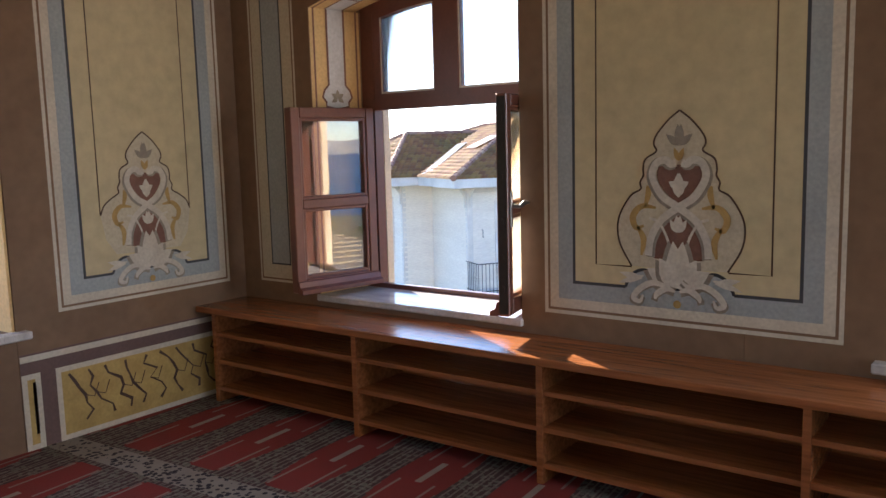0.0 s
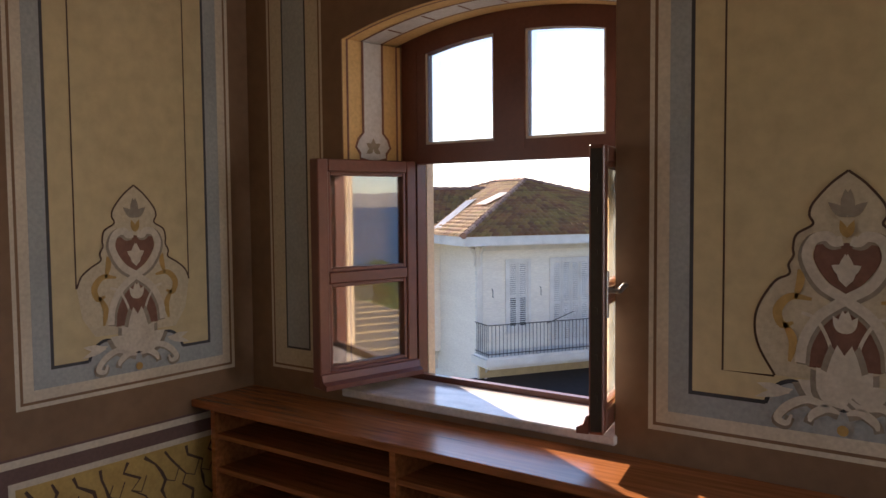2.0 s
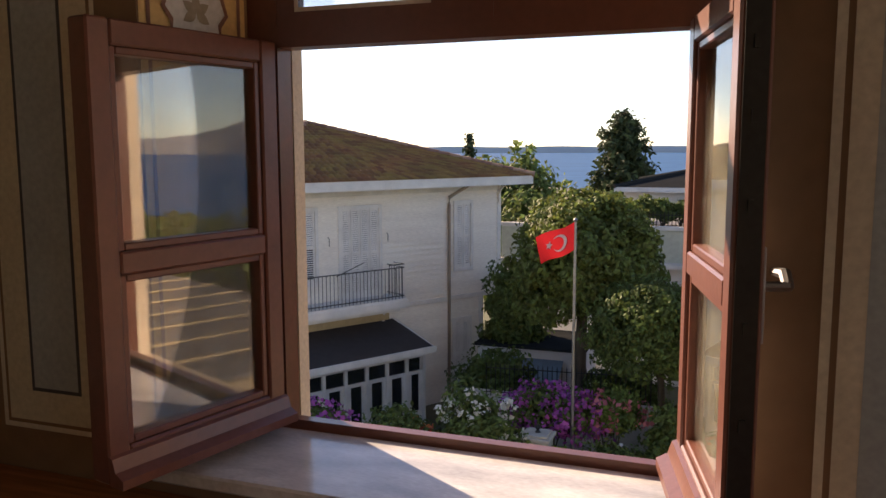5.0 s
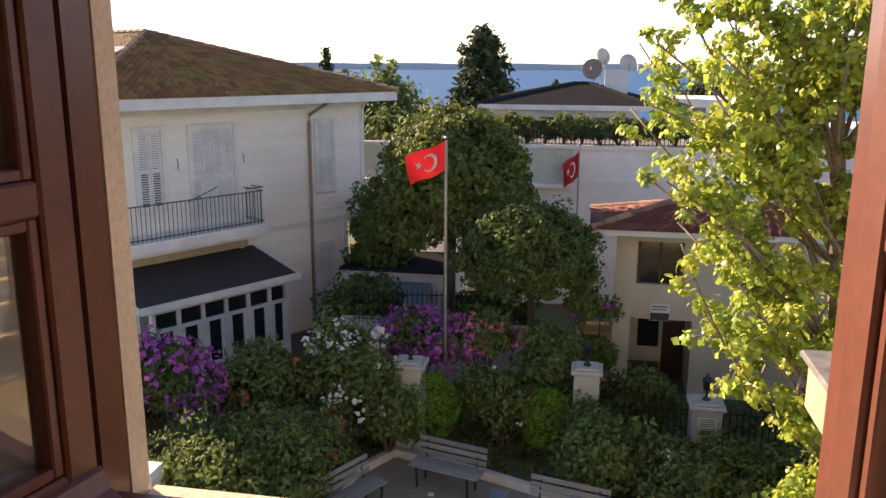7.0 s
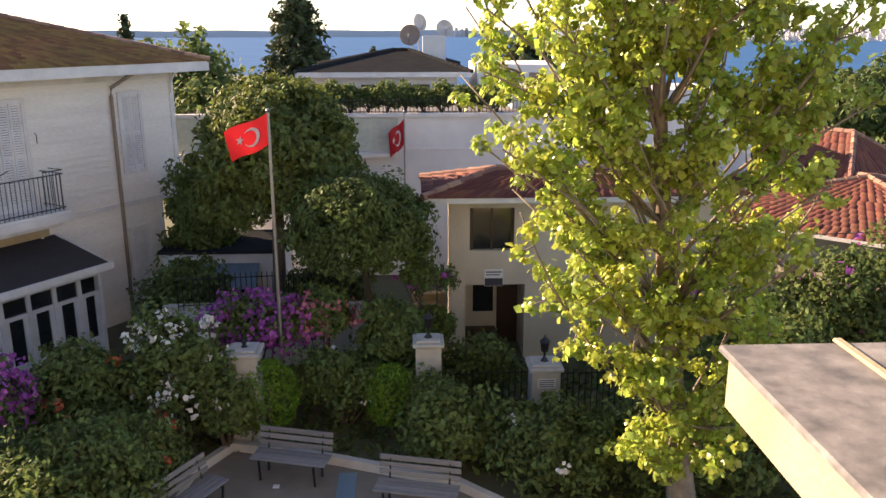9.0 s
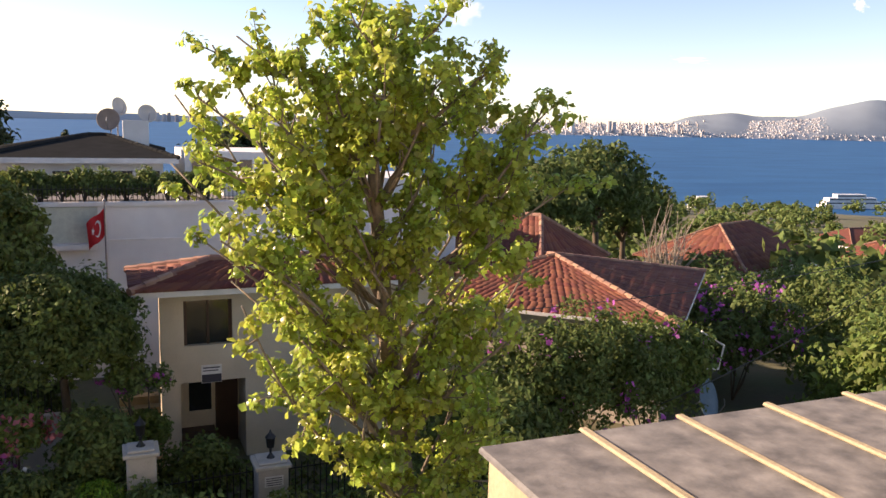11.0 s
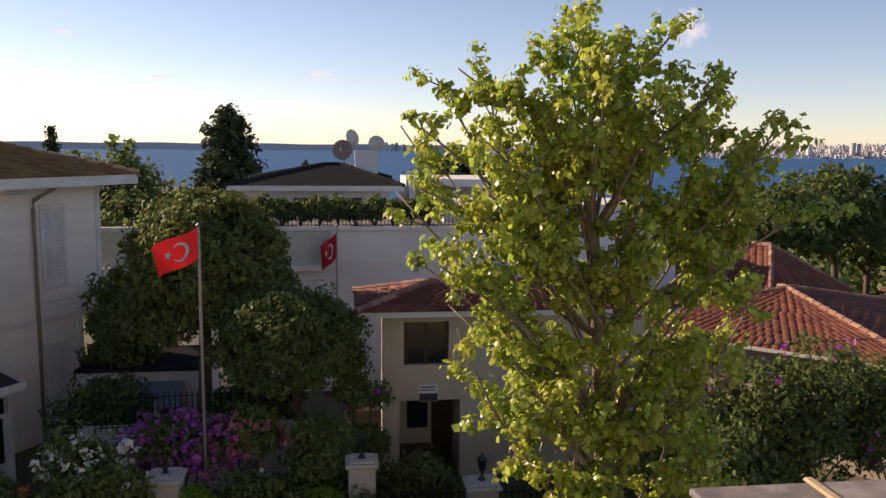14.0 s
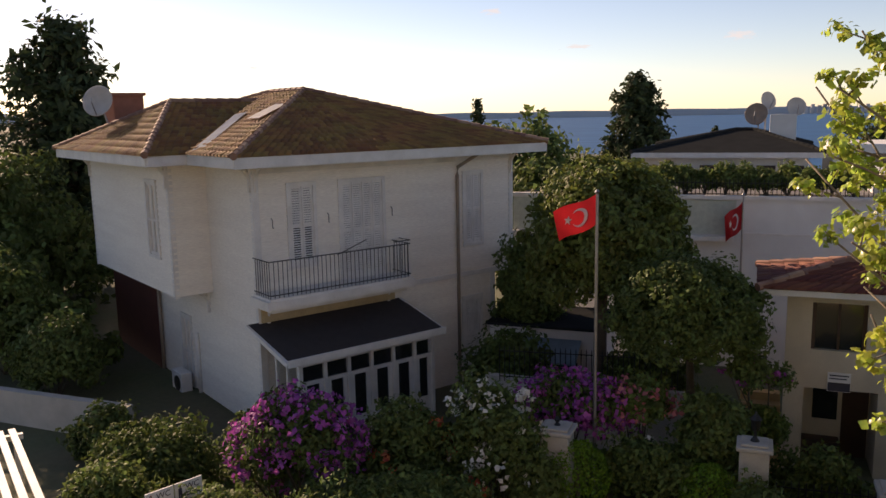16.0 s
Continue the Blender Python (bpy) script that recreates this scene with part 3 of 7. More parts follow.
def ornament(parent, cx, k, m, joined=False):
    """A stencilled palmette: ogee outline, crossed scrolls, ochre leaves and a spread acanthus. k scales its width."""
    body, line, red, gold, shade, fill, blue, dark = (bmesh.new() for _ in range(8))
    right = spline([(0, 1.612), (0.050, 1.572), (0.101, 1.511), (0.112, 1.473), (0.101, 1.442), (0.149, 1.410), (0.160, 1.367), (0.158, 1.340), (0.173, 1.310), (0.171, 1.279), (0.216, 1.252)] + ([(0.262, 1.215), (0.285, 1.165)] if joined else [(0.264, 1.175), (0.278, 1.108), (0.264, 1.031), (0.211, 0.938)]), 5)
    foot = [(0.262, 1.03), (0.205, 0.945)] if joined else []
    outline = right + foot + [(-x, z) for x, z in (right + foot)[::-1]]
    flat(fill, [(cx + k * x, z) for x, z in outline], -0.0075, m)
    hump = spline([(-0.24, 0.842), (-0.215, 0.895), (-0.16, 0.925), (-0.10, 0.905), (-0.04, 0.862), (0, 0.85)], 6)
    hump = hump + [(-x, z) for x, z in hump[::-1]][1:]
    flat(blue, [(cx + k * x, z) for x, z in hump] + [(cx + k * 0.24, 0.825), (cx - k * 0.24, 0.825)], -0.0100, m)
    ribbon(dark, [(cx + k * x, z) for x, z in hump], 0.014, -0.0108, m)
    ribbon(line, [(cx + k * x, z) for x, z in right], 0.008, -0.0095, m)
    ribbon(line, [(cx - k * x, z) for x, z in right], 0.008, -0.0095, m)
    for s in (1, -1):
        g = lambda x: cx + s * k * x
        heart = spline([(0.012, 1.392), (0.035, 1.388), (0.058, 1.405), (0.098, 1.392), (0.116, 1.335), (0.072, 1.252), (0, 1.204), (-0.077, 1.146), (-0.122, 1.065), (-0.132, 0.99)], 6)
        ribbon(shade, [(g(x + 0.008), z - 0.006) for x, z in heart], 0.040, -0.0105 + 0.0004 * s, m)
        ribbon(body, [(g(x), z) for x, z in heart], 0.032, -0.0122 + 0.0004 * s, m)
        half = [(0, 1.385)] + spline([(0.035, 1.378), (0.075, 1.395), (0.098, 1.335), (0.055, 1.262), (0, 1.222)], 4)
        flat(red, [(g(x), z) for x, z in half], -0.0090, m)
        low = [(0, 1.178)] + spline([(0.055, 1.150), (0.100, 1.080), (0.118, 0.985), (0.03, 0.985), (0, 1.0)], 4)
        flat(red, [(g(x), z) for x, z in low], -0.0090, m)
        for pts, w in (([(0.10, 1.20), (0.165, 1.205), (0.205, 1.16), (0.19, 1.11), (0.155, 1.12)], 0.030), ([(0.15, 1.20), (0.135, 1.26), (0.14, 1.295)], 0.026), ([(0.185, 1.12), (0.155, 1.06), (0.165, 0.99)], 0.028)):
            q = spline(pts, 6)
            ribbon(gold, [(g(x), z) for x, z in q], taper(len(q), w), -0.0112, m)
        for ang, ln in ((84, 0.205), (57, 0.150), (30, 0.160)):
            leaf_shape(shade, cx + s * k * 0.006, 0.850, ang - 4, ln * 1.04, 0.050, -0.0125, m, s * k)
            leaf_shape(body, cx, 0.855, ang, ln, 0.043, -0.0135, m, s * k)
        leaf_shape(body, cx + s * k * 0.16, 0.885, 12, 0.11, 0.016, -0.0135, m, s * k)
        leaf_shape(body, cx + s * k * 0.15, 0.90, -18, 0.13, 0.014, -0.0135, m, s * k)
        for pts in ([(0.0, 0.90), (0.05, 0.865), (0.11, 0.872), (0.165, 0.845), (0.20, 0.80), (0.17, 0.785), (0.155, 0.815)], [(0.01, 0.84), (0.05, 0.85), (0.09, 0.825), (0.10, 0.80)]):
            q = spline(pts, 6)
            ribbon(shade, [(g(x + 0.004), z - 0.008) for x, z in q], 0.030, -0.0140, m)
            ribbon(body, [(g(x), z) for x, z in q], taper(len(q), 0.028), -0.0150, m)
        leaf_shape(body, cx, 1.245, 88, 0.105, 0.026, -0.0118, m, s * k)
        leaf_shape(body, cx, 1.288, 30, 0.050, 0.016, -0.0119, m, s * k)
        q = spline([(0.038, 0.99), (0.045, 1.06), (0.085, 1.135), (0.13, 1.155)], 5)
        ribbon(body, [(g(x), z) for x, z in q], 0.011, -0.0120, m)
        leaf_shape(shade, cx, 1.465, 40, 0.075, 0.016, -0.0105, m, s * k)
        leaf_shape(shade, cx, 1.47, 85, 0.085, 0.018, -0.0105, m, s * k)
        leaf_shape(gold, cx, 1.40, 70, 0.06, 0.012, -0.0128, m, s * k)
        leaf_shape(body, cx, 1.095, 84, 0.075, 0.018, -0.0118, m, s * k)
        leaf_shape(body, cx + s * k * 0.004, 1.095, 60, 0.065, 0.014, -0.0119, m, s * k)
    flat(gold, [(cx + 0.018 * math.cos(a * 0.6283), 0.785 + 0.018 * math.sin(a * 0.6283)) for a in range(10)], -0.0160, m)
    for n, b, q in (("palmette", body, M_ORN), ("outline", line, M_THINLINE), ("red_field", red, M_ORNRED), ("ochre_leaf", gold, M_ORNGOLD), ("shading", shade, M_ORNDARK), ("pale_ground", fill, M_ORNFILL), ("blue_ground", blue, M_BLUEGREY), ("dark_curve", dark, M_DARKLINE)):
        part(n, b, q, parent)


WEST = Matrix(((0, -1, 0, XL), (1, 0, 0, 0), (0, 0, 1, 0), (0, 0, 0, 1)))   # (a, depth, z) onto the side wall


def wall_panel(name, a0, a1, m, orn=True, b0=0.685, b1=3.2, k=1.0):
    """A painted panel on a wall: pale edge lines, blue-grey border, dark line, cream field, thin inner line."""
    t = tagged(new(name), "painted wall panel with blue-grey border and stencilled palmette", "wall painting", "painted wall panels")
    slim = a1 - a0 < 0.5
    bands = ((M_SAND, 0.0, 0.014, -0.002), (M_BROWN, 0.014, 0.024, -0.0015), (M_ORNFILL, 0.024, 0.108, -0.0025), (M_DARKLINE, 0.108, 0.118, -0.003)) if slim else ((M_SAND, 0.0, 0.018, -0.002), (M_BROWN, 0.018, 0.03, -0.0015), (M_SAND, 0.03, 0.075, -0.0025), (M_BLUEGREY, 0.075, 0.150, -0.003), (M_DARKLINE, 0.150, 0.164, -0.0035))
    for nm, (q, i, o, d) in zip(("outer_line", "gap_line", "pale_band", "dark_line") if slim else ("outer_line", "gap_line", "pale_band", "blue_band", "dark_line"), bands):
        bm = bmesh.new()
        frame_band(bm, a0 + i, a1 - i, b0 + i, b1 - i, o - i, d, m)
        part(nm, bm, q, t)
    if not slim:
        part("field", flat(bmesh.new(), [(a0 + 0.164, b0 + 0.164), (a1 - 0.164, b0 + 0.164), (a1 - 0.164, b1 - 0.164), (a0 + 0.164, b1 - 0.164)], -0.004, m), M_CREAM, t)
        bm = bmesh.new()
        ci = (a0 + a1) / 2
        i0 = a0 + 0.27
        if orn:
            for s in (1, -1):
                e = (ci - i0)
                ribbon(bm, [(ci + s * e, b1 - 0.27), (ci + s * e, 1.165 if m is WEST else 0.935), (ci + s * (e if m is WEST else 0.213), 1.165 if m is WEST else 0.935)], 0.007, -0.0055, m)
            ornament(t, ci, k, m, m is WEST)
        part("thin_line", bm, M_THINLINE, t)
    else:
        part("field", flat(bmesh.new(), [(a0 + 0.118, b0 + 0.118), (a1 - 0.118, b0 + 0.118), (a1 - 0.118, b1 - 0.118), (a0 + 0.118, b1 - 0.118)], -0.0035, m), M_BLUEGREY, t)
    return t


wall_panel("wall_panel", 1.085, 2.395, ID)
wall_panel("wall_panel", -1.235, -0.125, WEST, k=1.0)
wall_panel("wall_panel", -0.945, -0.56, ID, orn=False)

# dado of the side wall
dd = bmesh.new()
flat(dd, [(-1.458, 0.50), (-0.002, 0.50), (-0.002, 0.002), (-1.458, 0.002)], -0.002, WEST)
dado = tagged(part("dado", dd, M_PURPLE), "mauve painted dado with pale lines on the side wall", "dado", "", "structure")
ln = bmesh.new()
flat(ln, [(-1.457, 0.49), (-0.003, 0.49), (-0.003, 0.458), (-1.457, 0.458)], -0.004, WEST)
part("pale_line", ln, M_SAND, dado)
for a0, a1 in ((-1.28, -0.20), (-2.6, -1.36)):
    fr = bmesh.new()
    frame_band(fr, max(a0, -1.457), a1, 0.0, 0.395, 0.028, -0.004, WEST)
    part("panel_frame", fr, M_SAND, dado)
    fl = flat(bmesh.new(), [(max(a0, -1.457) + 0.028, 0.028), (a1 - 0.028, 0.028), (a1 - 0.028, 0.367), (max(a0, -1.457) + 0.028, 0.367)], -0.0038, WEST)
    part("marbled_panel", fl, M_MARBLEPAINT, dado)
    vn = bmesh.new()
    r = random.Random(5)
    for i in range(9 if a1 > -1 else 3):
        x = (a0 if a1 > -1 else -1.45) + 0.06 + i * 0.115
        pts = [(x + r.uniform(-0.03, 0.03), 0.35 - 0.04 * k + 0 * k) if k == 0 else (x + 0.02 * k + r.uniform(-0.035, 0.035), 0.35 - 0.045 * k) for k in range(7)]
        ribbon(vn, [(min(max(p, a0 + 0.035 if a1 > -1 else -1.43), a1 - 0.035), q) for p, q in pts], [r.uniform(0.008, 0.020) for _ in pts], -0.0055, WEST)
        q = pts[3]
        ribbon(vn, [(min(max(p, a0 + 0.035 if a1 > -1 else -1.43), a1 - 0.035), z) for p, z in (q, (q[0] + 0.05, q[1] - 0.02), (q[0] + 0.08, q[1] + 0.05))], 0.006, -0.0056, WEST)
    part("painted_vein", vn, M_THINLINE, dado)
# sills of the two neighbouring windows, of which the ends show
struct("window_sill_2", bx(2.50, 5.2, -0.06, 0.02, 0.60, 0.642, bevel=0.006), M_MARBLE, "white marble window sill", "window sill")
struct("window_sill_3", bx(XL - 0.02, XL + 0.06, -4.0, -1.405, 0.585, 0.625, bevel=0.006), M_MARBLE, "white marble window sill on the side wall", "window sill")

# painted reveal lines of the window
def reveal(side):
    """Painted band on a splayed side of the opening."""
    x0, x1 = (-0.433, -0.365) if side < 0 else (0.953, 0.895)
    t = Vector((x1 - x0, 0.36, 0)).normalized()
    nrm = Vector((t.y, -t.x, 0)) if side < 0 else Vector((-t.y, t.x, 0))
    m = Matrix(((t.x, -nrm.x, 0, x0), (t.y, -nrm.y, 0, 0), (0, 0, 1, 0), (0, 0, 0, 1)))
    g = tagged(new("reveal_painting"), "ochre painted window reveal with a pale blue drop panel", "wall painting")
    part("ochre_ground", flat(bmesh.new(), [(0.004, 0.64), (0.355, 0.64), (0.355, ZS), (0.004, ZS)], -0.002, m), M_REVEAL, g)
    drop = [(0.12, ZS), (0.12, 1.86), (0.09, 1.83), (0.075, 1.79), (0.10, 1.76), (0.10, 1.735), (0.15, 1.725), (0.18, 1.70), (0.21, 1.725), (0.26, 1.735), (0.26, 1.76), (0.285, 1.79), (0.27, 1.83), (0.24, 1.86), (0.24, ZS)]
    part("blue_panel", flat(bmesh.new(), drop, -0.004, m), M_REVEALBLUE, g)
    part("red_outline", ribbon(bmesh.new(), drop, 0.013, -0.0055, m), M_ORNRED, g)
    b = bmesh.new()
    for ang in (30, 90, 150, 210, 330):
        leaf_shape(b, 0.18, 1.785, ang, 0.05, 0.014, -0.006, m)
    part("grey_leaf", b, M_ORNDARK, g)
    b = bmesh.new()
    for a in (0.03, 0.33):
        ribbon(b, [(a, 0.66), (a, ZS)], 0.012, -0.0045, m)
    part("brown_line", b, M_ORNRED, g)


reveal(-1), reveal(1)
g = tagged(new("arch_painting"), "painted soffit of the window arch with pale scroll panels", "wall painting")
sf, sb, so = bmesh.new(), bmesh.new(), bmesh.new()
xs = [-0.43 + 1.38 * i / 24 for i in range(25)]


def strip(bm, ya, yb, d, xs):
    lo = [(bm.verts.new((x, ya, arch_z(x) - d)), bm.verts.new((x, yb, arch_z(x) - d))) for x in xs]
    for p, q in zip(lo, lo[1:]):
        bm.faces.new((p[0], q[0], q[1], p[1]))


strip(sf, 0.003, 0.355, 0.002, xs)
strip(sb, 0.12, 0.24, 0.004, xs)
strip(so, 0.108, 0.12, 0.0045, xs), strip(so, 0.24, 0.252, 0.0045, xs), strip(so, 0.02, 0.032, 0.004, xs)
for i in range(6):
    x = -0.26 + i * 0.2
    strip(so, 0.13, 0.23, 0.006, [x, x + 0.012])
part("ochre_ground", sf, M_REVEAL, g), part("blue_band", sb, M_REVEALBLUE, g), part("red_line", so, M_ORNRED, g)

# ---- the window ----
win = tagged(new("window_1"), "red-brown wooden casement window with arched top light, both sashes open", "window", "", "structure")
fr = bmesh.new()
box(fr, -0.365, -0.272, 0.362, 0.432, 0.62, ZS - 0.02)
box(fr, 0.832, 0.893, 0.362, 0.432, 0.62, ZS - 0.02)
box(fr, -0.272, 0.832, 0.362, 0.398, 0.62, 0.664)
box(fr, -0.272, 0.832, 0.360, 0.434, 1.712, 1.762)
part("frame", fr, M_SASH, win)
up = bmesh.new()
box(up, -0.272, -0.222, 0.365, 0.425, 1.762, 2.26)
box(up, 0.740, 0.832, 0.365, 0.425, 1.762, 2.26)
box(up, 0.18, 0.345, 0.363, 0.427, 1.762, 2.33)
box(up, -0.222, 0.18, 0.365, 0.425, 1.762, 1.805)
box(up, 0.345, 0.740, 0.365, 0.425, 1.762, 1.805)
part("top_light_frame", up, M_SASH, win)
hd = bmesh.new()
xx = [-0.365 + 1.25 * i / 20 for i in range(21)]
prism(hd, [(x, 2.235 + 0.062 * (1 - ((x - XM) / 0.53) ** 2)) for x in xx] + [(x, arch_z(x) + 0.01) for x in xx[::-1]], 0.364, 0.426, "y")
part("arched_head", hd, M_SASH, win)
for a, b in ((-0.222, 0.18), (0.345, 0.740)):
    o = part("pane", bx(a - 0.004, b + 0.004, 0.393, 0.398, 1.80, 2.31), M_GLASS, win)
    o.visible_shadow = False
bd = bmesh.new()
for a, b in ((-0.222, 0.18), (0.345, 0.740)):
    frame_band(bd, a - 0.001, b + 0.001, 1.804, 2.30, 0.014, 0.372, ID)
part("glazing_bead", bd, M_WHITE, win, "pale worn glazing bead")
struct("window_sill_1", bx(-0.445, 0.962, -0.022, 0.361, 0.60, 0.638, bevel=0.006), M_MARBLE, "white marble window sill with grey veins", "window sill")
struct("outer_sill", bx(-0.2695, 0.8615, 0.3985, 0.505, 0.575, 0.622, bevel=0.006), M_STUCCO, "cream plastered outer sill", "window sill")


def sash(name, hinge, ang, W, th, mirror, label):
    """A casement leaf with two panes in stepped mouldings. Local x runs from the hinge to the free edge."""
    t = thing(name, label, "window sash", (hinge[0], hinge[1], 0), ang, "casement sashes")
    z0, z1, zr = 0.677, 1.724, (1.155, 1.208)
    sw, bot, top = 0.058, 0.080, 0.058
    for nm, a in (("hinge_stile", (0, sw, z0, z1)), ("lock_stile", (W - sw, W, z0, z1)), ("bottom_rail", (sw, W - sw, z0, z0 + bot)), ("top_rail", (sw, W - sw, z1 - top, z1)), ("middle_rail", (sw, W - sw, *zr))):
        part(nm, bx(a[0], a[1], -th, th, a[2], a[3], bevel=0.005), M_SASH, t, local=True)
    lights = ((z0 + bot, zr[0]), (zr[1], z1 - top))
    for a, b in lights:
        mo = bmesh.new()
        for x0, x1, q0, q1 in ((sw, sw + 0.018, a, b), (W - sw - 0.018, W - sw, a, b), (sw + 0.018, W - sw - 0.018, a, a + 0.018), (sw + 0.018, W - sw - 0.018, b - 0.018, b)):
            box(mo, x0, x1, -th + 0.009, th - 0.009, q0, q1, bevel=0.003)
        part("moulding", mo, M_SASH, t, local=True)
        p = part("pane", bx(sw + 0.012, W - sw - 0.012, -0.003, 0.003, a + 0.012, b - 0.012), M_GLASS, t, local=True)
        p.visible_shadow = False
    dr = bmesh.new()
    s = -1 if mirror else 1
    prism(dr, [(s * th, z0 + 0.070), (s * (th + 0.010), z0 + 0.065), (s * (th + 0.020), z0 + 0.035), (s * (th + 0.046), z0 + 0.022), (s * (th + 0.046), z0), (s * th, z0)], 0.0, W, "x")
    part("drip_rail", dr, M_SASH, t, local=True)
    if mirror:
        part("handle_plate", bx(W - 0.045, W - 0.02, th, th + 0.008, 1.10, 1.27, bevel=0.002), M_CHROME, t, local=True)
        h = tube(bmesh.new(), [(W - 0.032, th + 0.008, 1.20), (W - 0.032, th + 0.05, 1.20)], 0.009)
        tube(h, [(W - 0.032, th + 0.048, 1.20), (W - 0.08, th + 0.055, 1.215), (W - 0.14, th + 0.052, 1.21)], [0.01, 0.011, 0.008])
        part("handle", h, M_CHROME, t, "worn steel lever handle", local=True)
        # Bolt strip, widened over most of the edge to blacken the unlit stile.
        k = bx(W, W + 0.004, -0.020, 0.020, 0.69, 1.71)
        part("espagnolette_bolt", k, M_METAL, t, "black metal bolt strip, widened to darken the unlit sash edge", local=True)
        for z in (0.80, 0.95, 1.12, 1.33, 1.48, 1.60):
            part("bolt_screw", bx(W + 0.004, W + 0.008, -0.005, 0.005, z, z + 0.022), M_METAL, t, local=True)
    for z in (0.80, 1.58):
        part("hinge", tube(bmesh.new(), [(-0.008, 0, z), (-0.008, 0, z + 0.07)], 0.008), M_METAL, t, local=True)
    return t


sash("casement_sash", (-0.289, 0.339), -102.5, 0.568, 0.033, False, "red-brown open window sash with two glass panes")
sash("casement_sash", (0.842, 0.339), -77.4, 0.515, 0.028, True, "red-brown open window sash with steel lever handle")

# ---- low shelf ----
shelf = tagged(new("shoe_shelf"), "long low varnished pine shelf under the window, empty", "shelf")
part("top_board", bx(XL + 0.005, 6.45, -0.40, -0.001, 0.535, 0.57, bevel=0.004), M_PINE, shelf)
for x in (-0.965, 0.16, 1.25, 2.34, 3.43, 4.52, 5.61):
    part("divider", bx(x, x + 0.03, -0.385, -0.01, 0.0, 0.535), M_PINE, shelf)
for x0 in (-0.935, 0.19, 1.28, 2.37, 3.46, 4.55):
    w = 1.06 if x0 > 0 else 1.095
    for z in (0.07, 0.235, 0.40):
        part("shelf_board", bx(x0, x0 + w, -0.375, -0.02, z, z + 0.022), M_PINE, shelf)
part("back_board", bx(-0.96, 6.4, -0.018, -0.003, 0.02, 0.535), M_PINE, shelf)


# ---- ground, sea, distance ----
def ground_z(x, y):
    """Flat yard, then a slope down to the shore."""
    r = math.hypot(x, y)
    fall = max(0.0, (x * 0.70 + y * 0.72) - 22)
    z = -6.95 - 26 * (1 - math.exp(-fall / 190.0)) - (0.0 if fall < 300 else (fall - 300) * 0.05)
    if x < -10:
        z += min(9.0, (-10 - x) * 0.012 * max(0.0, 1 - abs(y - 100) / 900))
    return z


SEA_Z = -30.0
gv, gf = [], []
radii = [0.0] + [3 * 1.16 ** i for i in range(42)]
SEG = 96
for r in radii:
    for k in range(SEG):
        a = 2 * math.pi * k / SEG
        gv.append((r * math.cos(a), r * math.sin(a), ground_z(r * math.cos(a), r * math.sin(a))))
for i in range(len(radii) - 1):
    for k in range(SEG):
        gf.append((i * SEG + k, (i + 1) * SEG + k, (i + 1) * SEG + (k + 1) % SEG, i * SEG + (k + 1) % SEG))
tagged(raw("ground", gv, gf, M_GROUND, smooth=True), "dark garden earth sloping down to the shore", "ground", "", "structure")
sea = bmesh.new()
prism(sea, [(4900 * math.cos(radians(a)), 4900 * math.sin(radians(a))) for a in range(-40, 190, 5)] + [(-200, -200)], SEA_Z - 3, SEA_Z)
struct("water", sea, M_SEA, "deep blue wind-ruffled sea", "sea")

HM = pose(-16.24, 9.76, 0, 0, 0, 59)       # the wooden house: x along its front, y into it


def hx(*a, bevel=0.0):
    return bx(*a, m=HM, bevel=bevel)


house = thing("wooden_house", "two-storey white clapboard house with shutters and mossy tiled hip roof", "house", (-11.6, 17.5, -7))


def siding(name, a0, a1, z0, z1, m, holes=()):
    """Lapped boards on a wall, seen along local x; each board's lower edge stands proud."""
    bm = bmesh.new()
    n = max(1, round((z1 - z0) / 0.175))
    h = (z1 - z0) / n
    for i in range(n):
        lo, hi = z0 + i * h, z0 + (i + 1) * h
        cuts = [(a0, a1)]
        for x0, x1, q0, q1 in holes:
            if q0 < hi - 0.02 and q1 > lo + 0.02:
                cuts = [c for s, e in cuts for c in ((s, min(e, x0)), (max(s, x1), e)) if c[1] - c[0] > 0.01]
        for s, e in cuts:
            p = [bm.verts.new(m @ Vector(q)) for q in ((s, -0.050, lo), (e, -0.050, lo), (e, -0.004, hi), (s, -0.004, hi), (s, 0.004, lo), (e, 0.004, lo))]
            bm.faces.new((p[0], p[1], p[2], p[3])), bm.faces.new((p[4], p[5], p[1], p[0]))
    return part(name, bm, M_SIDING, house)


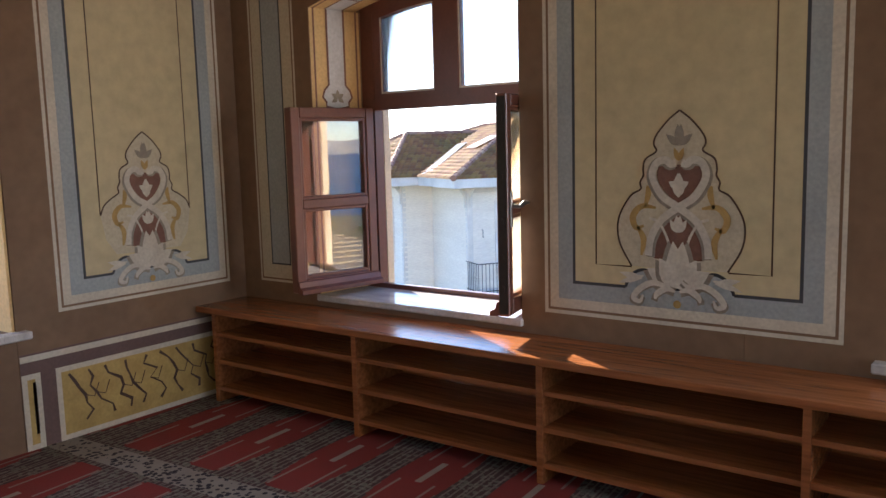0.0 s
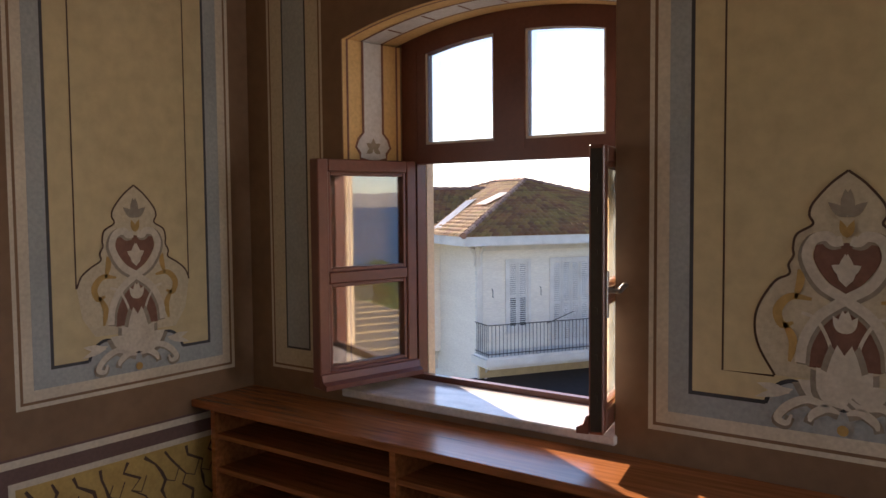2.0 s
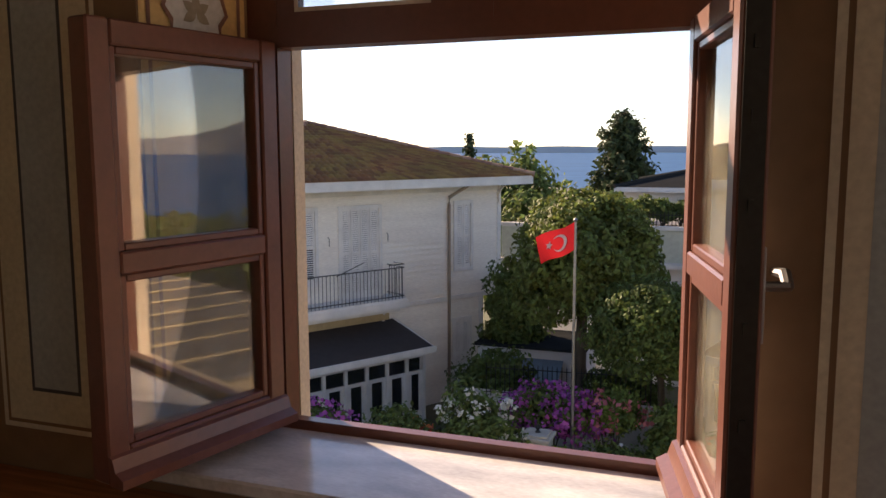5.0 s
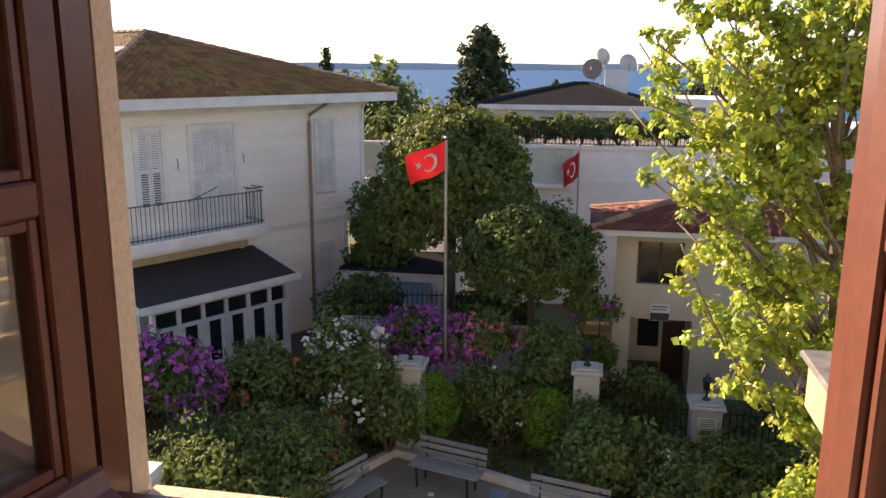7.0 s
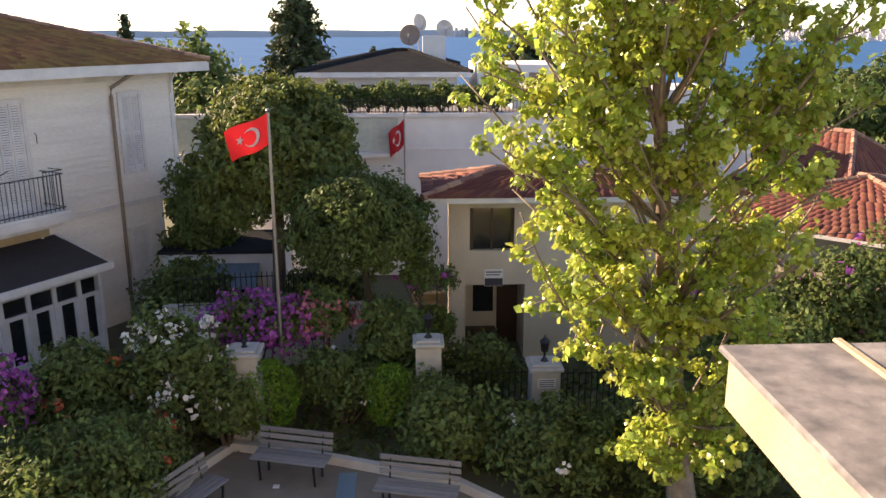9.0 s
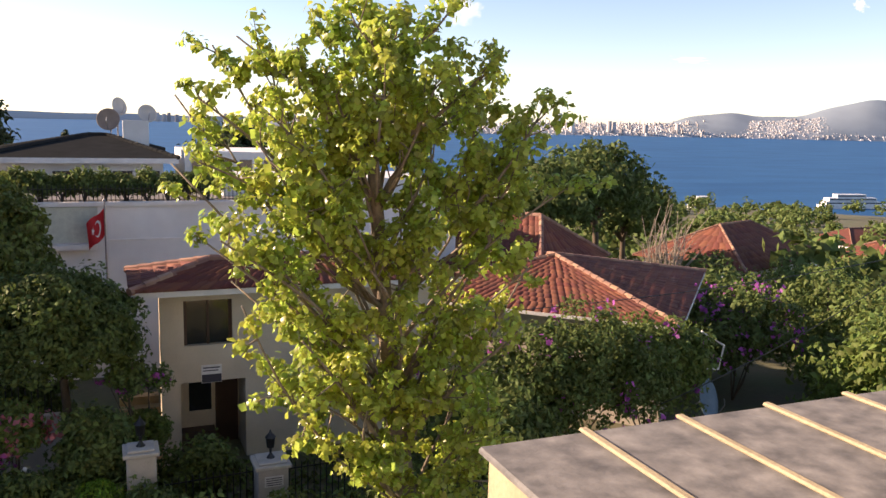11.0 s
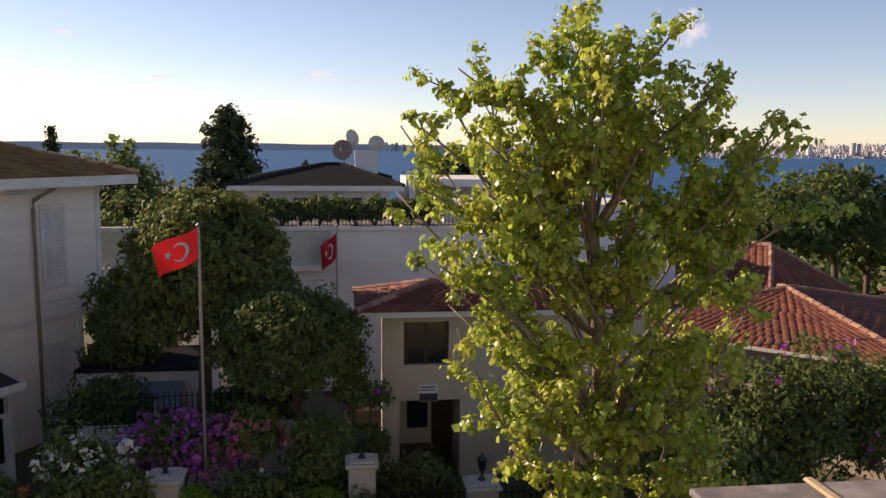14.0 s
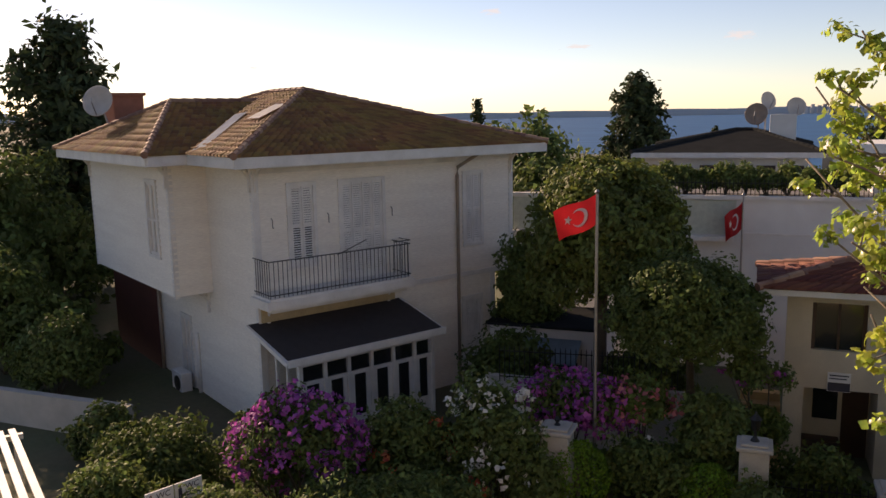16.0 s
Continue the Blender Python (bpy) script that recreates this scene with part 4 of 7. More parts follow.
def shutter_window(a0, a1, z0, z1, m, leaves_n=2, shut=True, tilt=False):
    """A trimmed window with louvred shutters, or a glazed one."""
    b = bmesh.new()
    for q in ((a0 - 0.1, a0, z0 - 0.1, z1 + 0.1), (a1, a1 + 0.1, z0 - 0.1, z1 + 0.1), (a0, a1, z1, z1 + 0.1), (a0 - 0.04, a1 + 0.04, z0 - 0.1, z0)):
        box(b, q[0], q[1], -0.072, 0.0, q[2], q[3], m)
    w = part("window", b, M_WHITE, house, "white framed window with louvred shutters" if shut else "white framed glazed window")
    # Near-black sheet stands for the unlit room behind shutters and sashes.
    part("dark_backing_sheet", box(bmesh.new(), a0, a1, 0.002, 0.02, z0, z1, m), M_DARKGLASS, w)
    lw = (a1 - a0) / leaves_n
    for i in range(leaves_n):
        s, e = a0 + i * lw + 0.008, a0 + (i + 1) * lw - 0.008
        f = bmesh.new()
        zm = z0 + (z1 - z0) * 0.47
        for q in ((s, s + 0.055, z0, z1), (e - 0.055, e, z0, z1), (s + 0.055, e - 0.055, z0, z0 + 0.09), (s + 0.055, e - 0.055, z1 - 0.07, z1), (s + 0.055, e - 0.055, zm, zm + 0.07)):
            box(f, q[0], q[1], -0.045, -0.012, q[2], q[3], m)
        leaf = part("shutter" if shut else "sash", f, M_WHITE, w)
        if shut:
            sl = bmesh.new()
            for q0, q1 in ((z0 + 0.09, zm), (zm + 0.07, z1 - 0.07)):
                n = int((q1 - q0) / 0.062)
                for k in range(n):
                    zz = q0 + (k + 0.5) * (q1 - q0) / n
                    up = 0.004 if tilt and q0 < zm else 0.023
                    v = [sl.verts.new(m @ Vector(p)) for p in ((s + 0.05, -0.042, zz - 0.028), (e - 0.05, -0.042, zz - 0.028), (e - 0.05, -0.018, zz + up), (s + 0.05, -0.018, zz + up))]
                    sl.faces.new(v)
            part("louvre", sl, M_WHITE, leaf)["kind"] = "stuff"
    return w


FRONT = HM
LEFT = HM @ Matrix(((0, 1, 0, 9.1), (-1, 0, 0, 0), (0, 0, 1, 0), (0, 0, 0, 1)))     # x runs back-to-front along the left face, -y out of it
BAYF = HM @ Matrix(((0, 1, 0, 8.0), (-1, 0, 0, 0), (0, 0, 1, 0), (0, 0, 0, 1)))
BAYS = HM @ Matrix.Translation((0, 3.0, 0))
core = bmesh.new()
box(core, 9.1, 18.0, 0.005, 12.3, -3.5, 0.28, HM)
box(core, 9.1, 17.2, 0.005, 12.3, -7.6, -3.5, HM)
box(core, 8.0, 9.1, 3.005, 10.6, -3.5, 0.28, HM)
part("wall", core, M_SIDING, house)
W1, W2, W3, W4 = (10.10, 10.78, -2.45, -0.36), (11.66, 13.0, -2.98, -0.36), (16.05, 16.68, -2.52, -0.38), (15.98, 16.62, -6.5, -4.28)
siding("clapboard_siding", 9.1, 18.0, -3.5, 0.28, FRONT, (W1, W2, W3))
siding("clapboard_siding", 9.1, 17.2, -7.2, -3.5, FRONT, (W4,))
WL, WB = (-5.65, -4.95, -6.85, -4.68), (-4.75, -4.0, -2.45, -0.35)
siding("clapboard_siding", -12.3, 0.0, -7.2, -3.5, LEFT, (WL,))
siding("clapboard_siding", -3.0, 0.0, -3.5, 0.28, LEFT)
siding("clapboard_siding", -10.6, -3.0, -3.5, 0.28, BAYF, (WB,))
siding("clapboard_siding", 8.0, 9.1, -3.5, 0.28, BAYS)
for w, n in ((W1, 2), (W2, 4), (W3, 2), (W4, 2)):
    shutter_window(w[0], w[1], w[2], w[3], FRONT, n, True, w is W1)
shutter_window(*WL, LEFT, 2, False), shutter_window(*WB, BAYF, 2, False)
for a in ((9.04, 9.22, -0.06, 0.0, -7.2, 0.018), (17.88, 18.04, -0.06, 0.0, -3.5, 0.018), (17.06, 17.24, -0.06, 0.0, -7.2, -3.5), (9.1, 18.0, -0.068, 0.0, 0.02, 0.28), (9.22, 17.88, -0.064, 0.0, -3.56, -3.42)):
    part("corner_board", hx(*a), M_WHITE, house)
for a in ((7.96, 8.1, 2.965, 3.0, -3.55, 0.28), (7.96, 8.0, 2.97, 3.12, -3.55, 0.28), (7.96, 8.0, 10.45, 10.62, -3.55, 0.28), (9.06, 9.1, -0.03, 0.14, -7.2, 0.28)):
    part("corner_board", hx(*a), M_WHITE, house)
part("rust_cladding", hx(8.95, 9.07, 7.6, 12.3, -7.4, -3.52), M_RUST, house, "rust-brown clad lower wall")
# eave and roof
ev = bmesh.new()
prism(ev, [(8.3, -0.85), (18.7, -0.85), (18.7, 13.2), (8.3, 13.2), (8.3, 11.5), (7.2, 11.5), (7.2, 2.2), (8.3, 2.2)], 0.28, 0.36, "z", HM)
part("soffit", ev, M_EAVE, house)
for a in ((8.26, 18.74, -0.90, -0.85), (18.7, 18.75, -0.85, 13.2), (8.25, 8.3, -0.85, 2.2), (7.2, 8.25, 2.15, 2.2), (7.15, 7.2, 2.2, 11.5)):
    part("fascia", hx(*a, 0.22, 0.52), M_EAVE, house, "white painted eave board")


M_RIDGE = mat("mortared_ridge_tile", (0.34, 0.20, 0.14), 0.85, col2=(0.22, 0.11, 0.07), scale=3, island=0.3)


def tiled(name, quad, row, wid, material, parent, m=ID, lift=0.03, jit=0.012):
    """Rows of lapped half-round tiles on a roof plane given by its lower edge and its upper edge."""
    a, b, c, d = [np.array(m @ Vector(p)) for p in quad]       # lower left, lower right, upper right, upper left
    r = np.random.default_rng(3)
    h = np.linalg.norm((c + d) / 2 - (a + b) / 2)
    n = max(1, int(h / row))
    V, F = [], []
    up = np.cross(b - a, d - a + c - b)
    up /= np.linalg.norm(up)
    if up[2] < 0:
        up = -up
    for i in range(n):
        t0, t1 = i / n, min(1.0, (i + 1.18) / n)
        l0, r0, l1, r1 = a + (d - a) * t0, b + (c - b) * t0, a + (d - a) * t1, b + (c - b) * t1
        k = max(1, int(np.linalg.norm(r0 - l0) / wid))
        for j in range(k):
            o = r.normal(0, jit)
            s0, s1 = j / k, (j + 1) / k
            q = [l0 + (r0 - l0) * s0, l0 + (r0 - l0) * s1, l1 + (r1 - l1) * s1, l1 + (r1 - l1) * s0]
            z = len(V)
            hh = lift + abs(o)
            V += [q[0] + up * 0.006, (q[0] * 0.72 + q[1] * 0.28) + up * (hh + 0.02), (q[0] * 0.28 + q[1] * 0.72) + up * (hh + 0.02), q[1] + up * 0.006,
                  q[3] + up * 0.004, (q[3] * 0.72 + q[2] * 0.28) + up * (0.022), (q[3] * 0.28 + q[2] * 0.72) + up * (0.022), q[2] + up * 0.004]
            F += [(z, z + 1, z + 5, z + 4), (z + 1, z + 2, z + 6, z + 5), (z + 2, z + 3, z + 7, z + 6), (z, z + 3, z + 2, z + 1)]
    return raw(name, V, F, material, parent)


def roof_hip(parent, m, s0, s1, y0, y1, z0, ridge, zr, material, row=0.30, wid=0.22, sides="fblr"):
    """A hip roof over a rectangle with a ridge between two points; only the given sides are tiled one by one."""
    (ra, rya), (rb, ryb) = ridge
    A, B, C, D, P, Q = (s0, y0, z0), (s1, y0, z0), (s1, y1, z0), (s0, y1, z0), (ra, rya, zr), (rb, ryb, zr)
    bm = bmesh.new()
    v = [bm.verts.new(m @ Vector(p)) for p in (A, B, C, D, P, Q)]
    along_x = abs(rb - ra) >= abs(ryb - rya)
    quads = ((0, 1, 5, 4), (2, 3, 4, 5), (1, 2, 5), (3, 0, 4)) if along_x else ((0, 1, 4), (2, 3, 5), (1, 2, 5, 4), (3, 0, 4, 5))
    for q in quads:
        bm.faces.new([v[i] for i in q])
    bm.faces.new((v[3], v[2], v[1], v[0]))
    base = part("roof", bm, material, parent)
    pts = (A, B, C, D, P, Q)
    for k, q in zip("fbrl", quads):
        if k in sides:
            c = [pts[i] for i in q]
            tiled("tiles", (c[0], c[1], c[2], c[3] if len(c) == 4 else c[2]), row, wid, material, base, m)
    rt = bmesh.new()
    for a, b in ((A, P), (B, P if not along_x else Q), (P, Q), (C, Q), (D, Q if not along_x else P)):
        a, b = Vector(a), Vector(b)
        n = max(1, int((b - a).length / 0.36))
        for i in range(n):
            p, q = a.lerp(b, i / n), a.lerp(b, (i + 1.12) / n)
            tube(rt, [p + Vector((0, 0, 0.035)), q + Vector((0, 0, 0.025))], [0.10, 0.085], 7, m)
    part("ridge_capping", rt, material if material is M_GREYROOF else M_RIDGE, base)["kind"] = "stuff"
    return base


roof_hip(house, HM, 8.22, 18.78, -0.92, 13.2, 0.50, ((13.4, 5.0), (13.4, 7.4)), 2.30, M_TILE, sides="fl")
roof_hip(house, HM, 7.12, 13.2, 2.1, 11.6, 0.50, ((9.6, 6.85), (13.2, 6.85)), 1.98, M_TILE, sides="fl")


def bracket(bm, x, y, z, dx, dy, m, r=0.62):
    """A curved eave bracket."""
    pts = [(x + dx * r * (1 - math.cos(t)), y + dy * r * (1 - math.cos(t)), z - r + r * math.sin(t)) for t in [i * math.pi / 16 for i in range(9)]]
    tube(bm, pts, 0.045, 6, m)
    box(bm, min(x, x + dx * 0.04) - 0.04, max(x, x + dx * 0.04) + 0.04, min(y, y + dy * 0.04) - 0.04, max(y, y + dy * 0.04) + 0.04, z - r - 0.12, z, m)


for x, y, z, dx, dy, r in ((9.16, -0.03, 0.28, 0, -1, 0.6), (9.08, 0.06, 0.28, -1, 0, 0.6), (17.95, -0.03, 0.28, 0, -1, 0.6), (7.98, 3.05, 0.28, -1, 0, 0.6), (7.98, 10.5, 0.28, -1, 0, 0.6), (9.08, 3.3, -3.5, -1, 0, 0.55), (17.2, 0.2, -3.5, 1, 0, 0.6), (9.3, -0.03, -3.45, 0, -1, 0.45), (13.1, -0.03, -3.45, 0, -1, 0.45)):
    b = bmesh.new()
    bracket(b, x, y, z, dx, dy, HM, r)
    part("bracket", b, M_WHITE, house)
# chimney, skylight, flashing
ch = bmesh.new()
box(ch, 8.55, 9.55, 9.2, 10.2, 1.25, 2.25, HM)
lathe(ch, [(1.02, 0.72), (0.72, 1.26)], HM @ Matrix.Translation((9.05, 9.7, 0)) @ pose(0, 0, 0, 0, 0, 45), 4), box(ch, 8.48, 9.62, 9.13, 10.27, 2.25, 2.35, HM)
part("chimney", ch, mat("chimney_brick", (0.28, 0.12, 0.08), 0.85, scale=4, bump=0.4, bscale=30), house)
sl = bmesh.new()


def on_left(s):   # height of the left slope of the main roof at local x
    return 0.5 + (s - 8.22) * (1.8 / 5.18)


v = [sl.verts.new(HM @ Vector((s, y, on_left(s) + 0.10))) for s, y in ((10.6, 2.6), (10.6, 3.4), (11.8, 3.9), (11.8, 3.1))]
sl.faces.new(v)
bmesh.ops.solidify(sl, geom=sl.faces[:], thickness=0.05)
part("skylight", sl, M_SIGN, house, "pale skylight set in the roof")
fl = bmesh.new()
v = [fl.verts.new(HM @ Vector(p)) for p in ((8.35, 2.05, 0.60), (8.7, 1.95, 0.70), (11.2, 4.6, 1.63), (10.9, 4.9, 1.55))]
fl.faces.new(v)
bmesh.ops.solidify(fl, geom=fl.faces[:], thickness=0.03)
part("valley_flashing", fl, mat("blue_grey_flashing", (0.30, 0.36, 0.44), 0.4, 0.3, scale=3), house)
# downpipes
dp = tube(bmesh.new(), [(16.0, -0.75, 0.25), (15.9, -0.55, 0.12), (15.74, -0.1, -0.15), (15.74, -0.08, -0.4), (15.72, -0.08, -7.1)], 0.055, 8, HM)
part("downpipe", dp, M_PIPE, house, "tan metal downpipe", smooth=True)
dp = tube(bmesh.new(), [(9.02, 4.35, -5.0), (9.02, 4.35, -7.1)], 0.06, 8, HM)
part("downpipe", dp, M_WHITE, house, smooth=True)
part("downpipe", tube(bmesh.new(), [(8.98, 7.45, -3.6), (8.98, 7.45, -7.2)], 0.06, 8, HM), M_PIPE, house, smooth=True)
hk = bmesh.new()
for s in (9.55, 11.22, 13.3):
    tube(hk, [(s, -0.03, -1.15), (s, -0.1, -1.2), (s, -0.09, -1.38), (s + 0.05, -0.03, -1.42)], 0.012, 6, HM)
part("shutter_hook", hk, M_IRON, house)["kind"] = "stuff"
# balcony
bal = bmesh.new()
box(bal, 8.95, 13.35, -0.98, 0.0, -3.12, -3.06, HM), box(bal, 8.85, 13.4, -1.02, 0.0, -3.34, -3.12, HM), box(bal, 9.05, 13.2, -0.85, 0.0, -3.46, -3.34, HM)
balc = part("balcony", bal, M_WHITE, house, "white balcony slab with grey iron railing")
part("beam", hx(9.1, 13.3, -0.12, -0.03, -3.85, -3.46), mat("ochre_beam_paint", (0.55, 0.42, 0.24), 0.7), house)
rl = bmesh.new()
for z in (-2.12, -2.98):
    tube(rl, [(8.98, -0.02, z), (8.98, -0.93, z), (13.3, -0.93, z), (13.3, -0.02, z)], 0.016, 6, HM)
tube(rl, [(12.75, -0.93, -2.02), (13.3, -0.93, -2.02), (13.3, -0.4, -2.02)], 0.016, 6, HM)
tube(rl, [(11.2, -0.5, -2.25), (12.2, -0.4, -1.95)], 0.015, 6, HM)
part("rail", rl, M_IRON, balc)
bar = bmesh.new()
tube(bar, [(0, 0, -3.06), (0, 0, -2.12)], 0.011, 6)
bar_me = None
places = [(8.98 + 0.125 * i, -0.93) for i in range(35)] + [(8.98, -0.93 + 0.13 * i) for i in range(1, 7)] + [(13.3, -0.93 + 0.13 * i) for i in range(1, 7)]
for s, y in places:
    if bar_me is None:
        ob = part("baluster", bar, M_IRON, balc, local=True)
        bar_me = ob.data
    else:
        ob = new("baluster", bar_me)
        ob.parent = balc
    ob.matrix_basis = wm(balc).inverted() @ HM @ Matrix.Translation((s, y, 0))
# awning and glazed porch
aw = bmesh.new()
v0 = [(8.75, 0.0, -3.92), (13.5, 0.0, -3.92), (13.6, -1.98, -4.48), (8.9, -1.98, -4.52)]
lo = [aw.verts.new(HM @ Vector(p)) for p in v0]
hi = [aw.verts.new(HM @ (Vector(p) + Vector((0, 0, 0.07)))) for p in v0]
aw.faces.new(lo), aw.faces.new(hi[::-1])
for i in range(4):
    j = (i + 1) % 4
    aw.faces.new((lo[i], lo[j], hi[j], hi[i]))
part("porch_roof", aw, M_FELT, house, "dark felt lean-to porch roof")
at = bmesh.new()
box(at, 8.82, 13.66, -2.05, -1.98, -4.56, -4.38, HM)
for s in (8.72, 13.52):
    tube(at, [(s, 0.0, -3.9), (s + 0.12, -2.0, -4.5)], 0.07, 4, HM)
part("porch_fascia", at, M_WHITE, house)
for s in (9.25, 9.95, 10.65, 11.35, 12.05, 12.75):
    e = s + 0.70 if s < 12.7 else 13.37
    for nm, q in (("post", (s, s + 0.10, -1.74, -1.60, -7.2, -4.6)), ("door_stile", (s + 0.10, s + 0.22, -1.70, -1.63, -7.0, -5.12)), ("door_stile", (e - 0.12, e, -1.70, -1.63, -7.0, -5.12)), ("transom", (s + 0.10, e, -1.72, -1.62, -5.22, -5.12)), ("door_panel", (s + 0.22, e - 0.12, -1.69, -1.64, -7.0, -6.35))):
        part(nm, hx(*q), M_WHITE, house)
part("post", hx(13.37, 13.47, -1.74, -1.60, -7.2, -4.6), M_WHITE, house)
part("head_beam", hx(9.25, 13.37, -1.72, -1.62, -4.72, -4.6), M_WHITE, house)
for y in (-1.1, -0.5):
    part("post", hx(9.25, 9.33, y, y + 0.08, -7.2, -4.4), M_WHITE, house), part("post", hx(13.29, 13.37, y, y + 0.08, -7.2, -4.4), M_WHITE, house)
part("porch_glass", hx(9.3, 13.3, -1.67, -1.665, -6.5, -4.7), M_DARKGLASS, house)
# air conditioner and dish
ac = thing("air_conditioner", "white outdoor air conditioner unit beside the house wall", "air conditioner", tuple(HM @ Vector((8.7, 5.2, -7.0))))
part("case", hx(8.55, 8.9, 4.7, 5.5, -6.98, -6.3, bevel=0.02), M_WHITE, ac)
part("fan_grille", lathe(bmesh.new(), [(0.24, 0), (0.24, 0.02), (0.05, 0.03)], HM @ Matrix.Translation((8.54, 5.0, -6.64)) @ pose(0, 0, 0, 0, -90, 0)), M_METAL, ac)


def dish(at, aim, r, material, label, feet):
    """A satellite dish on a stub mast."""
    t = thing("satellite_dish", label, "satellite dish", feet, 0, "satellite dishes")
    m = Matrix.Translation(at) @ Vector(aim).to_track_quat("Z", "Y").to_matrix().to_4x4()
    b = bmesh.new()
    prof = [(r * i / 6, r * 0.28 * (i / 6) ** 2) for i in range(7)]
    lathe(b, [(max(p, 0.01), h) for p, h in prof] + [(r * 1.02, r * 0.29)] + [(max(p, 0.01), h + 0.02) for p, h in prof[::-1]], m, 22)
    part("reflector", b, material, t, smooth=True)
    a = bmesh.new()
    tube(a, [m @ Vector((0, -r * 0.95, r * 0.25)), m @ Vector((0, -r * 0.3, r * 0.95)), m @ Vector((0, 0, r * 1.0))], 0.018, 6)
    part("feed_arm", a, M_CHROME, t)
    k = bmesh.new()
    tube(k, [m @ Vector((0, 0, -0.02)), Vector(feet) + Vector((0, 0, 0.3)), Vector(feet)], 0.035, 8)
    part("mast", k, M_CHROME, t)
    return t


dish(tuple(HM @ Vector((8.2, 9.5, 2.05))), (0.25, -1, 0.3), 0.52, M_DISH, "pale satellite dish on the roof beside the chimney", tuple(HM @ Vector((8.4, 9.4, 0.95))))


# ---- roof slab beside the window ----
slab = thing("lean_to_roof", "lead-covered flat roof with cream battens and a plastered edge", "roof", (1.31, 0.49, 0))
M_EDGE = mat("stained_cream_plaster", (0.41, 0.345, 0.225), 0.9, col2=(0.28, 0.23, 0.15), scale=3, bump=0.3, bscale=50)
part("plaster_edge", bx(1.33, 6.6, 0.492, 2.38, 0.10, 0.29), M_EDGE, slab)
part("lead_sheet", bx(1.30, 6.7, 0.492, 2.41, 0.29, 0.318, bevel=0.008), M_LEAD, slab)
for i in range(12):
    part("batten", bx(1.70 + 0.425 * i, 1.735 + 0.425 * i, 0.50, 2.42, 0.318, 0.333, bevel=0.006), M_EDGE, slab)
part("side_wall", bx(3.2, 6.6, 1.2, 1.4, -6.95, 0.10), M_STUCCO, slab)

# ---- garden ----
pav = bmesh.new()
prism(pav, [(-4.3, 11.0), (-3.95, 14.0), (-3.4, 14.95), (-2.2, 14.62), (-1.2, 14.25), (1.0, 13.35), (2.2, 12.2), (2.6, 10.0), (-4.0, 9.0)], -6.98, -6.90)
struct("pavement", pav, M_PAVE, "earthy brown paved garden sitting area", "pavement")
kp = [(-4.35, 11.0), (-4.0, 14.0), (-3.45, 15.02), (-2.2, 14.70), (-1.2, 14.33), (1.03, 13.43), (2.25, 12.25)]
kb = bmesh.new()
for a, b in zip(kp, kp[1:]):
    d = Vector((b[0] - a[0], b[1] - a[1], 0))
    m = Matrix.Translation((a[0], a[1], 0)) @ pose(0, 0, 0, 0, 0, math.degrees(math.atan2(d.y, d.x)))
    box(kb, 0, d.length, -0.07, 0.07, -6.95, -6.72, m)
struct("kerb", kb, M_CONC, "low pale concrete kerb round the sitting area", "kerb")
struct("paving_strip", bx(-1.2, -0.85, 12.0, 14.0, -6.899, -6.893, m=pose(0, 0, 0, 0, 0, 0)), M_BLUE, "blue-grey strip in the paving", "pavement")


def bench(at, rz):
    t = thing("bench", "weathered grey slatted wooden garden bench on black iron legs", "bench", (*at, -6.90), rz, "garden benches")
    for i, y in enumerate((-0.20, -0.08, 0.04, 0.16)):
        part("seat_slat", bx(-0.75, 0.75, y, y + 0.10, 0.42, 0.45, bevel=0.006), M_BENCH, t, local=True)
    for i, z in enumerate((0.50, 0.63, 0.76)):
        part("back_slat", bx(-0.75, 0.75, 0.28 + 0.03 * i, 0.305 + 0.03 * i, z, z + 0.105, bevel=0.006), M_BENCH, t, local=True)
    for x in (-0.55, 0.55):
        b = bmesh.new()
        tube(b, [(x, -0.22, 0.42), (x, -0.18, 0.0)], 0.025, 6), tube(b, [(x, 0.22, 0.42), (x, 0.20, 0.0)], 0.025, 6)
        tube(b, [(x, -0.22, 0.405), (x, 0.25, 0.405), (x, 0.37, 0.86)], 0.02, 6)
        part("leg", b, M_METAL, t, local=True)
    return t


b0 = bench((-2.10, 13.85), -15)
copy_thing(b0, pose(0.28, 12.65, -6.90, 0, 0, -14))
copy_thing(b0, pose(-3.62, 12.55, -6.90, 0, 0, 62))
litter = tagged(part("paper_scrap", bx(-2.4, -2.28, 13.5, 13.62, -6.898, -6.885, bevel=0.004), M_SIGN), "small white paper scrap on the paving", "litter")


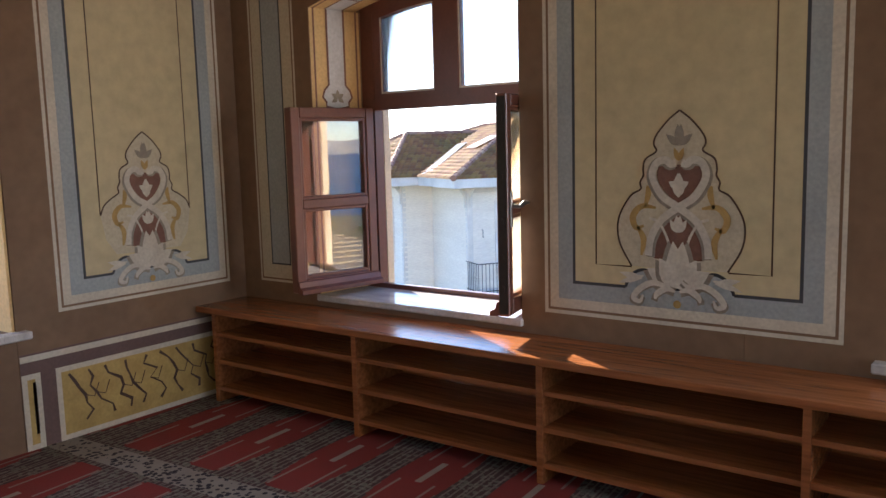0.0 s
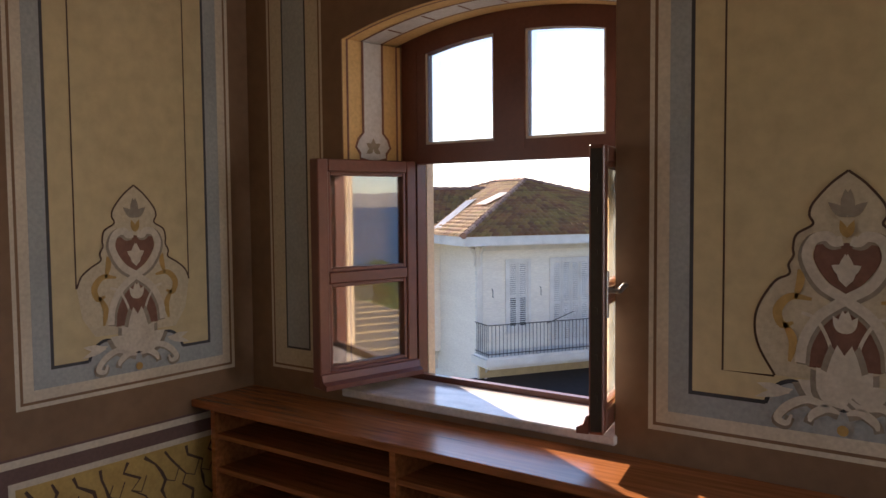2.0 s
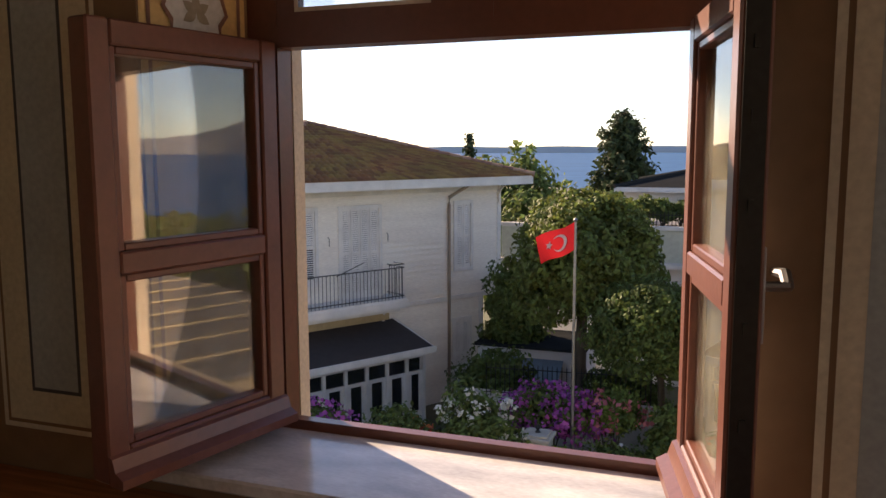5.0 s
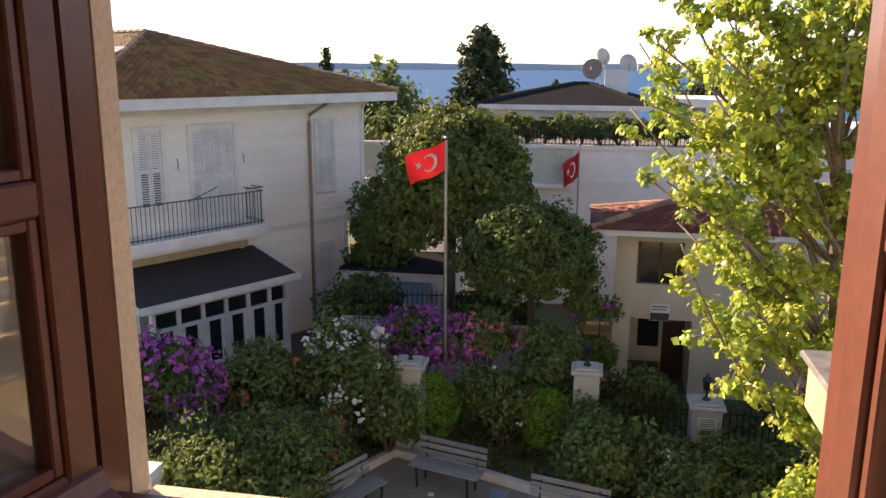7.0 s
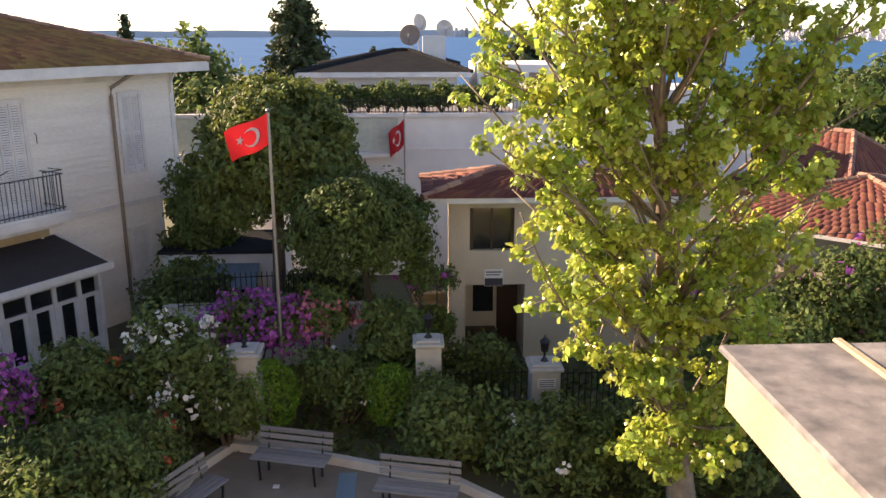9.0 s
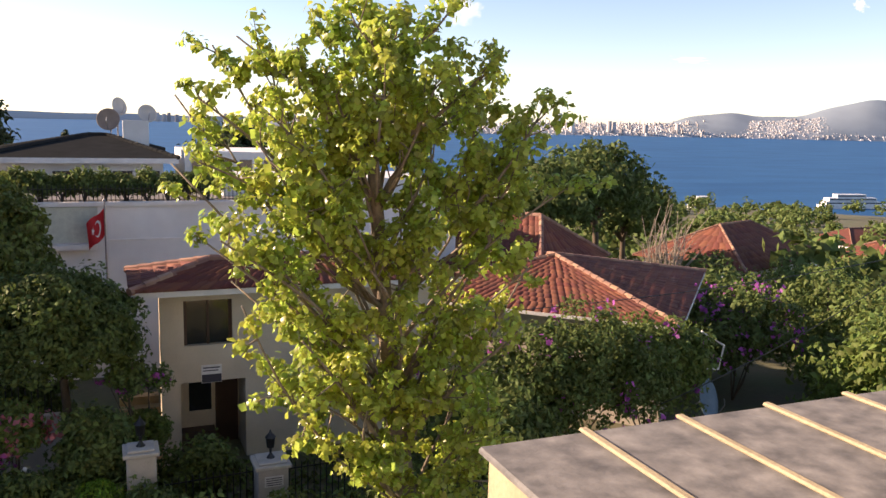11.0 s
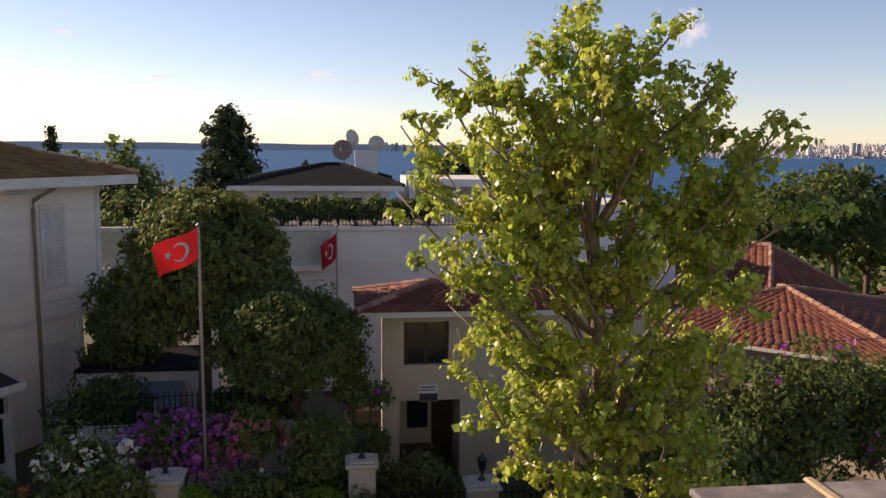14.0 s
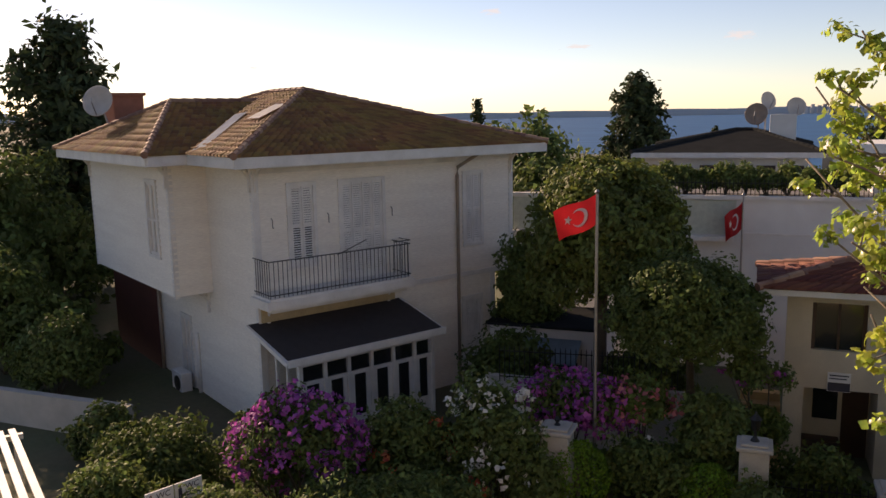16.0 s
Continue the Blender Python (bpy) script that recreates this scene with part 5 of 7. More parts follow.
def gate_pillar(x, y, w, ztop, lantern, label):
    t = thing("gate_pillar", label, "pillar", (x, y, -6.95), 0, "garden gate pillars")
    part("shaft", bx(x - w / 2 + 0.06, x + w / 2 - 0.06, y - w / 2 + 0.06, y + w / 2 - 0.06, -6.95, ztop - 0.12, bevel=0.02), M_STONE, t)
    c = bmesh.new()
    box(c, x - w / 2, x + w / 2, y - w / 2, y + w / 2, ztop - 0.13, ztop - 0.05, bevel=0.015)
    box(c, x - w / 2 + 0.08, x + w / 2 - 0.08, y - w / 2 + 0.08, y + w / 2 - 0.08, ztop - 0.05, ztop, bevel=0.015)
    part("cap", c, M_STONE, t)
    if lantern:
        l = lathe(bmesh.new(), [(0.09, 0), (0.05, 0.06), (0.025, 0.1), (0.03, 0.2), (0.075, 0.22), (0.10, 0.42), (0.12, 0.44), (0.03, 0.54), (0.012, 0.60)], Matrix.Translation((x, y, ztop)), 8)
        part("lantern", l, M_METAL, t, "black metal lantern")
    else:
        part("finial", lathe(bmesh.new(), [(0.07, 0), (0.03, 0.05), (0.07, 0.12), (0.02, 0.18)], Matrix.Translation((x, y, ztop)), 8), M_METAL, t)
    return t


gate_pillar(-3.17, 15.45, 0.70, -4.83, False, "pale stone gate pillar with a flat cap")
gate_pillar(0.58, 15.95, 0.66, -4.88, True, "pale stone gate pillar with a black lantern")
p3 = gate_pillar(3.08, 16.05, 0.74, -5.50, True, "pale stone gate pillar with a black lantern and a notice")
part("notice", bx(2.90, 3.28, 15.728, 15.738, -6.0, -5.78), M_SIGN, p3, "small white notice with unreadable lines")
nb = bmesh.new()
for i in range(4):
    box(nb, 2.93, 3.25, 15.722, 15.727, -5.97 + 0.047 * i, -5.955 + 0.047 * i)
part("notice_lines", nb, M_INK, p3)


def iron_fence(a, b, z0, h, label):
    """A spiked iron railing; each bar is a part."""
    t = thing("iron_fence", label, "fence", (a[0], a[1], z0), 0, "iron garden fences")
    for z in (z0 + 0.12, z0 + h - 0.15):
        part("rail", tube(bmesh.new(), [(*a, z), (*b, z)], 0.016, 4), M_METAL, t)
    d = Vector((b[0] - a[0], b[1] - a[1]))
    n = int(d.length / 0.13)
    me = None
    for i in range(n + 1):
        if me is None:
            o = part("bar", tube(bmesh.new(), [(0, 0, 0), (0, 0, h - 0.06), (0, 0, h)], [0.013, 0.013, 0.002], 5), M_METAL, t, local=True)
            me = o.data
        else:
            o = new("bar", me)
            o.parent = t
        o.location = (d.x * i / n, d.y * i / n, 0)
    return t


white_pillar = thing("gate_pillar", "white painted gate pillar with a sloping cap", "pillar", (-6.8, 10.9, -6.95), 0, "garden gate pillars")
part("shaft", bx(-7.02, -6.58, 10.68, 11.12, -6.95, -5.52, bevel=0.02), M_WHITE, white_pillar)
part("cap", lathe(bmesh.new(), [(0.40, -5.52), (0.40, -5.46), (0.30, -5.38)], Matrix.Translation((-6.8, 10.9, 0)) @ pose(0, 0, 0, 0, 0, 45), 4), M_WHITE, white_pillar)
iron_fence((-7.1, 10.95), (-8.4, 11.5), -6.95, 1.35, "blue-grey iron fence beside the white pillar")
iron_fence((1.0, 15.95), (2.72, 16.05), -6.95, 1.35, "black spiked iron garden gate railing")
iron_fence((3.46, 16.05), (5.2, 16.1), -6.95, 1.3, "black spiked iron garden railing")
iron_fence((-3.55, 15.45), (-5.2, 15.6), -6.95, 2.0, "black iron railing beside the gate pillar")
iron_fence((-5.6, 19.4), (-1.2, 19.9), -5.4, 0.95, "rusty iron railing behind the bougainvillea")
struct("garden_wall", bx(-6.0, -1.0, 19.42, 19.65, -6.95, -5.3), M_CONC, "low concrete garden wall", "wall")

# ---- flags ----
def flag(x, y, zb, zt, fz, w, h, label, sway):
    t = thing("flagpole", label, "flag", (x, y, zb), 0, "flags on poles")
    part("pole", tube(bmesh.new(), [(x, y, zb), (x, y, zt)], [0.045, 0.028], 8), M_CHROME, t)
    part("finial", lathe(bmesh.new(), [(0.02, 0), (0.05, 0.04), (0.02, 0.08)], Matrix.Translation((x, y, zt)), 8), M_CHROME, t)

    def place(u, v, off=0.0):
        # u from the pole outwards, v from top to bottom
        return (x - 0.03 - u * w * (0.92 - 0.1 * v), y + off + 0.10 * math.sin(u * 5 + v * 2.0) * u, fz - v * h - sway * u * h - 0.05 * math.sin(u * 6) * h)
    N = 16
    V = [place(i / N, j / N) for i in range(N + 1) for j in range(N + 1)]
    F = [(i * (N + 1) + j, i * (N + 1) + j + 1, (i + 1) * (N + 1) + j + 1, (i + 1) * (N + 1) + j) for i in range(N) for j in range(N)]
    cloth = raw("cloth", V, F, M_FLAG, t, "red cloth flag with white crescent and star", True)
    cr = bmesh.new()
    out = [(0.40 + 0.20 * math.cos(radians(a)), 0.5 + 0.30 * math.sin(radians(a))) for a in range(35, 326, 15)]
    inn = [(0.44 + 0.155 * math.cos(radians(a)), 0.5 + 0.235 * math.sin(radians(a))) for a in range(40, 321, 15)]
    k = min(len(out), len(inn))
    for off in (-0.012, 0.012):
        o, q = [cr.verts.new(place(*p, off)) for p in out], [cr.verts.new(place(*inn[min(int(i * len(inn) / len(out)), len(inn) - 1)], off)) for i in range(len(out))]
        for i in range(len(out) - 1):
            cr.faces.new((o[i], o[i + 1], q[i + 1], q[i]))
        st = [cr.verts.new(place(0.68 + r * 0.66 * math.cos(radians(a + 180)), 0.5 + r * math.sin(radians(a)), off)) for a, r in [(i * 36, 0.16 if i % 2 == 0 else 0.065) for i in range(10)]]
        c0 = cr.verts.new(place(0.68, 0.5, off))
        for i in range(10):
            cr.faces.new((st[i], st[(i + 1) % 10], c0))
    part("crescent_and_star", cr, M_FLAGW, t)


flag(-2.55, 16.2, -6.95, -0.19, -0.20, 0.92, 0.62, "red flag with crescent and star hanging on a steel pole", 0.6)
flag(0.06, 27.0, -6.95, -1.25, -1.45, 0.55, 0.85, "red flag with crescent and star before the white building", 0.55)

# ---- gatehouse ----
gh = thing("gatehouse", "beige plastered gatehouse with red tiled roof and recessed entrance", "house", (1.2, 19.7, -6.95))
for w in ((1.25, 1.62, 19.72, 21.4, -6.95, -2.62), (1.62, 3.15, 19.72, 20.0, -4.93, -4.02), (1.62, 8.0, 19.72, 20.0, -2.92, -2.62), (1.62, 1.72, 19.72, 20.0, -4.02, -2.92), (2.85, 8.0, 19.72, 20.0, -4.02, -2.92), (3.15, 8.0, 19.72, 20.0, -6.95, -4.02), (1.62, 3.2, 20.9, 21.1, -6.95, -4.9), (1.62, 8.0, 20.0, 21.4, -4.9, -4.8), (7.8, 8.0, 20.0, 21.4, -6.95, -2.62), (3.15, 3.3, 20.0, 21.0, -6.95, -4.9)):
    part("wall", bx(*w), M_PLASTERB, gh)
part("pilaster", bx(1.18, 1.50, 19.62, 19.72, -6.95, -2.62), M_PLASTERB, gh)
part("window", bx(1.73, 2.84, 19.84, 19.88, -4.01, -2.93), M_DARKGLASS, gh)
wf = bmesh.new()
for a in ((1.72, 1.80), (2.26, 2.31), (2.77, 2.85)):
    box(wf, a[0], a[1], 19.80, 19.84, -4.02, -2.92)
part("window_frame", wf, M_DOOR, gh)
part("door", bx(2.55, 3.12, 20.86, 20.9, -6.95, -5.0, bevel=0.01), M_DOOR, gh, "dark brown door")
part("entrance_window", bx(1.9, 2.45, 20.87, 20.9, -6.05, -5.1), M_DARKGLASS, gh)
part("porch_bench", bx(1.66, 2.5, 20.4, 20.8, -6.95, -6.45), M_DOOR, gh)
part("fascia", bx(0.60, 8.6, 19.02, 19.10, -2.66, -2.52), M_EAVE, gh)
part("soffit", bx(0.60, 8.6, 19.1, 21.8, -2.62, -2.56), M_EAVE, gh)
sg = part("sign", bx(2.10, 2.58, 19.69, 19.715, -4.96, -4.52), M_SIGN, gh, "white and dark blue sign board with unreadable lines")
si = bmesh.new()
box(si, 2.11, 2.57, 19.684, 19.69, -4.95, -4.75), box(si, 2.14, 2.54, 19.684, 19.69, -4.60, -4.57), box(si, 2.14, 2.5, 19.684, 19.69, -4.67, -4.645)
part("sign_lines", si, M_INK, sg)
roof_hip(gh, ID, 0.52, 8.7, 18.98, 21.9, -2.52, ((2.4, 20.4), (7.0, 20.4)), -2.06, M_TILERED, 0.32, 0.24, sides="fl")
st = thing("outdoor_steps", "stone steps beside the gatehouse, tinted orange for sunlight", "steps", (0.7, 18.6, -6.95))
# Orange sunlight is put into the colour of the steps.
for i in range(8):
    part("step", bx(0.25, 1.16, 18.4 + 0.30 * i, 18.7 + 0.30 * i, -6.95, -6.75 + 0.19 * i), mat("sun_tinted_step_stone", (0.55, 0.36, 0.16), 0.85, scale=4), st)

# ---- house with the vine ----
VM = pose(14.6, 17.6, 0, 0, 0, 46.5)
vh = thing("vine_house", "low tiled house, its wall under a flowering vine", "house", (14.6, 17.6, -7))
part("wall", bx(0.5, 9.0, 0.5, 9.0, -8.5, -4.0, m=VM), M_PLASTERB, vh)
part("fascia", bx(-0.02, 9.6, -0.02, 9.6, -4.08, -3.98, m=VM), M_EAVE, vh)
roof_hip(vh, VM, 0, 9.6, 0, 9.6, -3.98, ((4.7, 4.7), (4.9, 4.8)), -3.05, M_TILERED, 0.34, 0.24, sides="fl")
br = bmesh.new()
for y in (0.4, 1.6):
    tube(br, [(0.3, y - 0.9, -4.1), (1.0, y - 1.5, -4.6), (1.0, y - 1.4, -5.3), (0.5, y - 0.6, -5.2)], 0.035, 6, VM)
part("awning_bracket", br, M_WHITE, vh)
dish((15.6, 17.7, -6.2), (0.5, -0.85, 0.3), 0.62, M_BLUE, "dark grey satellite dish on the house wall", (15.4, 18.5, -7.2))
# second tiled house behind
h2 = thing("tiled_house", "house with red tiled roof behind the vine house", "house", (17, 28, -9))
HM2 = pose(16.2, 25.6, 0, 0, 0, 35)
part("wall", bx(-2.6, 2.6, 0.6, 7, -9.5, -3.6, m=HM2), M_PLASTERW, h2)
roof_hip(h2, HM2, -3.1, 3.1, 0.0, 8, -3.7, ((0, 1.6), (0, 6)), -2.0, M_TILERED, 0.34, 0.26, sides="flr")
part("window", bx(1.0, 1.9, 0.57, 0.6, -4.6, -3.9, m=HM2), M_DARKGLASS, h2)
part("chimney", bx(2.7, 3.6, 4.5, 5.4, -6, -1.7, m=HM2), M_CONC, h2)
for k, (x, y, r, w2, zz, up) in enumerate(((42, 46, 20, 6.2, -7.6, 2.4), (78, 62, 15, 7, -12.0, 2.2), (66, 70, 40, 5, -11, 1.8), (95, 74, 5, 7, -14.2, 2.5), (60, 95, 30, 6, -14.5, 2.0), (110, 120, 10, 7, -18.5, 2.5), (130, 110, 0, 8, -18.5, 2.5))):
    hm = pose(x, y, 0, 0, 0, r)
    t = thing("tiled_house", "low house with orange tiled hip roof among trees", "house", (x, y, ground_z(x, y)), 0, "houses on the slope")
    part("wall", bx(-w2 + 0.6, w2 - 0.6, -w2 * 0.7 + 0.6, w2 * 0.7 - 0.6, ground_z(x, y) - 1, zz, m=hm), M_PLASTERW, t)
    for i in range(3):
        part("window", bx(-w2 * 0.6 + i * w2 * 0.5, -w2 * 0.6 + i * w2 * 0.5 + 0.9, -w2 * 0.7 + 0.57, -w2 * 0.7 + 0.6, zz - 1.7, zz - 0.5, m=hm), M_DARKGLASS, t)
    roof_hip(t, hm, -w2, w2, -w2 * 0.7, w2 * 0.7, zz, ((-w2 * 0.35, 0), (w2 * 0.35, 0)), zz + up, M_TILERED, 0.6, 0.5, sides="flr" if k < 3 else "")

# ---- white buildings behind ----
wb = thing("white_building", "long white flat-roofed building with a planted terrace", "house", (0, 28, -7))
part("wall", bx(-7.5, 12.0, 27.4, 34, -8.5, -1.42), M_PLASTERW, wb)
part("terrace_floor", bx(-7.5, 12.0, 27.5, 36.9, -1.418, -1.40), mat("grey_terrace_screed", (0.16, 0.15, 0.14), 0.9, scale=1), wb)
part("parapet", bx(-7.6, 12.1, 27.3, 27.5, -1.42, -1.30), M_WHITE, wb)
lg = bmesh.new()
box(lg, -7.5, -0.2, 27.1, 27.4, -2.75, -2.6), box(lg, 0.1, 12.0, 27.37, 27.4, -2.55, -2.48)
part("ledge", lg, M_WHITE, wb)
part("pale_band", bx(-7.5, -0.15, 27.36, 27.4, -2.55, -1.45), mat("pale_green_plaster", (0.55, 0.58, 0.48), 0.85), wb)
part("white_step", bx(4.0, 12, 30, 34, -1.42, -0.75), M_PLASTERW, wb)
part("low_wing", bx(-7.0, -3.6, 23.0, 25.5, -8.0, -4.9), M_PLASTERW, wb)
part("wing_roof", bx(-7.1, -3.5, 22.9, 25.6, -4.9, -4.82), M_GREYROOF, wb, "dark grey flat roof of the low wing")
aw = bmesh.new()
prism(aw, [(22.2, -5.75), (23.0, -5.25), (23.0, -5.2), (22.2, -5.7)], -6.3, -4.2, "x")
part("awning", aw, M_BLUE, wb, "blue-grey sheet awning")
part("wing_window", bx(-5.4, -4.3, 22.96, 23.0, -6.5, -5.9), M_DARKGLASS, wb)
vb = thing("grey_roofed_villa", "white villa with grey hip roof, satellite dishes and terrace", "house", (-1, 38, -7))
part("wall", bx(-4.4, 2.4, 37.0, 45, -8, -0.55), M_PLASTERW, vb)
part("eave", bx(-4.74, 3.0, 36.3, 46, -0.60, -0.38), M_EAVE, vb)
roof_hip(vb, ID, -4.74, 3.0, 36.3, 46, -0.38, ((-0.6, 41), (0.2, 41)), 0.45, M_GREYROOF, sides="")
for x in (-3.5, -1.9, 0.4, 1.5):
    part("window", bx(x, x + 0.75, 36.96, 37.0, -1.9, -0.95), M_DARKGLASS, vb)
part("annexe", bx(3.4, 8.6, 38.2, 44, -8, -0.15), M_PLASTERW, vb)
for x in (3.7, 4.9, 5.8, 6.9, 7.8):
    part("window", bx(x, x + 0.55, 38.16, 38.2, -1.5, -0.5), M_DARKGLASS, vb)
part("roof_box", bx(0.9, 2.0, 40, 41, 0.0, 1.15), M_PLASTERW, vb)
dish((0.32, 40.6, 1.15), (-0.2, -1, 0.25), 0.50, M_DISHR, "large rusty satellite dish on the grey roof", (0.4, 41, 0.35))
dish((0.72, 41.2, 1.75), (0.8, -0.9, 0.3), 0.42, M_DISH, "pale satellite dish on the grey roof", (0.7, 41.4, 0.3))
dish((1.95, 40.6, 1.45), (0.25, -1, 0.3), 0.42, M_DISH, "pale satellite dish on the grey roof", (1.9, 40.8, 0.15))
iron_fence((-3.4, 27.9), (7.7, 27.9), -1.41, 0.62, "thin black terrace railing")

# ---- at the far left: low walls, sign ----
struct("yard_wall", bx(-19.5, -14.6, 15.8, 16.05, -7.2, -5.9, m=ID), M_CONC, "grey rendered yard wall", "wall")
cn = thing("slatted_canopy", "white slatted canopy roof in the yard", "canopy", (-11.5, 9.6, -6.95))
CM = pose(-15.4, 11.6, -5.3, 0, 0, -35)
for i in range(12):
    part("slat", bx(0.0, 4.4, -1.6 + 0.24 * i, -1.46 + 0.24 * i, 0.0, 0.05, m=CM), M_WHITE, cn)
part("beam", bx(0.2, 0.32, -1.7, 1.3, -0.12, -0.004, m=CM), M_WHITE, cn)
for x, y in ((0.2, -1.5), (4.2, -1.5), (0.2, 1.1), (4.2, 1.1)):
    part("post", bx(x, x + 0.1, y, y + 0.1, -2.0, -0.004, m=CM), M_WHITE, cn)
SM = pose(-9.62, 10.78, -5.2, 0, 0, 66)
sgn = thing("toilet_sign", "white WC sign board with figures on a post", "sign", (-9.4, 11.3, -6.95))
for i in range(2):
    pn = part("panel", bx(0.02 + 0.57 * i, 0.56 + 0.57 * i, -0.015, 0.015, -0.36, 0.0, m=SM), M_SIGN, sgn)
    fg = bmesh.new()
    box(fg, 0.08 + 0.57 * i, 0.15 + 0.57 * i, -0.02, -0.016, -0.24, -0.10, SM), box(fg, 0.085 + 0.57 * i, 0.11 + 0.57 * i, -0.02, -0.016, -0.32, -0.24, SM), box(fg, 0.12 + 0.57 * i, 0.145 + 0.57 * i, -0.02, -0.016, -0.32, -0.24, SM), box(fg, 0.095 + 0.57 * i, 0.135 + 0.57 * i, -0.02, -0.016, -0.09, -0.05, SM)
    part("figure", fg, M_INK if i else M_ORNRED, pn)
    bl = bmesh.new()
    box(bl, 0.24 + 0.57 * i, 0.48 + 0.57 * i, -0.02, -0.016, -0.29, -0.26, SM), box(bl, 0.24 + 0.57 * i, 0.45 + 0.57 * i, -0.02, -0.016, -0.24, -0.215, SM)
    part("small_print", bl, M_INK, pn)
    tx = bpy.data.curves.new("letters", "FONT")
    tx.body, tx.size, tx.extrude = "WC", 0.16, 0.002
    to = new("letters", tx)
    me = bpy.data.meshes.new_from_object(to)
    bpy.data.objects.remove(to)
    me.transform(SM @ Matrix.Translation((0.22 + 0.57 * i, -0.018, -0.16)) @ pose(0, 0, 0, 90, 0, 0))
    me.transform(wm(pn).inverted())
    me.materials.append(M_INK)
    lt = new("letters", me)
    lt.parent = pn
part("post", tube(bmesh.new(), [SM @ Vector((0.55, 0.04, -0.02)), (SM @ Vector((0.55, 0.04, 0))) - Vector((0, 0, 1.75))], 0.03, 8), M_METAL, sgn)

# ---- utility pole ----
up = thing("utility_pole", "grey concrete utility pole with cables", "utility pole", (21.2, 16.2, -8))
part("pole", tube(bmesh.new(), [(21.2, 16.2, -9), (21.2, 16.2, -1.45)], [0.10, 0.07], 8), M_CONC, up)
part("lamp_arm", tube(bmesh.new(), [(21.2, 16.2, -1.8), (21.4, 16.0, -1.6), (21.9, 15.7, -1.6)], 0.06, 6), M_WHITE, up)
for z, e in ((-2.0, (6.5, 17.3, -3.1)), (-2.4, (12.0, 15.0, -5.0)), (-1.9, (42, 14, -1.9))):
    a, b = Vector((21.2, 16.2, z)), Vector(e)
    part("cable", tube(bmesh.new(), [a.lerp(b, i / 10) - Vector((0, 0, 0.9 * (i / 10) * (1 - i / 10))) for i in range(11)], 0.012, 4), M_METAL, up)

# ---- ferries ----
def ferry(x, y, L, rz):
    t = thing("ferry", "white passenger ferry at the pier", "ferry", (x, y, SEA_Z), rz, "ferries at the shore")
    h = bmesh.new()
    prism(h, [(-L / 2, -2.2), (L * 0.38, -2.2), (L / 2, 0), (L * 0.38, 2.2), (-L / 2, 2.2)], -0.2, 1.6)
    part("hull", h, M_PLASTERW, t, local=True)
    for i, (a, b) in enumerate(((-0.46, 0.36), (-0.42, 0.28), (-0.30, 0.12))):
        part("deck", bx(a * L, b * L, -2.0 + 0.2 * i, 2.0 - 0.2 * i, 1.6 + 1.5 * i, 3.0 + 1.5 * i), M_PLASTERW, t, local=True)
        part("window_band", bx(a * L + 0.4, b * L - 0.4, -2.03 + 0.2 * i, 2.03 - 0.2 * i, 2.1 + 1.5 * i, 2.6 + 1.5 * i), M_DARKGLASS, t, local=True)
    return t


ferry(213, 252, 13, 0), ferry(293, 252, 34, -8)

# ---- far shore ----
def far_point(az, dist, el):
    a = radians(az)
    return (dist * math.sin(a), dist * math.cos(a), 1.4 + dist * math.tan(radians(el)))


def shore_dist(az):
    return 2900 + (az - 30) * 55


def ridge(name, azs, height, back, material, label):
    V, F = [], []
    for az in azs:
        d = shore_dist(az)
        for k in range(9):
            u = k / 8
            el_top = height(az)
            p = far_point(az, d + back * u, 0)
            base = SEA_Z - 0.5
            top = 1.4 + (d + back) * math.tan(radians(el_top))
            V.append((p[0], p[1], base + (top - base) * (u ** 0.8)))
    n = len(azs)
    for i in range(n - 1):
        for k in range(8):
            F.append((i * 9 + k, (i + 1) * 9 + k, (i + 1) * 9 + k + 1, i * 9 + k + 1))
    return tagged(raw(name, V, F, material, smooth=True), label, "hill", "", "structure")


def hump(az, c, w, h):
    return h * math.exp(-((az - c) / w) ** 2)


def low_h(az):
    return 0.12 + 0.25 * max(0, min(1, (az - 28) / 12)) + 0.22 * max(0, min(1, (az - 37) / 10)) + hump(az, 56, 5.0, 1.7) + 0.05 * math.sin(az * 3.1) + 0.25 * hump(az, 47, 4, 1)


def high_h(az):
    return -0.4 + hump(az, 41, 4.5, 1.45) + hump(az, 49.5, 4.2, 2.1) + hump(az, 58, 6, 2.0) + 0.04 * math.sin(az * 2.3)


AZ = [10 + 0.5 * i for i in range(150)]
# Shore and hill take their haze from colour alone.
ridge("backdrop_shore", AZ, low_h, 350, M_FARLAND, "built-up far shore, haze put into its pale colour")
ridge("backdrop_hill", AZ, high_h, 520, mat("haze_blue_far_hill", (0.23, 0.29, 0.34), 0.95, scale=0.004), "wooded hill above the far shore, tinted blue for haze")
rr = random.Random(11)
cv, cf = [], []


def block(x, y, z, w, d, h):
    n = len(cv)
    cv.extend([(x - w, y - d, z), (x + w, y - d, z), (x + w, y + d, z), (x - w, y + d, z), (x - w, y - d, z + h), (x + w, y - d, z + h), (x + w, y + d, z + h), (x - w, y + d, z + h)])
    cf.extend([(n + a, n + b, n + c, n + e) for a, b, c, e in ((0, 1, 5, 4), (1, 2, 6, 5), (2, 3, 7, 6), (3, 0, 4, 7), (4, 5, 6, 7))])


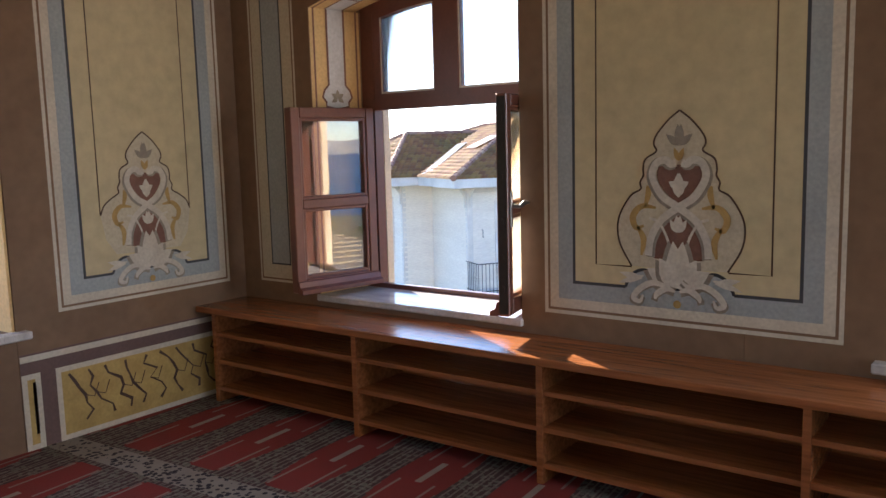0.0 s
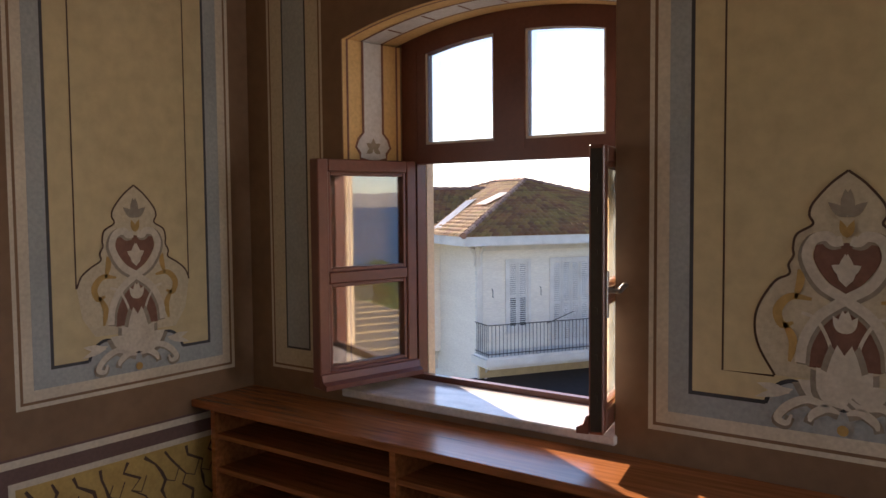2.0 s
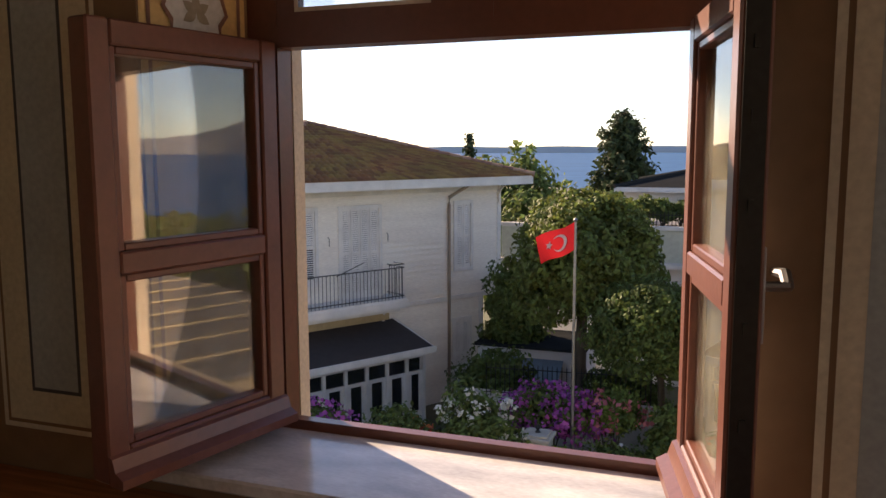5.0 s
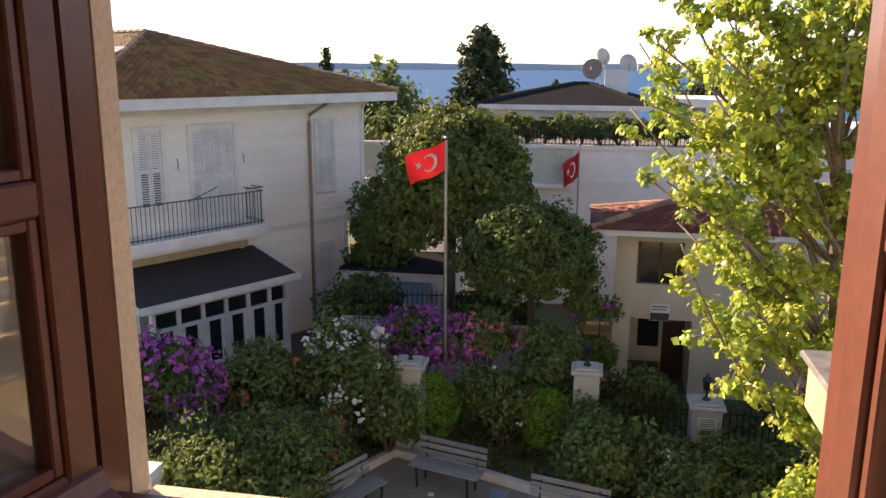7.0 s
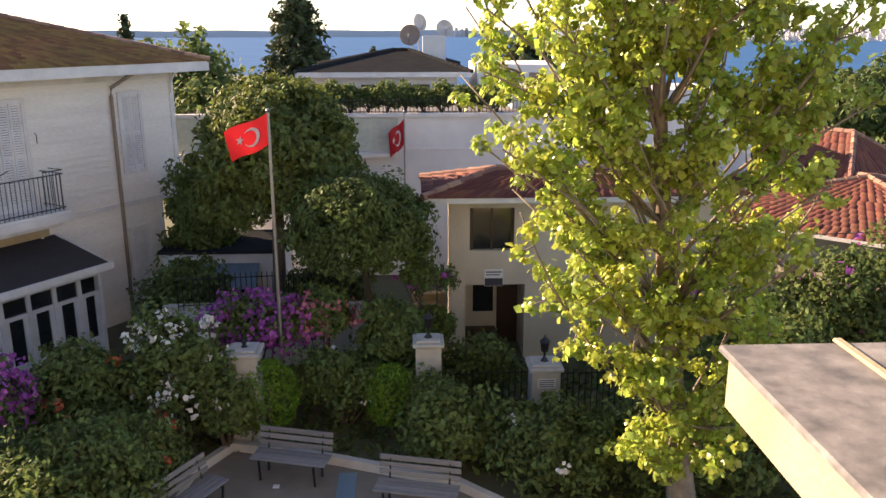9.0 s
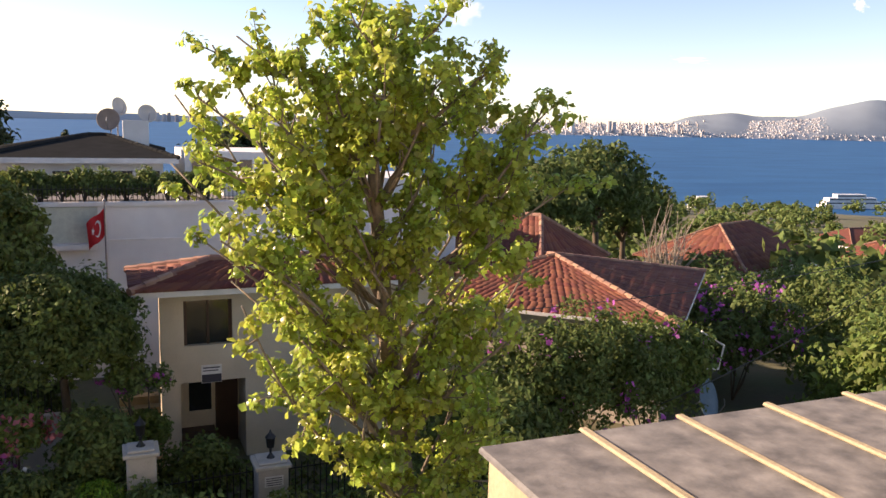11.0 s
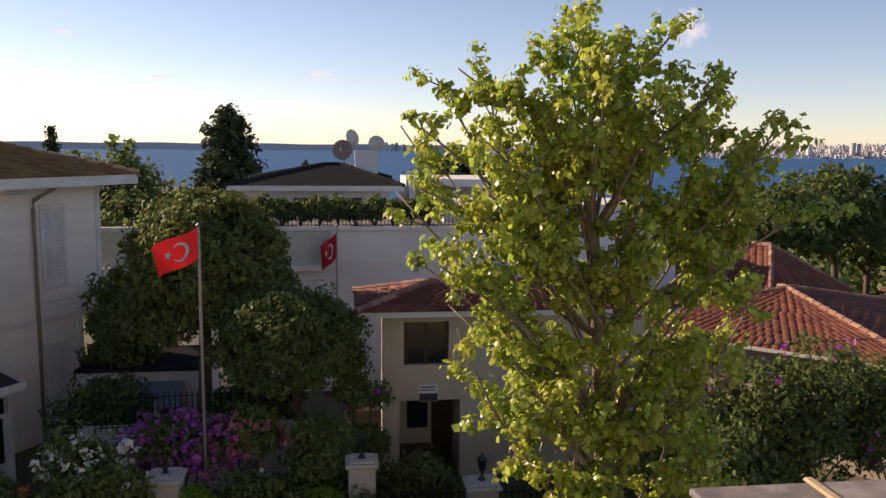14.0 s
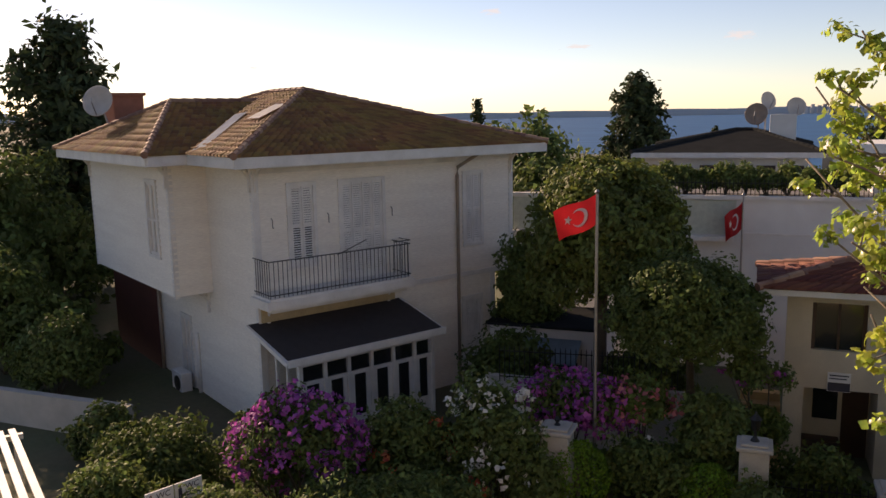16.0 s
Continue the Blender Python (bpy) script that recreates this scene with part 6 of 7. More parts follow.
for i in range(7000):
    az = rr.uniform(12, 80)
    u = rr.random()
    d = shore_dist(az)
    p = far_point(az, d + 350 * u, 0)
    top = 1.4 + (d + 350) * math.tan(radians(low_h(az)))
    z = SEA_Z + (top - SEA_Z) * (u ** 0.8)
    tall = rr.random() < 0.10 and az < 40
    block(p[0], p[1], z - 4, rr.uniform(1.2, 3.6), rr.uniform(1.5, 4), rr.uniform(5, 8.5) + (rr.uniform(3, 16) if tall else 0))
for az, h in ((30.3, 46), (33.7, 24), (34.0, 22), (31.2, 18), (38.2, 20), (36.1, 14)):
    p = far_point(az, shore_dist(az) + 60, 0)
    block(p[0], p[1], SEA_Z, 7, 7, h + 30)
for az in (2.8, 3.2, 3.6, 3.9, 4.4, 5.3, 5.9, 6.3, 0.5, 7.5, 8.1):
    p = far_point(az, 4600, 0)
    block(p[0], p[1], SEA_Z, 9, 9, rr.uniform(36, 52))
tagged(raw("far_city", cv, cf, M_FARCITY), "city blocks along the far shore, paled for haze", "city", "", "stuff")
V, F = [], []
for i in range(61):
    az = -28 + i
    for k, e in enumerate((-0.5, 0.06 + 0.03 * math.sin(i * 0.9))):
        V.append(far_point(az, 4850, e))
    if i:
        F.append((2 * i - 2, 2 * i, 2 * i + 1, 2 * i - 1))
# Coast is coloured near-white in place of haze.
tagged(raw("backdrop_far_coast", V, F, mat("haze_paled_far_coast", (0.50, 0.53, 0.56), 1.0)), "far coast on the horizon, paled for haze", "coast", "", "structure")
V, F = [], []
for i in range(70):
    az = -100 + i
    for k, e in enumerate((-2.0, 0.3 + 0.5 * math.exp(-((az + 36) / 4.5) ** 2) + 0.45 * math.exp(-((az + 51) / 4) ** 2) + 0.1 * math.sin(i * 0.7))):
        V.append(far_point(az, 2500, e))
    if i:
        F.append((2 * i - 2, 2 * i, 2 * i + 1, 2 * i - 1))
tagged(raw("backdrop_west_hill", V, F, M_FARLAND), "wooded island hill, haze put into its colour", "hill", "", "structure")


# ---- clouds ----
def cloud(az, el, w, h, seed):
    """A thin glowing sheet far out in the sky, standing for lit vapour."""
    k = 4300 / 1440
    c, a = Vector(far_point(az, 4300, el)), radians(az)
    r, u = Vector((math.cos(a), -math.sin(a), 0)) * w * k * 0.75, Vector((0, 0, 1)) * h * k * 0.95
    bm = bmesh.new()
    uv = bm.loops.layers.uv.new("UVMap")
    q = ((-1, -1), (1, -1), (1, 1), (-1, 1))
    f = bm.faces.new([bm.verts.new(c + r * x + u * y) for x, y in q])
    for lp, xy in zip(f.loops, q):
        lp[uv].uv = xy
    tagged(part("backdrop_cloud", bm, M_CLOUD), "small soft white evening cloud over the sea, a glowing sheet", "cloud", "clouds", "structure").visible_shadow = False


for i, (az, el, w, h) in enumerate(((23.3, 7.8, 62, 38), (43.8, 10.2, 48, 24), (51.4, 7.2, 48, 24), (51.7, 5.7, 56, 26), (36.6, 3.2, 64, 16), (45.2, 3.2, 30, 16), (48.5, 7.7, 18, 14), (41.4, 10.6, 20, 10), (38.7, 4.5, 44, 8), (-17.4, 6.8, 30, 8), (-11.7, 4.35, 44, 5), (-33.6, 3.3, 30, 4), (-1.3, 4.7, 40, 11))):
    cloud(az, el, w, h, 30 + i)


# ---- trees and shrubs ----
def limb(bm, p0, p1, r0, r1, bend, rng, n=5):
    a, b = np.array(p0, float), np.array(p1, float)
    side = rng.normal(0, 1, 3) * bend * np.linalg.norm(b - a)
    pts = [tuple(a + (b - a) * t + side * math.sin(math.pi * t)) for t in [i / n for i in range(n + 1)]]
    tube(bm, pts, [r0 + (r1 - r0) * i / n for i in range(n + 1)], 7)
    return pts


def branching_tree(name, label, base, fork, lobes, sprays, tufts, leaf_mat, leaf_size, bark, trunk_r, seed):
    """A tapered trunk with rising limbs, one to each lobe of the crown; sprays leave the limbs and end in tufts of leaves, with gaps between."""
    rng = np.random.default_rng(seed)
    t = thing(name, label, "tree", base)
    bm = bmesh.new()
    trunk = limb(bm, base, fork, trunk_r, trunk_r * 0.30, 0.035, rng, 12)
    C, W = [], []
    for lx, lz, rx, rz in lobes:
        for depth in (-1, 1):
            end = np.array([lx, base[1] + depth * rng.uniform(0.15, 1.0), lz]) + rng.normal(0, 0.12, 3)
            h = np.clip((end[2] - rng.uniform(0.6, 1.4) - 0.45 * abs(end[0] - base[0]) - base[2]) / (fork[2] - base[2]), 0.25, 1.0)
            start = np.array(trunk[int(h * 12)])
            pts = [np.array(p) for p in limb(bm, start, end, trunk_r * rng.uniform(0.08, 0.19), 0.014, 0.07, rng, 8)]
            out = (end - start) / np.linalg.norm(end - start)
            for j in range(sprays):
                u = rng.uniform(0.35, 1.0)
                k = min(7, int(u * 8))
                s = pts[k] + (pts[k + 1] - pts[k]) * (u * 8 - k)
                dd = out * 0.5 + np.array([0, 0, 0.35]) + rng.normal(0, 0.55, 3)
                dd /= np.linalg.norm(dd)
                ln = rng.uniform(0.25, 0.85)
                e = s + dd * ln * np.array([rx, 0.55, rz]) / 0.55
                mid = (s + e) / 2 + rng.normal(0, 0.04, 3)
                tube(bm, [tuple(s), tuple(mid), tuple(e)], [0.015, 0.010, 0.005], 4)
                for i in range(tufts):
                    c = mid + (e - mid) * (i + rng.uniform(0.2, 1.0)) / tufts
                    m = rng.integers(6, 15)
                    o = rng.normal(0, 1, (m, 3))
                    o /= np.linalg.norm(o, axis=1, keepdims=True)
                    C.append(c + o * rng.uniform(0.05, 0.19, (m, 1)) * np.array([1.1, 1.1, 0.85]))
                    W.append(o * 0.75 + np.array([-0.15, 0, 0.35]))
    part("trunk", bm, bark, t, smooth=True)
    C, W = np.concatenate(C), np.concatenate(W)
    leaves("crown", C, W, leaf_size, leaf_mat, t, spread=0.35, wide=0.95, droop=0.2)
    return t


branching_tree("plane_tree", "tall plane tree with mottled trunk and sunlit yellow-green leaves", (4.9, 12.0, -6.95), (3.85, 12.0, 1.7),
               ((1.35, 1.75, 0.45, 0.45), (1.75, 2.45, 0.45, 0.5), (2.5, 2.35, 0.5, 0.6), (3.35, 2.75, 0.45, 0.65), (4.15, 3.05, 0.5, 0.7), (4.85, 2.75, 0.4, 0.65), (5.6, 2.45, 0.45, 0.6), (6.25, 1.85, 0.5, 0.6), (2.2, 1.6, 0.6, 0.6), (3.2, 1.9, 0.6, 0.6), (4.6, 2.0, 0.6, 0.6), (5.5, 1.5, 0.6, 0.6), (6.3, 1.1, 0.4, 0.5),
                (1.2, 0.75, 0.45, 0.45), (1.9, 0.8, 0.55, 0.45), (2.8, 1.0, 0.55, 0.5), (3.8, 1.5, 0.6, 0.6), (4.8, 1.0, 0.6, 0.6), (5.9, 0.8, 0.6, 0.55), (6.75, 0.4, 0.5, 0.5),
                (1.4, -0.4, 0.45, 0.45), (2.3, -0.4, 0.6, 0.5), (3.4, -0.2, 0.6, 0.55), (4.6, -0.4, 0.6, 0.6), (5.7, -0.4, 0.6, 0.6), (6.7, -0.9, 0.5, 0.6),
                (1.75, -1.3, 0.45, 0.45), (2.6, -1.6, 0.6, 0.55), (3.7, -1.7, 0.7, 0.6), (5.0, -1.8, 0.7, 0.6), (6.2, -1.9, 0.6, 0.6),
                (2.75, -2.7, 0.5, 0.5), (3.7, -3.0, 0.7, 0.6), (4.8, -3.0, 0.7, 0.6), (5.9, -3.1, 0.6, 0.6), (3.9, -4.3, 0.5, 0.5), (4.9, -4.4, 0.7, 0.5), (5.8, -4.4, 0.6, 0.5), (4.1, -5.3, 0.5, 0.4), (5.2, -5.5, 0.6, 0.4)),
               12, 4, M_LEAFP, 0.116, M_BARK, 0.27, 21)


def leafy(name, label, category, centre, radii, clumps, per, csize, leaf, material, base=None, trunk_r=0.0, shell=0.7, group="", flowers=None, fb=0.3, wide=0.55, bark=None):
    """A dense tree or shrub: lumps of leaves over an uneven body, with stems below."""
    g = ground_z(centre[0], centre[1]) - 0.03
    t = thing(name, label, category, base or (centre[0], centre[1], g), 0, group)
    P, W = clump_points(centre, radii, clumps, per, csize, shell, fb)
    if clumps >= 70:
        # leaves within the body, that close the view through it
        P2, W2 = clump_points(centre, [q * 0.66 for q in radii], clumps // 4, per, csize * 1.1, 0.3, fb)
        P, W = np.concatenate([P, P2]), np.concatenate([W, W2])
    leaves("crown", P, W, leaf, material, t, wide=wide)
    b = bmesh.new()
    bb = Vector(base or (centre[0], centre[1], g))
    cc = Vector(centre)
    rng = np.random.default_rng(int(abs(centre[0] * 100 + centre[1] * 37)))
    r = trunk_r or 0.05
    if trunk_r:
        limb(b, bb, cc, r, r * 0.6, 0.03, rng, 6)
    for i in range(6):
        d = rng.normal(0, 1, 3)
        d[2] = abs(d[2])
        d /= np.linalg.norm(d)
        limb(b, bb.lerp(cc, 0.75) if trunk_r else bb, np.array(cc) + d * np.array(radii) * 0.75, r * 0.5, 0.012, 0.06, rng, 4)
    part("trunk" if trunk_r else "stem", b, bark or M_BARKD, t, smooth=True)
    if flowers:
        fm, count, size, zone = flowers
        Q, V = clump_points(centre, [q * 1.06 for q in radii], max(4, count // 9), 9, csize * zone, 0.9, fb)
        leaves("blossom", Q, V, size, fm, t, wide=0.9, spread=0.9)["kind"] = "stuff"
    return t


M_CHEST = mat("chestnut_leaf", (0.115, 0.150, 0.040), 0.6, spec=0.25, col2=(0.165, 0.195, 0.045), scale=0.8, island=0.4, trans=0.35)
# round trees behind the garden
leafy("chestnut_tree", "large dark green chestnut tree with a dense round crown", "tree", (-3.25, 21.3, -2.2), (2.05, 2.0, 2.3), 420, 100, 0.42, 0.18, M_CHEST, (-3.3, 21.3, -6.98), 0.22, 0.82)
leafy("round_tree", "dark green dense round-crowned tree", "tree", (-0.95, 18.6, -3.25), (1.62, 1.5, 1.30), 420, 75, 0.30, 0.12, M_LEAFD, (-0.8, 18.7, -6.98), 0.12, 0.84)
leafy("leafy_tree", "tall yellow-green tree behind the house", "tree", (-9.3, 34, -2.2), (4.2, 3, 3.4), 150, 70, 0.9, 0.36, M_LEAFM, None, 0.3, 0.7)
leafy("leafy_tree", "green tree between the house and the villa", "tree", (-6.8, 30, -3.6), (2.6, 2.2, 3.2), 120, 70, 0.7, 0.30, M_LEAFM, None, 0.25, 0.7)
leafy("leafy_tree", "ivy-clad dark tree beside the house", "tree", (-6.1, 23.9, -4.6), (1.0, 0.9, 2.3), 110, 70, 0.42, 0.19, M_LEAFM, None, 0.1, 0.7)


def conifer(x, y, top, w, zb, label, n=26, flat_top=False, mat_=None, dens=260, size=0.34):
    """A conifer of drooping whorls round a straight trunk."""
    t = thing("conifer", label, "tree", (x, y, ground_z(x, y)), 0, "conifers")
    b = bmesh.new()
    tube(b, [(x, y, ground_z(x, y)), (x, y, top - 0.3)], [0.3, 0.05], 7)
    rng = np.random.default_rng(int(abs(x * 10 + y)))
    C, W = [], []
    for i in range(n):
        u = i / (n - 1)
        z = zb + (top - zb) * u
        rad = w * ((1 - u) ** 0.75 * 0.95 + 0.06) if not flat_top else w * math.sqrt(max(0.05, 1 - (u * 1.05 - 0.25) ** 2 * 1.6))
        for k in range(7):
            a = rng.uniform(0, 2 * math.pi)
            L = rad * rng.uniform(0.6, 1.15)
            d = np.array([math.cos(a), math.sin(a), rng.uniform(-0.2, 0.25)])
            tube(b, [(x, y, z), tuple(np.array([x, y, z]) + d * L)], [0.05, 0.015], 4)
            m = max(8, int(dens * L / w / 7))
            s = rng.uniform(0.25, 1.0, (m, 1))
            C.append(np.array([x, y, z]) + d * L * s + rng.normal(0, 0.16 * w / 2.2, (m, 3)))
            W.append(np.tile(d * 0.6 + np.array([0, 0, 0.7]), (m, 1)))
    part("trunk", b, M_BARKD, t)
    leaves("crown", np.concatenate(C), np.concatenate(W), size, mat_ or M_NEEDLE, t, spread=0.8, wide=0.45)
    return t


conifer(-7.9, 61, 3.9, 2.6, -4.0, "tall dark conifer above the roofs", flat_top=True, dens=420, size=0.5)
conifer(-19.7, 60, 2.3, 1.6, -3.0, "slim dark fir top behind the house", n=16, size=0.4)
conifer(-30, 30, 5.9, 3.6, -6.0, "tall dark cypress-like conifer beyond the house", n=30, flat_top=True, dens=620, size=0.5)
conifer(-2.0, 52, 0.2, 1.0, -3.0, "small fir top beyond the villa", n=10, size=0.3)
conifer(7.4, 50, 0.5, 3.6, -1.6, "flat-topped dark umbrella pine", n=7, flat_top=True, dens=800, size=0.4)
for x, y, z, rx, rz in ((26, 40, -2.2, 4.0, 2.6), (21.5, 38, -2.6, 3.0, 2.2), (31, 44, -4.2, 3.0, 2.4)):
    leafy("pine_tree", "dense dark pine on the slope", "tree", (x, y, z), (rx, 3, rz), 90, 60, 0.9, 0.36, M_LEAFD, None, 0.25, 0.7, "pines on the slope")
for x, y, z, rx, rz, mm in ((21, 15.2, -6.4, 3.0, 2.6, M_LEAFL), (24, 18, -6.8, 3.2, 2.6, M_LEAFL), (27, 21, -7.0, 3.5, 2.8, M_LEAFM), (30, 26, -7.2, 3.5, 2.6, M_LEAFM), (22.5, 25.5, -6.6, 2.6, 2.4, M_LEAFM), (34, 30, -8, 3.5, 2.6, M_LEAFL), (27, 32, -7.0, 3, 2.4, M_LEAFD), (38, 36, -9, 3.8, 2.6, M_LEAFM), (17.0, 13.0, -7.8, 2.6, 1.6, M_LEAFM), (30, 20.5, -9, 4, 2.6, M_LEAFM)):
    leafy("slope_tree", "leafy green tree on the slope below the window", "tree", (x, y, z), (rx, rx * 0.9, rz), 95, 60, 0.75, 0.27, mm, None, 0.18, 0.72, "trees on the slope")
leafy("bougainvillea", "dark bougainvillea with shaded purple bracts over a wall", "shrub", (20.2, 21.5, -5.6), (2.3, 1.6, 1.7), 90, 60, 0.5, 0.2, M_LEAFD, None, 0, 0.75, "", (M_BOUG, 520, 0.16, 0.9))
leafy("flowering_vine", "green vine with magenta bracts covering the house wall", "vine", (10.4, 16.6, -5.0), (3.9, 1.1, 1.9), 300, 75, 0.45, 0.14, M_LEAFM, None, 0, 0.7, "", (M_BOUG, 420, 0.14, 0.7))
leafy("flowering_vine", "green vine hanging over the tiled roof", "vine", (13.2, 17.0, -4.7), (1.8, 0.9, 1.1), 120, 70, 0.40, 0.16, M_LEAFL, None, 0, 0.7)
# bare shrub
bs = thing("bare_shrub", "dry leafless pale shrub beside the tiled roof", "shrub", (21.5, 27.3, -9))
b = bmesh.new()
rg = np.random.default_rng(4)
for i in range(60):
    e = (21.5 + rg.normal(0, 0.8), 27.3 + rg.normal(0, 0.5), -2.9 + rg.normal(0, 0.7))
    limb(b, (21.5 + rg.normal(0, 0.2), 27.3, -5.4), e, 0.035, 0.01, 0.12, rg, 4)
tube(b, [(21.5, 27.3, -9), (21.5, 27.3, -5.2)], [0.15, 0.1], 6)
part("twig_mass", b, mat("dry_grey_twig", (0.33, 0.27, 0.21), 0.9), bs)

# far slope woods, one sheet of crowns
C, W = [], []
for i in range(420):
    a = radians(RNG.uniform(-10, 68))
    d = RNG.uniform(48, 330)
    x, y = d * math.sin(a), d * math.cos(a)
    if a < radians(22) and d < 90:
        continue
    s = RNG.uniform(1.8, 3.4)
    P, Q = clump_points((x, y, ground_z(x, y) + s * 0.9), (s * 1.15, s * 1.15, s), 14, 16, s * 0.45, 0.6, 0.3)
    C.append(P), W.append(Q)
far_woods = leaves("far_woods", np.concatenate(C), np.concatenate(W), 0.95, M_LEAFM, None, wide=0.8)
tagged(far_woods, "green tree crowns on the slope towards the shore", "woods", "", "stuff")
C, W = [], []
for x, y, s in [(-24 - 2.2 * i, 20 + 2.0 * (i % 4), 2.2 + 0.3 * (i % 3)) for i in range(9)] + [(-17, 27, 2.4), (-21, 31, 2.6), (-26, 26, 2.6), (-35, 34, 4), (-20, 19, 1.4), (-44, 40, 6), (-52, 36, 6)]:
    P, Q = clump_points((x, y, ground_z(x, y) + s * 0.8), (s * 1.2, s * 1.1, s), 40, 40, s * 0.4, 0.65, 0.3)
    C.append(P), W.append(Q)
tagged(leaves("far_shrubbery", np.concatenate(C), np.concatenate(W), 0.34, M_LEAFD, None), "dark shaded greenery beyond the house", "woods", "", "stuff")

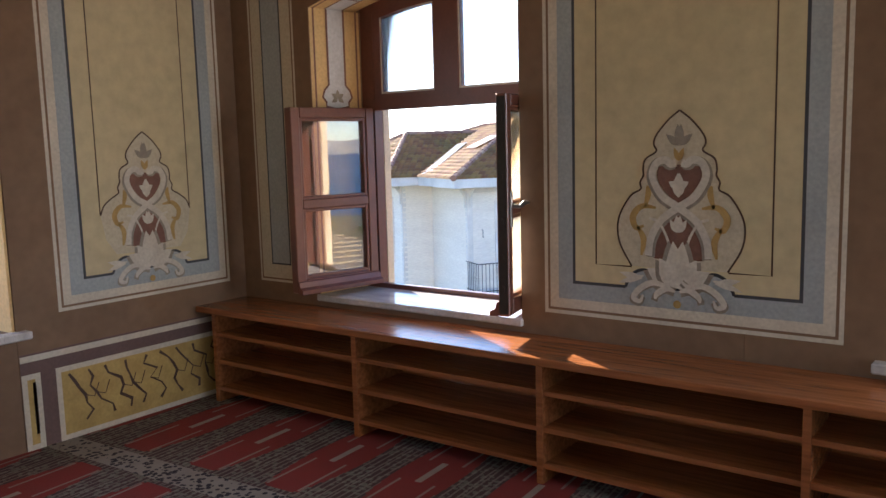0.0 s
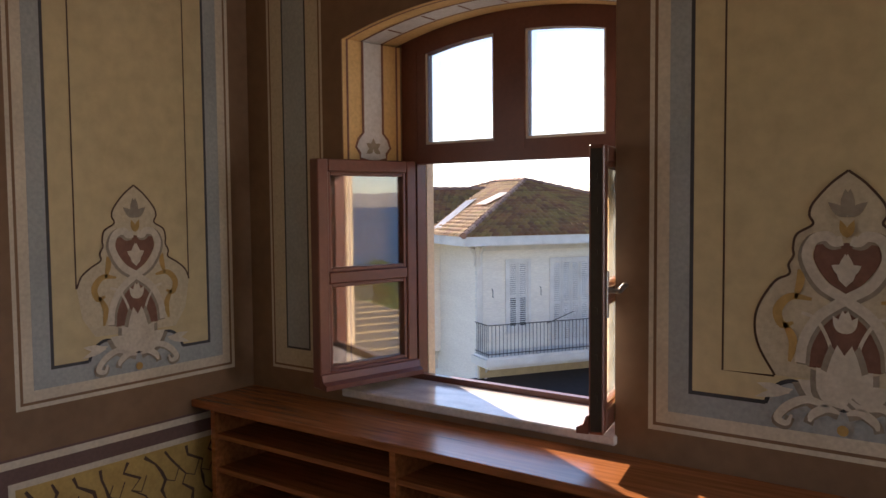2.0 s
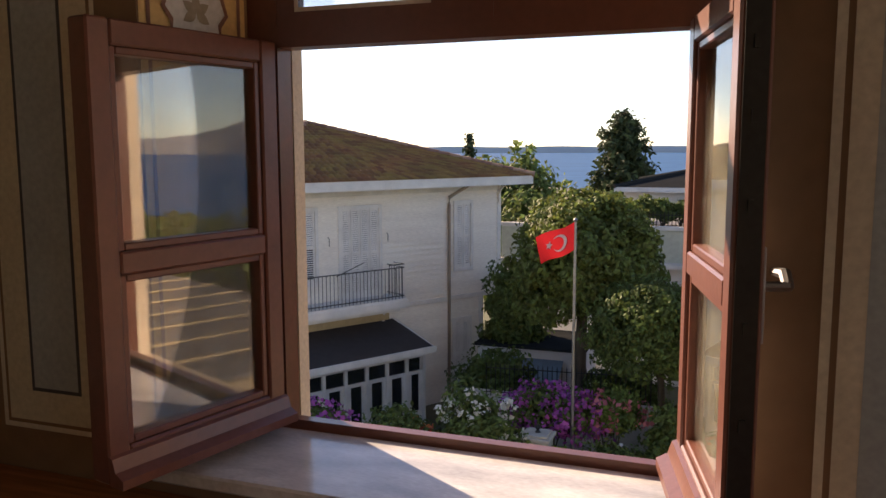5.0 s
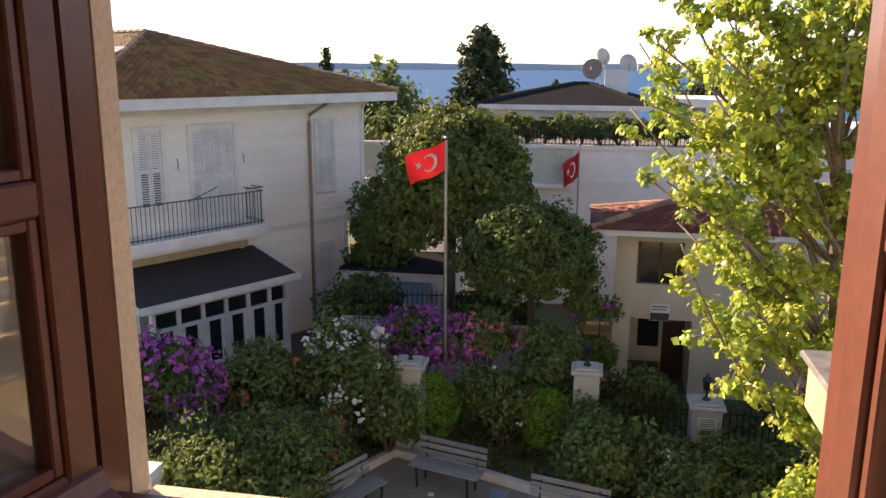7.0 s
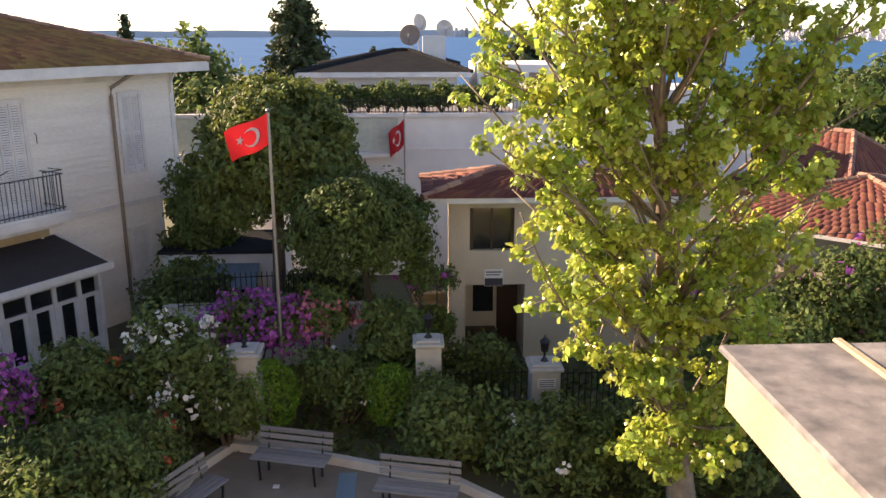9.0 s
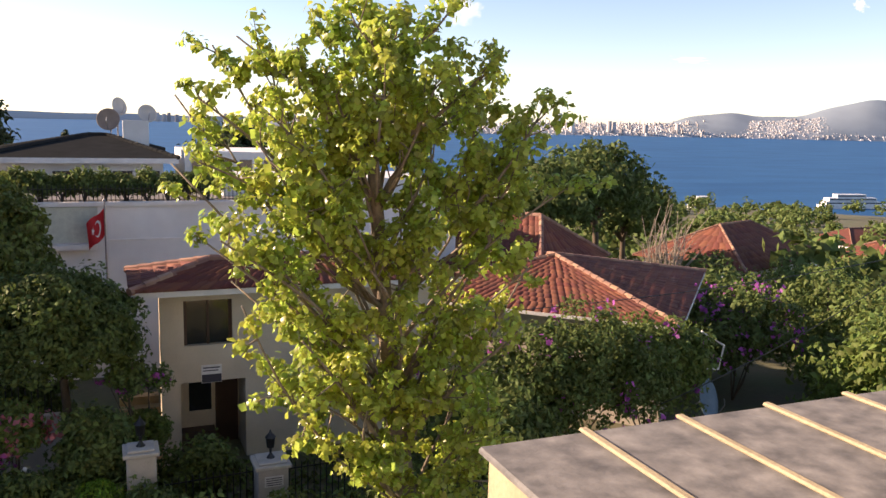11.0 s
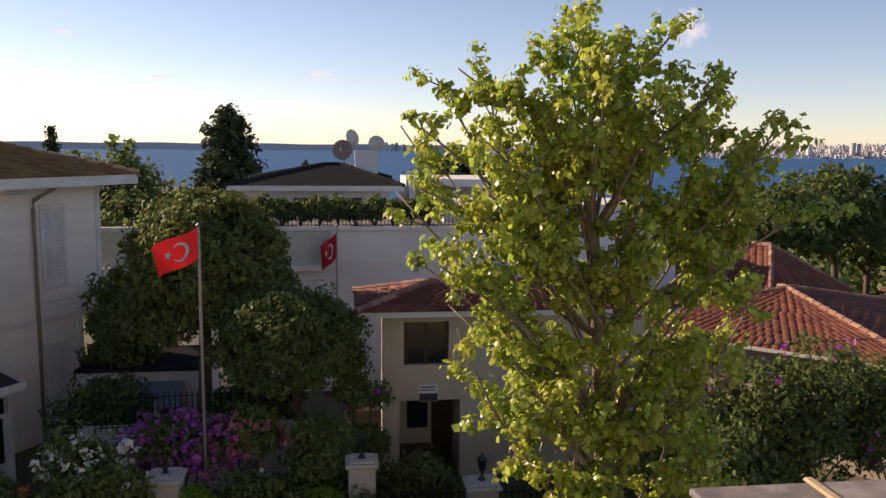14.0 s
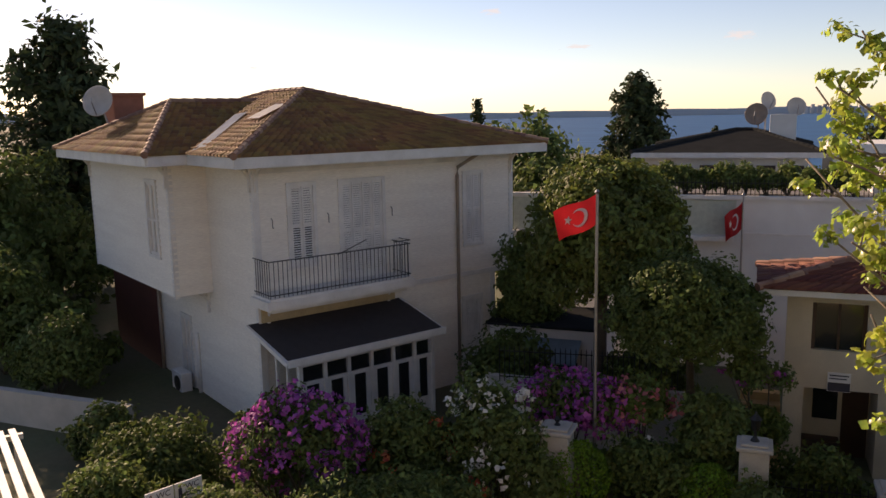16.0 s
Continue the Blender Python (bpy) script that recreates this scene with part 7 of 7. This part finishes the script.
# garden shrubs
for nm, lb, c, r, k, per, cs, lf, mm, fl in (
    ("olive_shrub", "big grey-green bushy shrub below the window", (-5.75, 12.1, -6.1), (1.75, 1.35, 1.2), 190, 75, 0.45, 0.12, M_LEAFM, None),
    ("olive_shrub", "grey-green bushy shrub by the sitting area", (-4.9, 13.4, -6.2), (1.0, 1.0, 1.0), 110, 70, 0.35, 0.11, M_LEAFM, (M_ORANGE, 90, 0.14, 0.4)),
    ("rose_bush", "tall white-flowering shrub in front of the house", (-4.45, 15.0, -5.2), (1.05, 0.8, 1.25), 120, 65, 0.36, 0.13, M_LEAFD, (M_WFLOWER, 520, 0.12, 0.5)),
    ("rose_bush", "dark shrub with orange roses", (-6.2, 14.6, -5.6), (1.2, 0.9, 1.2), 120, 65, 0.36, 0.13, M_LEAFD, (M_ORANGE, 120, 0.15, 0.4)),
    ("bougainvillea", "bougainvillea with bright magenta bracts at the porch", (-8.0, 13.7, -5.1), (1.35, 0.8, 1.0), 90, 60, 0.34, 0.13, M_LEAFD, (M_BOUG, 1300, 0.12, 0.6)),
    ("bougainvillea", "bougainvillea with magenta bracts low by the porch", (-9.1, 14.2, -5.8), (1.1, 0.8, 1.0), 80, 60, 0.34, 0.13, M_LEAFD, (M_BOUG, 420, 0.13, 0.6)),
    ("bougainvillea", "broad magenta bougainvillea under the flagpole", (-3.15, 16.9, -4.98), (1.2, 0.75, 0.72), 80, 55, 0.34, 0.13, M_LEAFD, (M_BOUG, 2200, 0.12, 0.75)),
    ("bougainvillea", "pink flowering shrub beside the flagpole", (-1.85, 17.2, -4.82), (0.85, 0.7, 0.5), 70, 50, 0.3, 0.13, M_LEAFL, (M_PINK, 420, 0.12, 0.6)),
    ("shrub", "tall loose green shrub by the gate pillar", (-0.25, 16.9, -5.5), (0.8, 0.7, 1.1), 110, 60, 0.36, 0.14, M_LEAFM, None),
    ("shrub", "green shrub behind the clipped balls", (-1.2, 16.0, -5.9), (1.1, 0.6, 0.85), 90, 60, 0.32, 0.12, M_LEAFD, (M_WFLOWER, 24, 0.1, 0.4)),
    ("shrub", "dark broad shrub in front of the gate pillar", (-3.9, 16.0, -6.0), (1.2, 0.6, 0.9), 90, 60, 0.34, 0.13, M_LEAFD, None),
    ("shrub", "loose light green shrub near the bench", (1.0, 14.3, -6.2), (0.85, 0.7, 0.85), 120, 55, 0.34, 0.15, M_LEAFM, None),
    ("shrub", "dark shrub by the iron gate", (1.75, 16.9, -6.1), (0.9, 0.5, 0.85), 80, 60, 0.34, 0.13, M_LEAFD, None),
    ("shrub", "dark evergreen shrub by the sitting area", (2.9, 13.6, -6.3), (1.4, 1.2, 0.85), 120, 65, 0.38, 0.13, M_LEAFD, (M_WFLOWER, 20, 0.1, 0.4)),
    ("shrub", "low dark shrub under the plane tree", (5.6, 13.6, -6.2), (1.8, 1.4, 1.0), 130, 65, 0.42, 0.15, M_LEAFD, None),
    ("shrub", "green shrub under the plane tree", (7.6, 15.0, -5.6), (1.8, 1.2, 1.6), 140, 65, 0.42, 0.16, M_LEAFM, None),
    ("shrub", "yellow-green shrub beside the steps", (0.75, 18.2, -5.5), (0.5, 0.45, 0.55), 60, 55, 0.22, 0.12, M_LEAFL, None),
    ("shrub", "shrub with mauve flowers before the gatehouse", (0.55, 18.3, -4.3), (0.7, 0.5, 0.35), 50, 40, 0.22, 0.12, M_LEAFM, (M_BOUG, 120, 0.10, 0.5)),
    ("shrub", "dark low shrub in the side yard", (-12.3, 14.2, -6.4), (1.6, 1.3, 0.9), 110, 60, 0.4, 0.14, M_LEAFD, None),
    ("shrub", "green shrub by the yard canopy", (-11.4, 11.8, -6.3), (1.2, 1.0, 0.9), 90, 60, 0.36, 0.13, M_LEAFM, None),
    ("shrub", "dark shrub below the toilet sign", (-8.6, 11.5, -6.2), (1.2, 0.9, 0.9), 90, 60, 0.36, 0.13, M_LEAFM, None),
    ("shrub", "leafy shrub in front of the gate pillar", (-3.55, 14.9, -6.0), (0.6, 0.4, 0.8), 80, 60, 0.3, 0.12, M_LEAFM, None),
    ("shrub", "green shrub at the foot of the lantern pillar", (0.55, 15.3, -6.2), (0.75, 0.4, 0.8), 80, 60, 0.3, 0.12, M_LEAFM, None),
    ("shrub", "dark shrub in the passage beside the house", (-5.7, 20.8, -5.7), (1.2, 0.8, 1.3), 100, 60, 0.42, 0.17, M_LEAFD, None),
    ("shrub", "dark shrub under the chestnut tree", (-2.0, 20.6, -5.6), (1.2, 0.6, 1.1), 90, 60, 0.42, 0.17, M_LEAFD, None),
    ("shrub", "large dark shrub behind the yard wall", (-18.6, 17.3, -5.5), (1.5, 0.9, 1.4), 110, 60, 0.42, 0.16, M_LEAFD, None),
    ("shrub", "tall dark shrubbery beside the house", (-22.6, 19.0, -4.8), (2.1, 1.6, 2.2), 150, 60, 0.5, 0.19, M_LEAFD, None),
    ("shrub", "tall dark tree-like shrub beyond the yard", (-28.0, 24.0, -3.2), (3.5, 3.0, 3.8), 220, 60, 0.7, 0.26, M_LEAFD, None),
    ("shrub", "dark hedge along the yard", (-14.4, 15.0, -6.4), (1.0, 0.8, 0.8), 70, 60, 0.36, 0.14, M_LEAFD, None),
):
    leafy(nm, lb, "shrub", c, r, k, per, cs, lf, mm, None, 0, 0.55, "", fl)
for x, y, z, r in ((-2.72, 15.35, -5.62, 0.64), (-0.20, 15.55, -5.75, 0.56)):
    t = thing("clipped_ball_shrub", "tight bright green clipped ball shrub", "shrub", (x, y, -6.97), 0, "clipped shrubs")
    q = RNG.normal(0, 1, (3600, 3))
    q /= np.linalg.norm(q, axis=1, keepdims=True)
    rad = r * (1 + 0.05 * np.sin(q[:, :1] * 9) * np.cos(q[:, 2:] * 8)) * RNG.uniform(0.9, 1.04, (3600, 1))
    leaves("crown", np.array([x, y, z]) + q * rad * np.array([1, 1, 1.2]) - np.array([0, 0, 0.25]), q, 0.07, M_BALL, t, spread=0.7)
    part("stem", tube(bmesh.new(), [(x, y, -6.97), (x, y, z)], [0.06, 0.04], 6), M_BARKD, t)
# terrace plants
for i in range(11):
    x = -3.1 + i * 0.64
    leafy("potted_shrub", "dark green terrace shrub behind the parapet", "plant", (x, 28.5 + 0.3 * (i % 2), -0.92), (0.40, 0.36, 0.36 + 0.10 * ((i * 2) % 3)), 34, 40, 0.24, 0.15, M_LEAFM if i % 3 else M_LEAFD, (x, 28.5, -1.41), 0, 0.6, "terrace shrubs")
# grass and low cover
n = 14000
gx, gy = RNG.uniform(-12, 9, n), RNG.uniform(9.5, 19.3, n)
keep = ~((gx > -4.2) & (gx < 2.3) & (gy < 14.9 - 0.2 * (gx + 3.4)))
P = np.stack([gx[keep], gy[keep], np.full(keep.sum(), -6.88)], 1)
tagged(leaves("ground_cover", P, np.tile(np.array([0, 0, 0.6]), (len(P), 1)), 0.22, M_LEAFM, None, wide=0.4, spread=0.9), "low grass and weeds in the garden beds", "grass", "", "stuff")
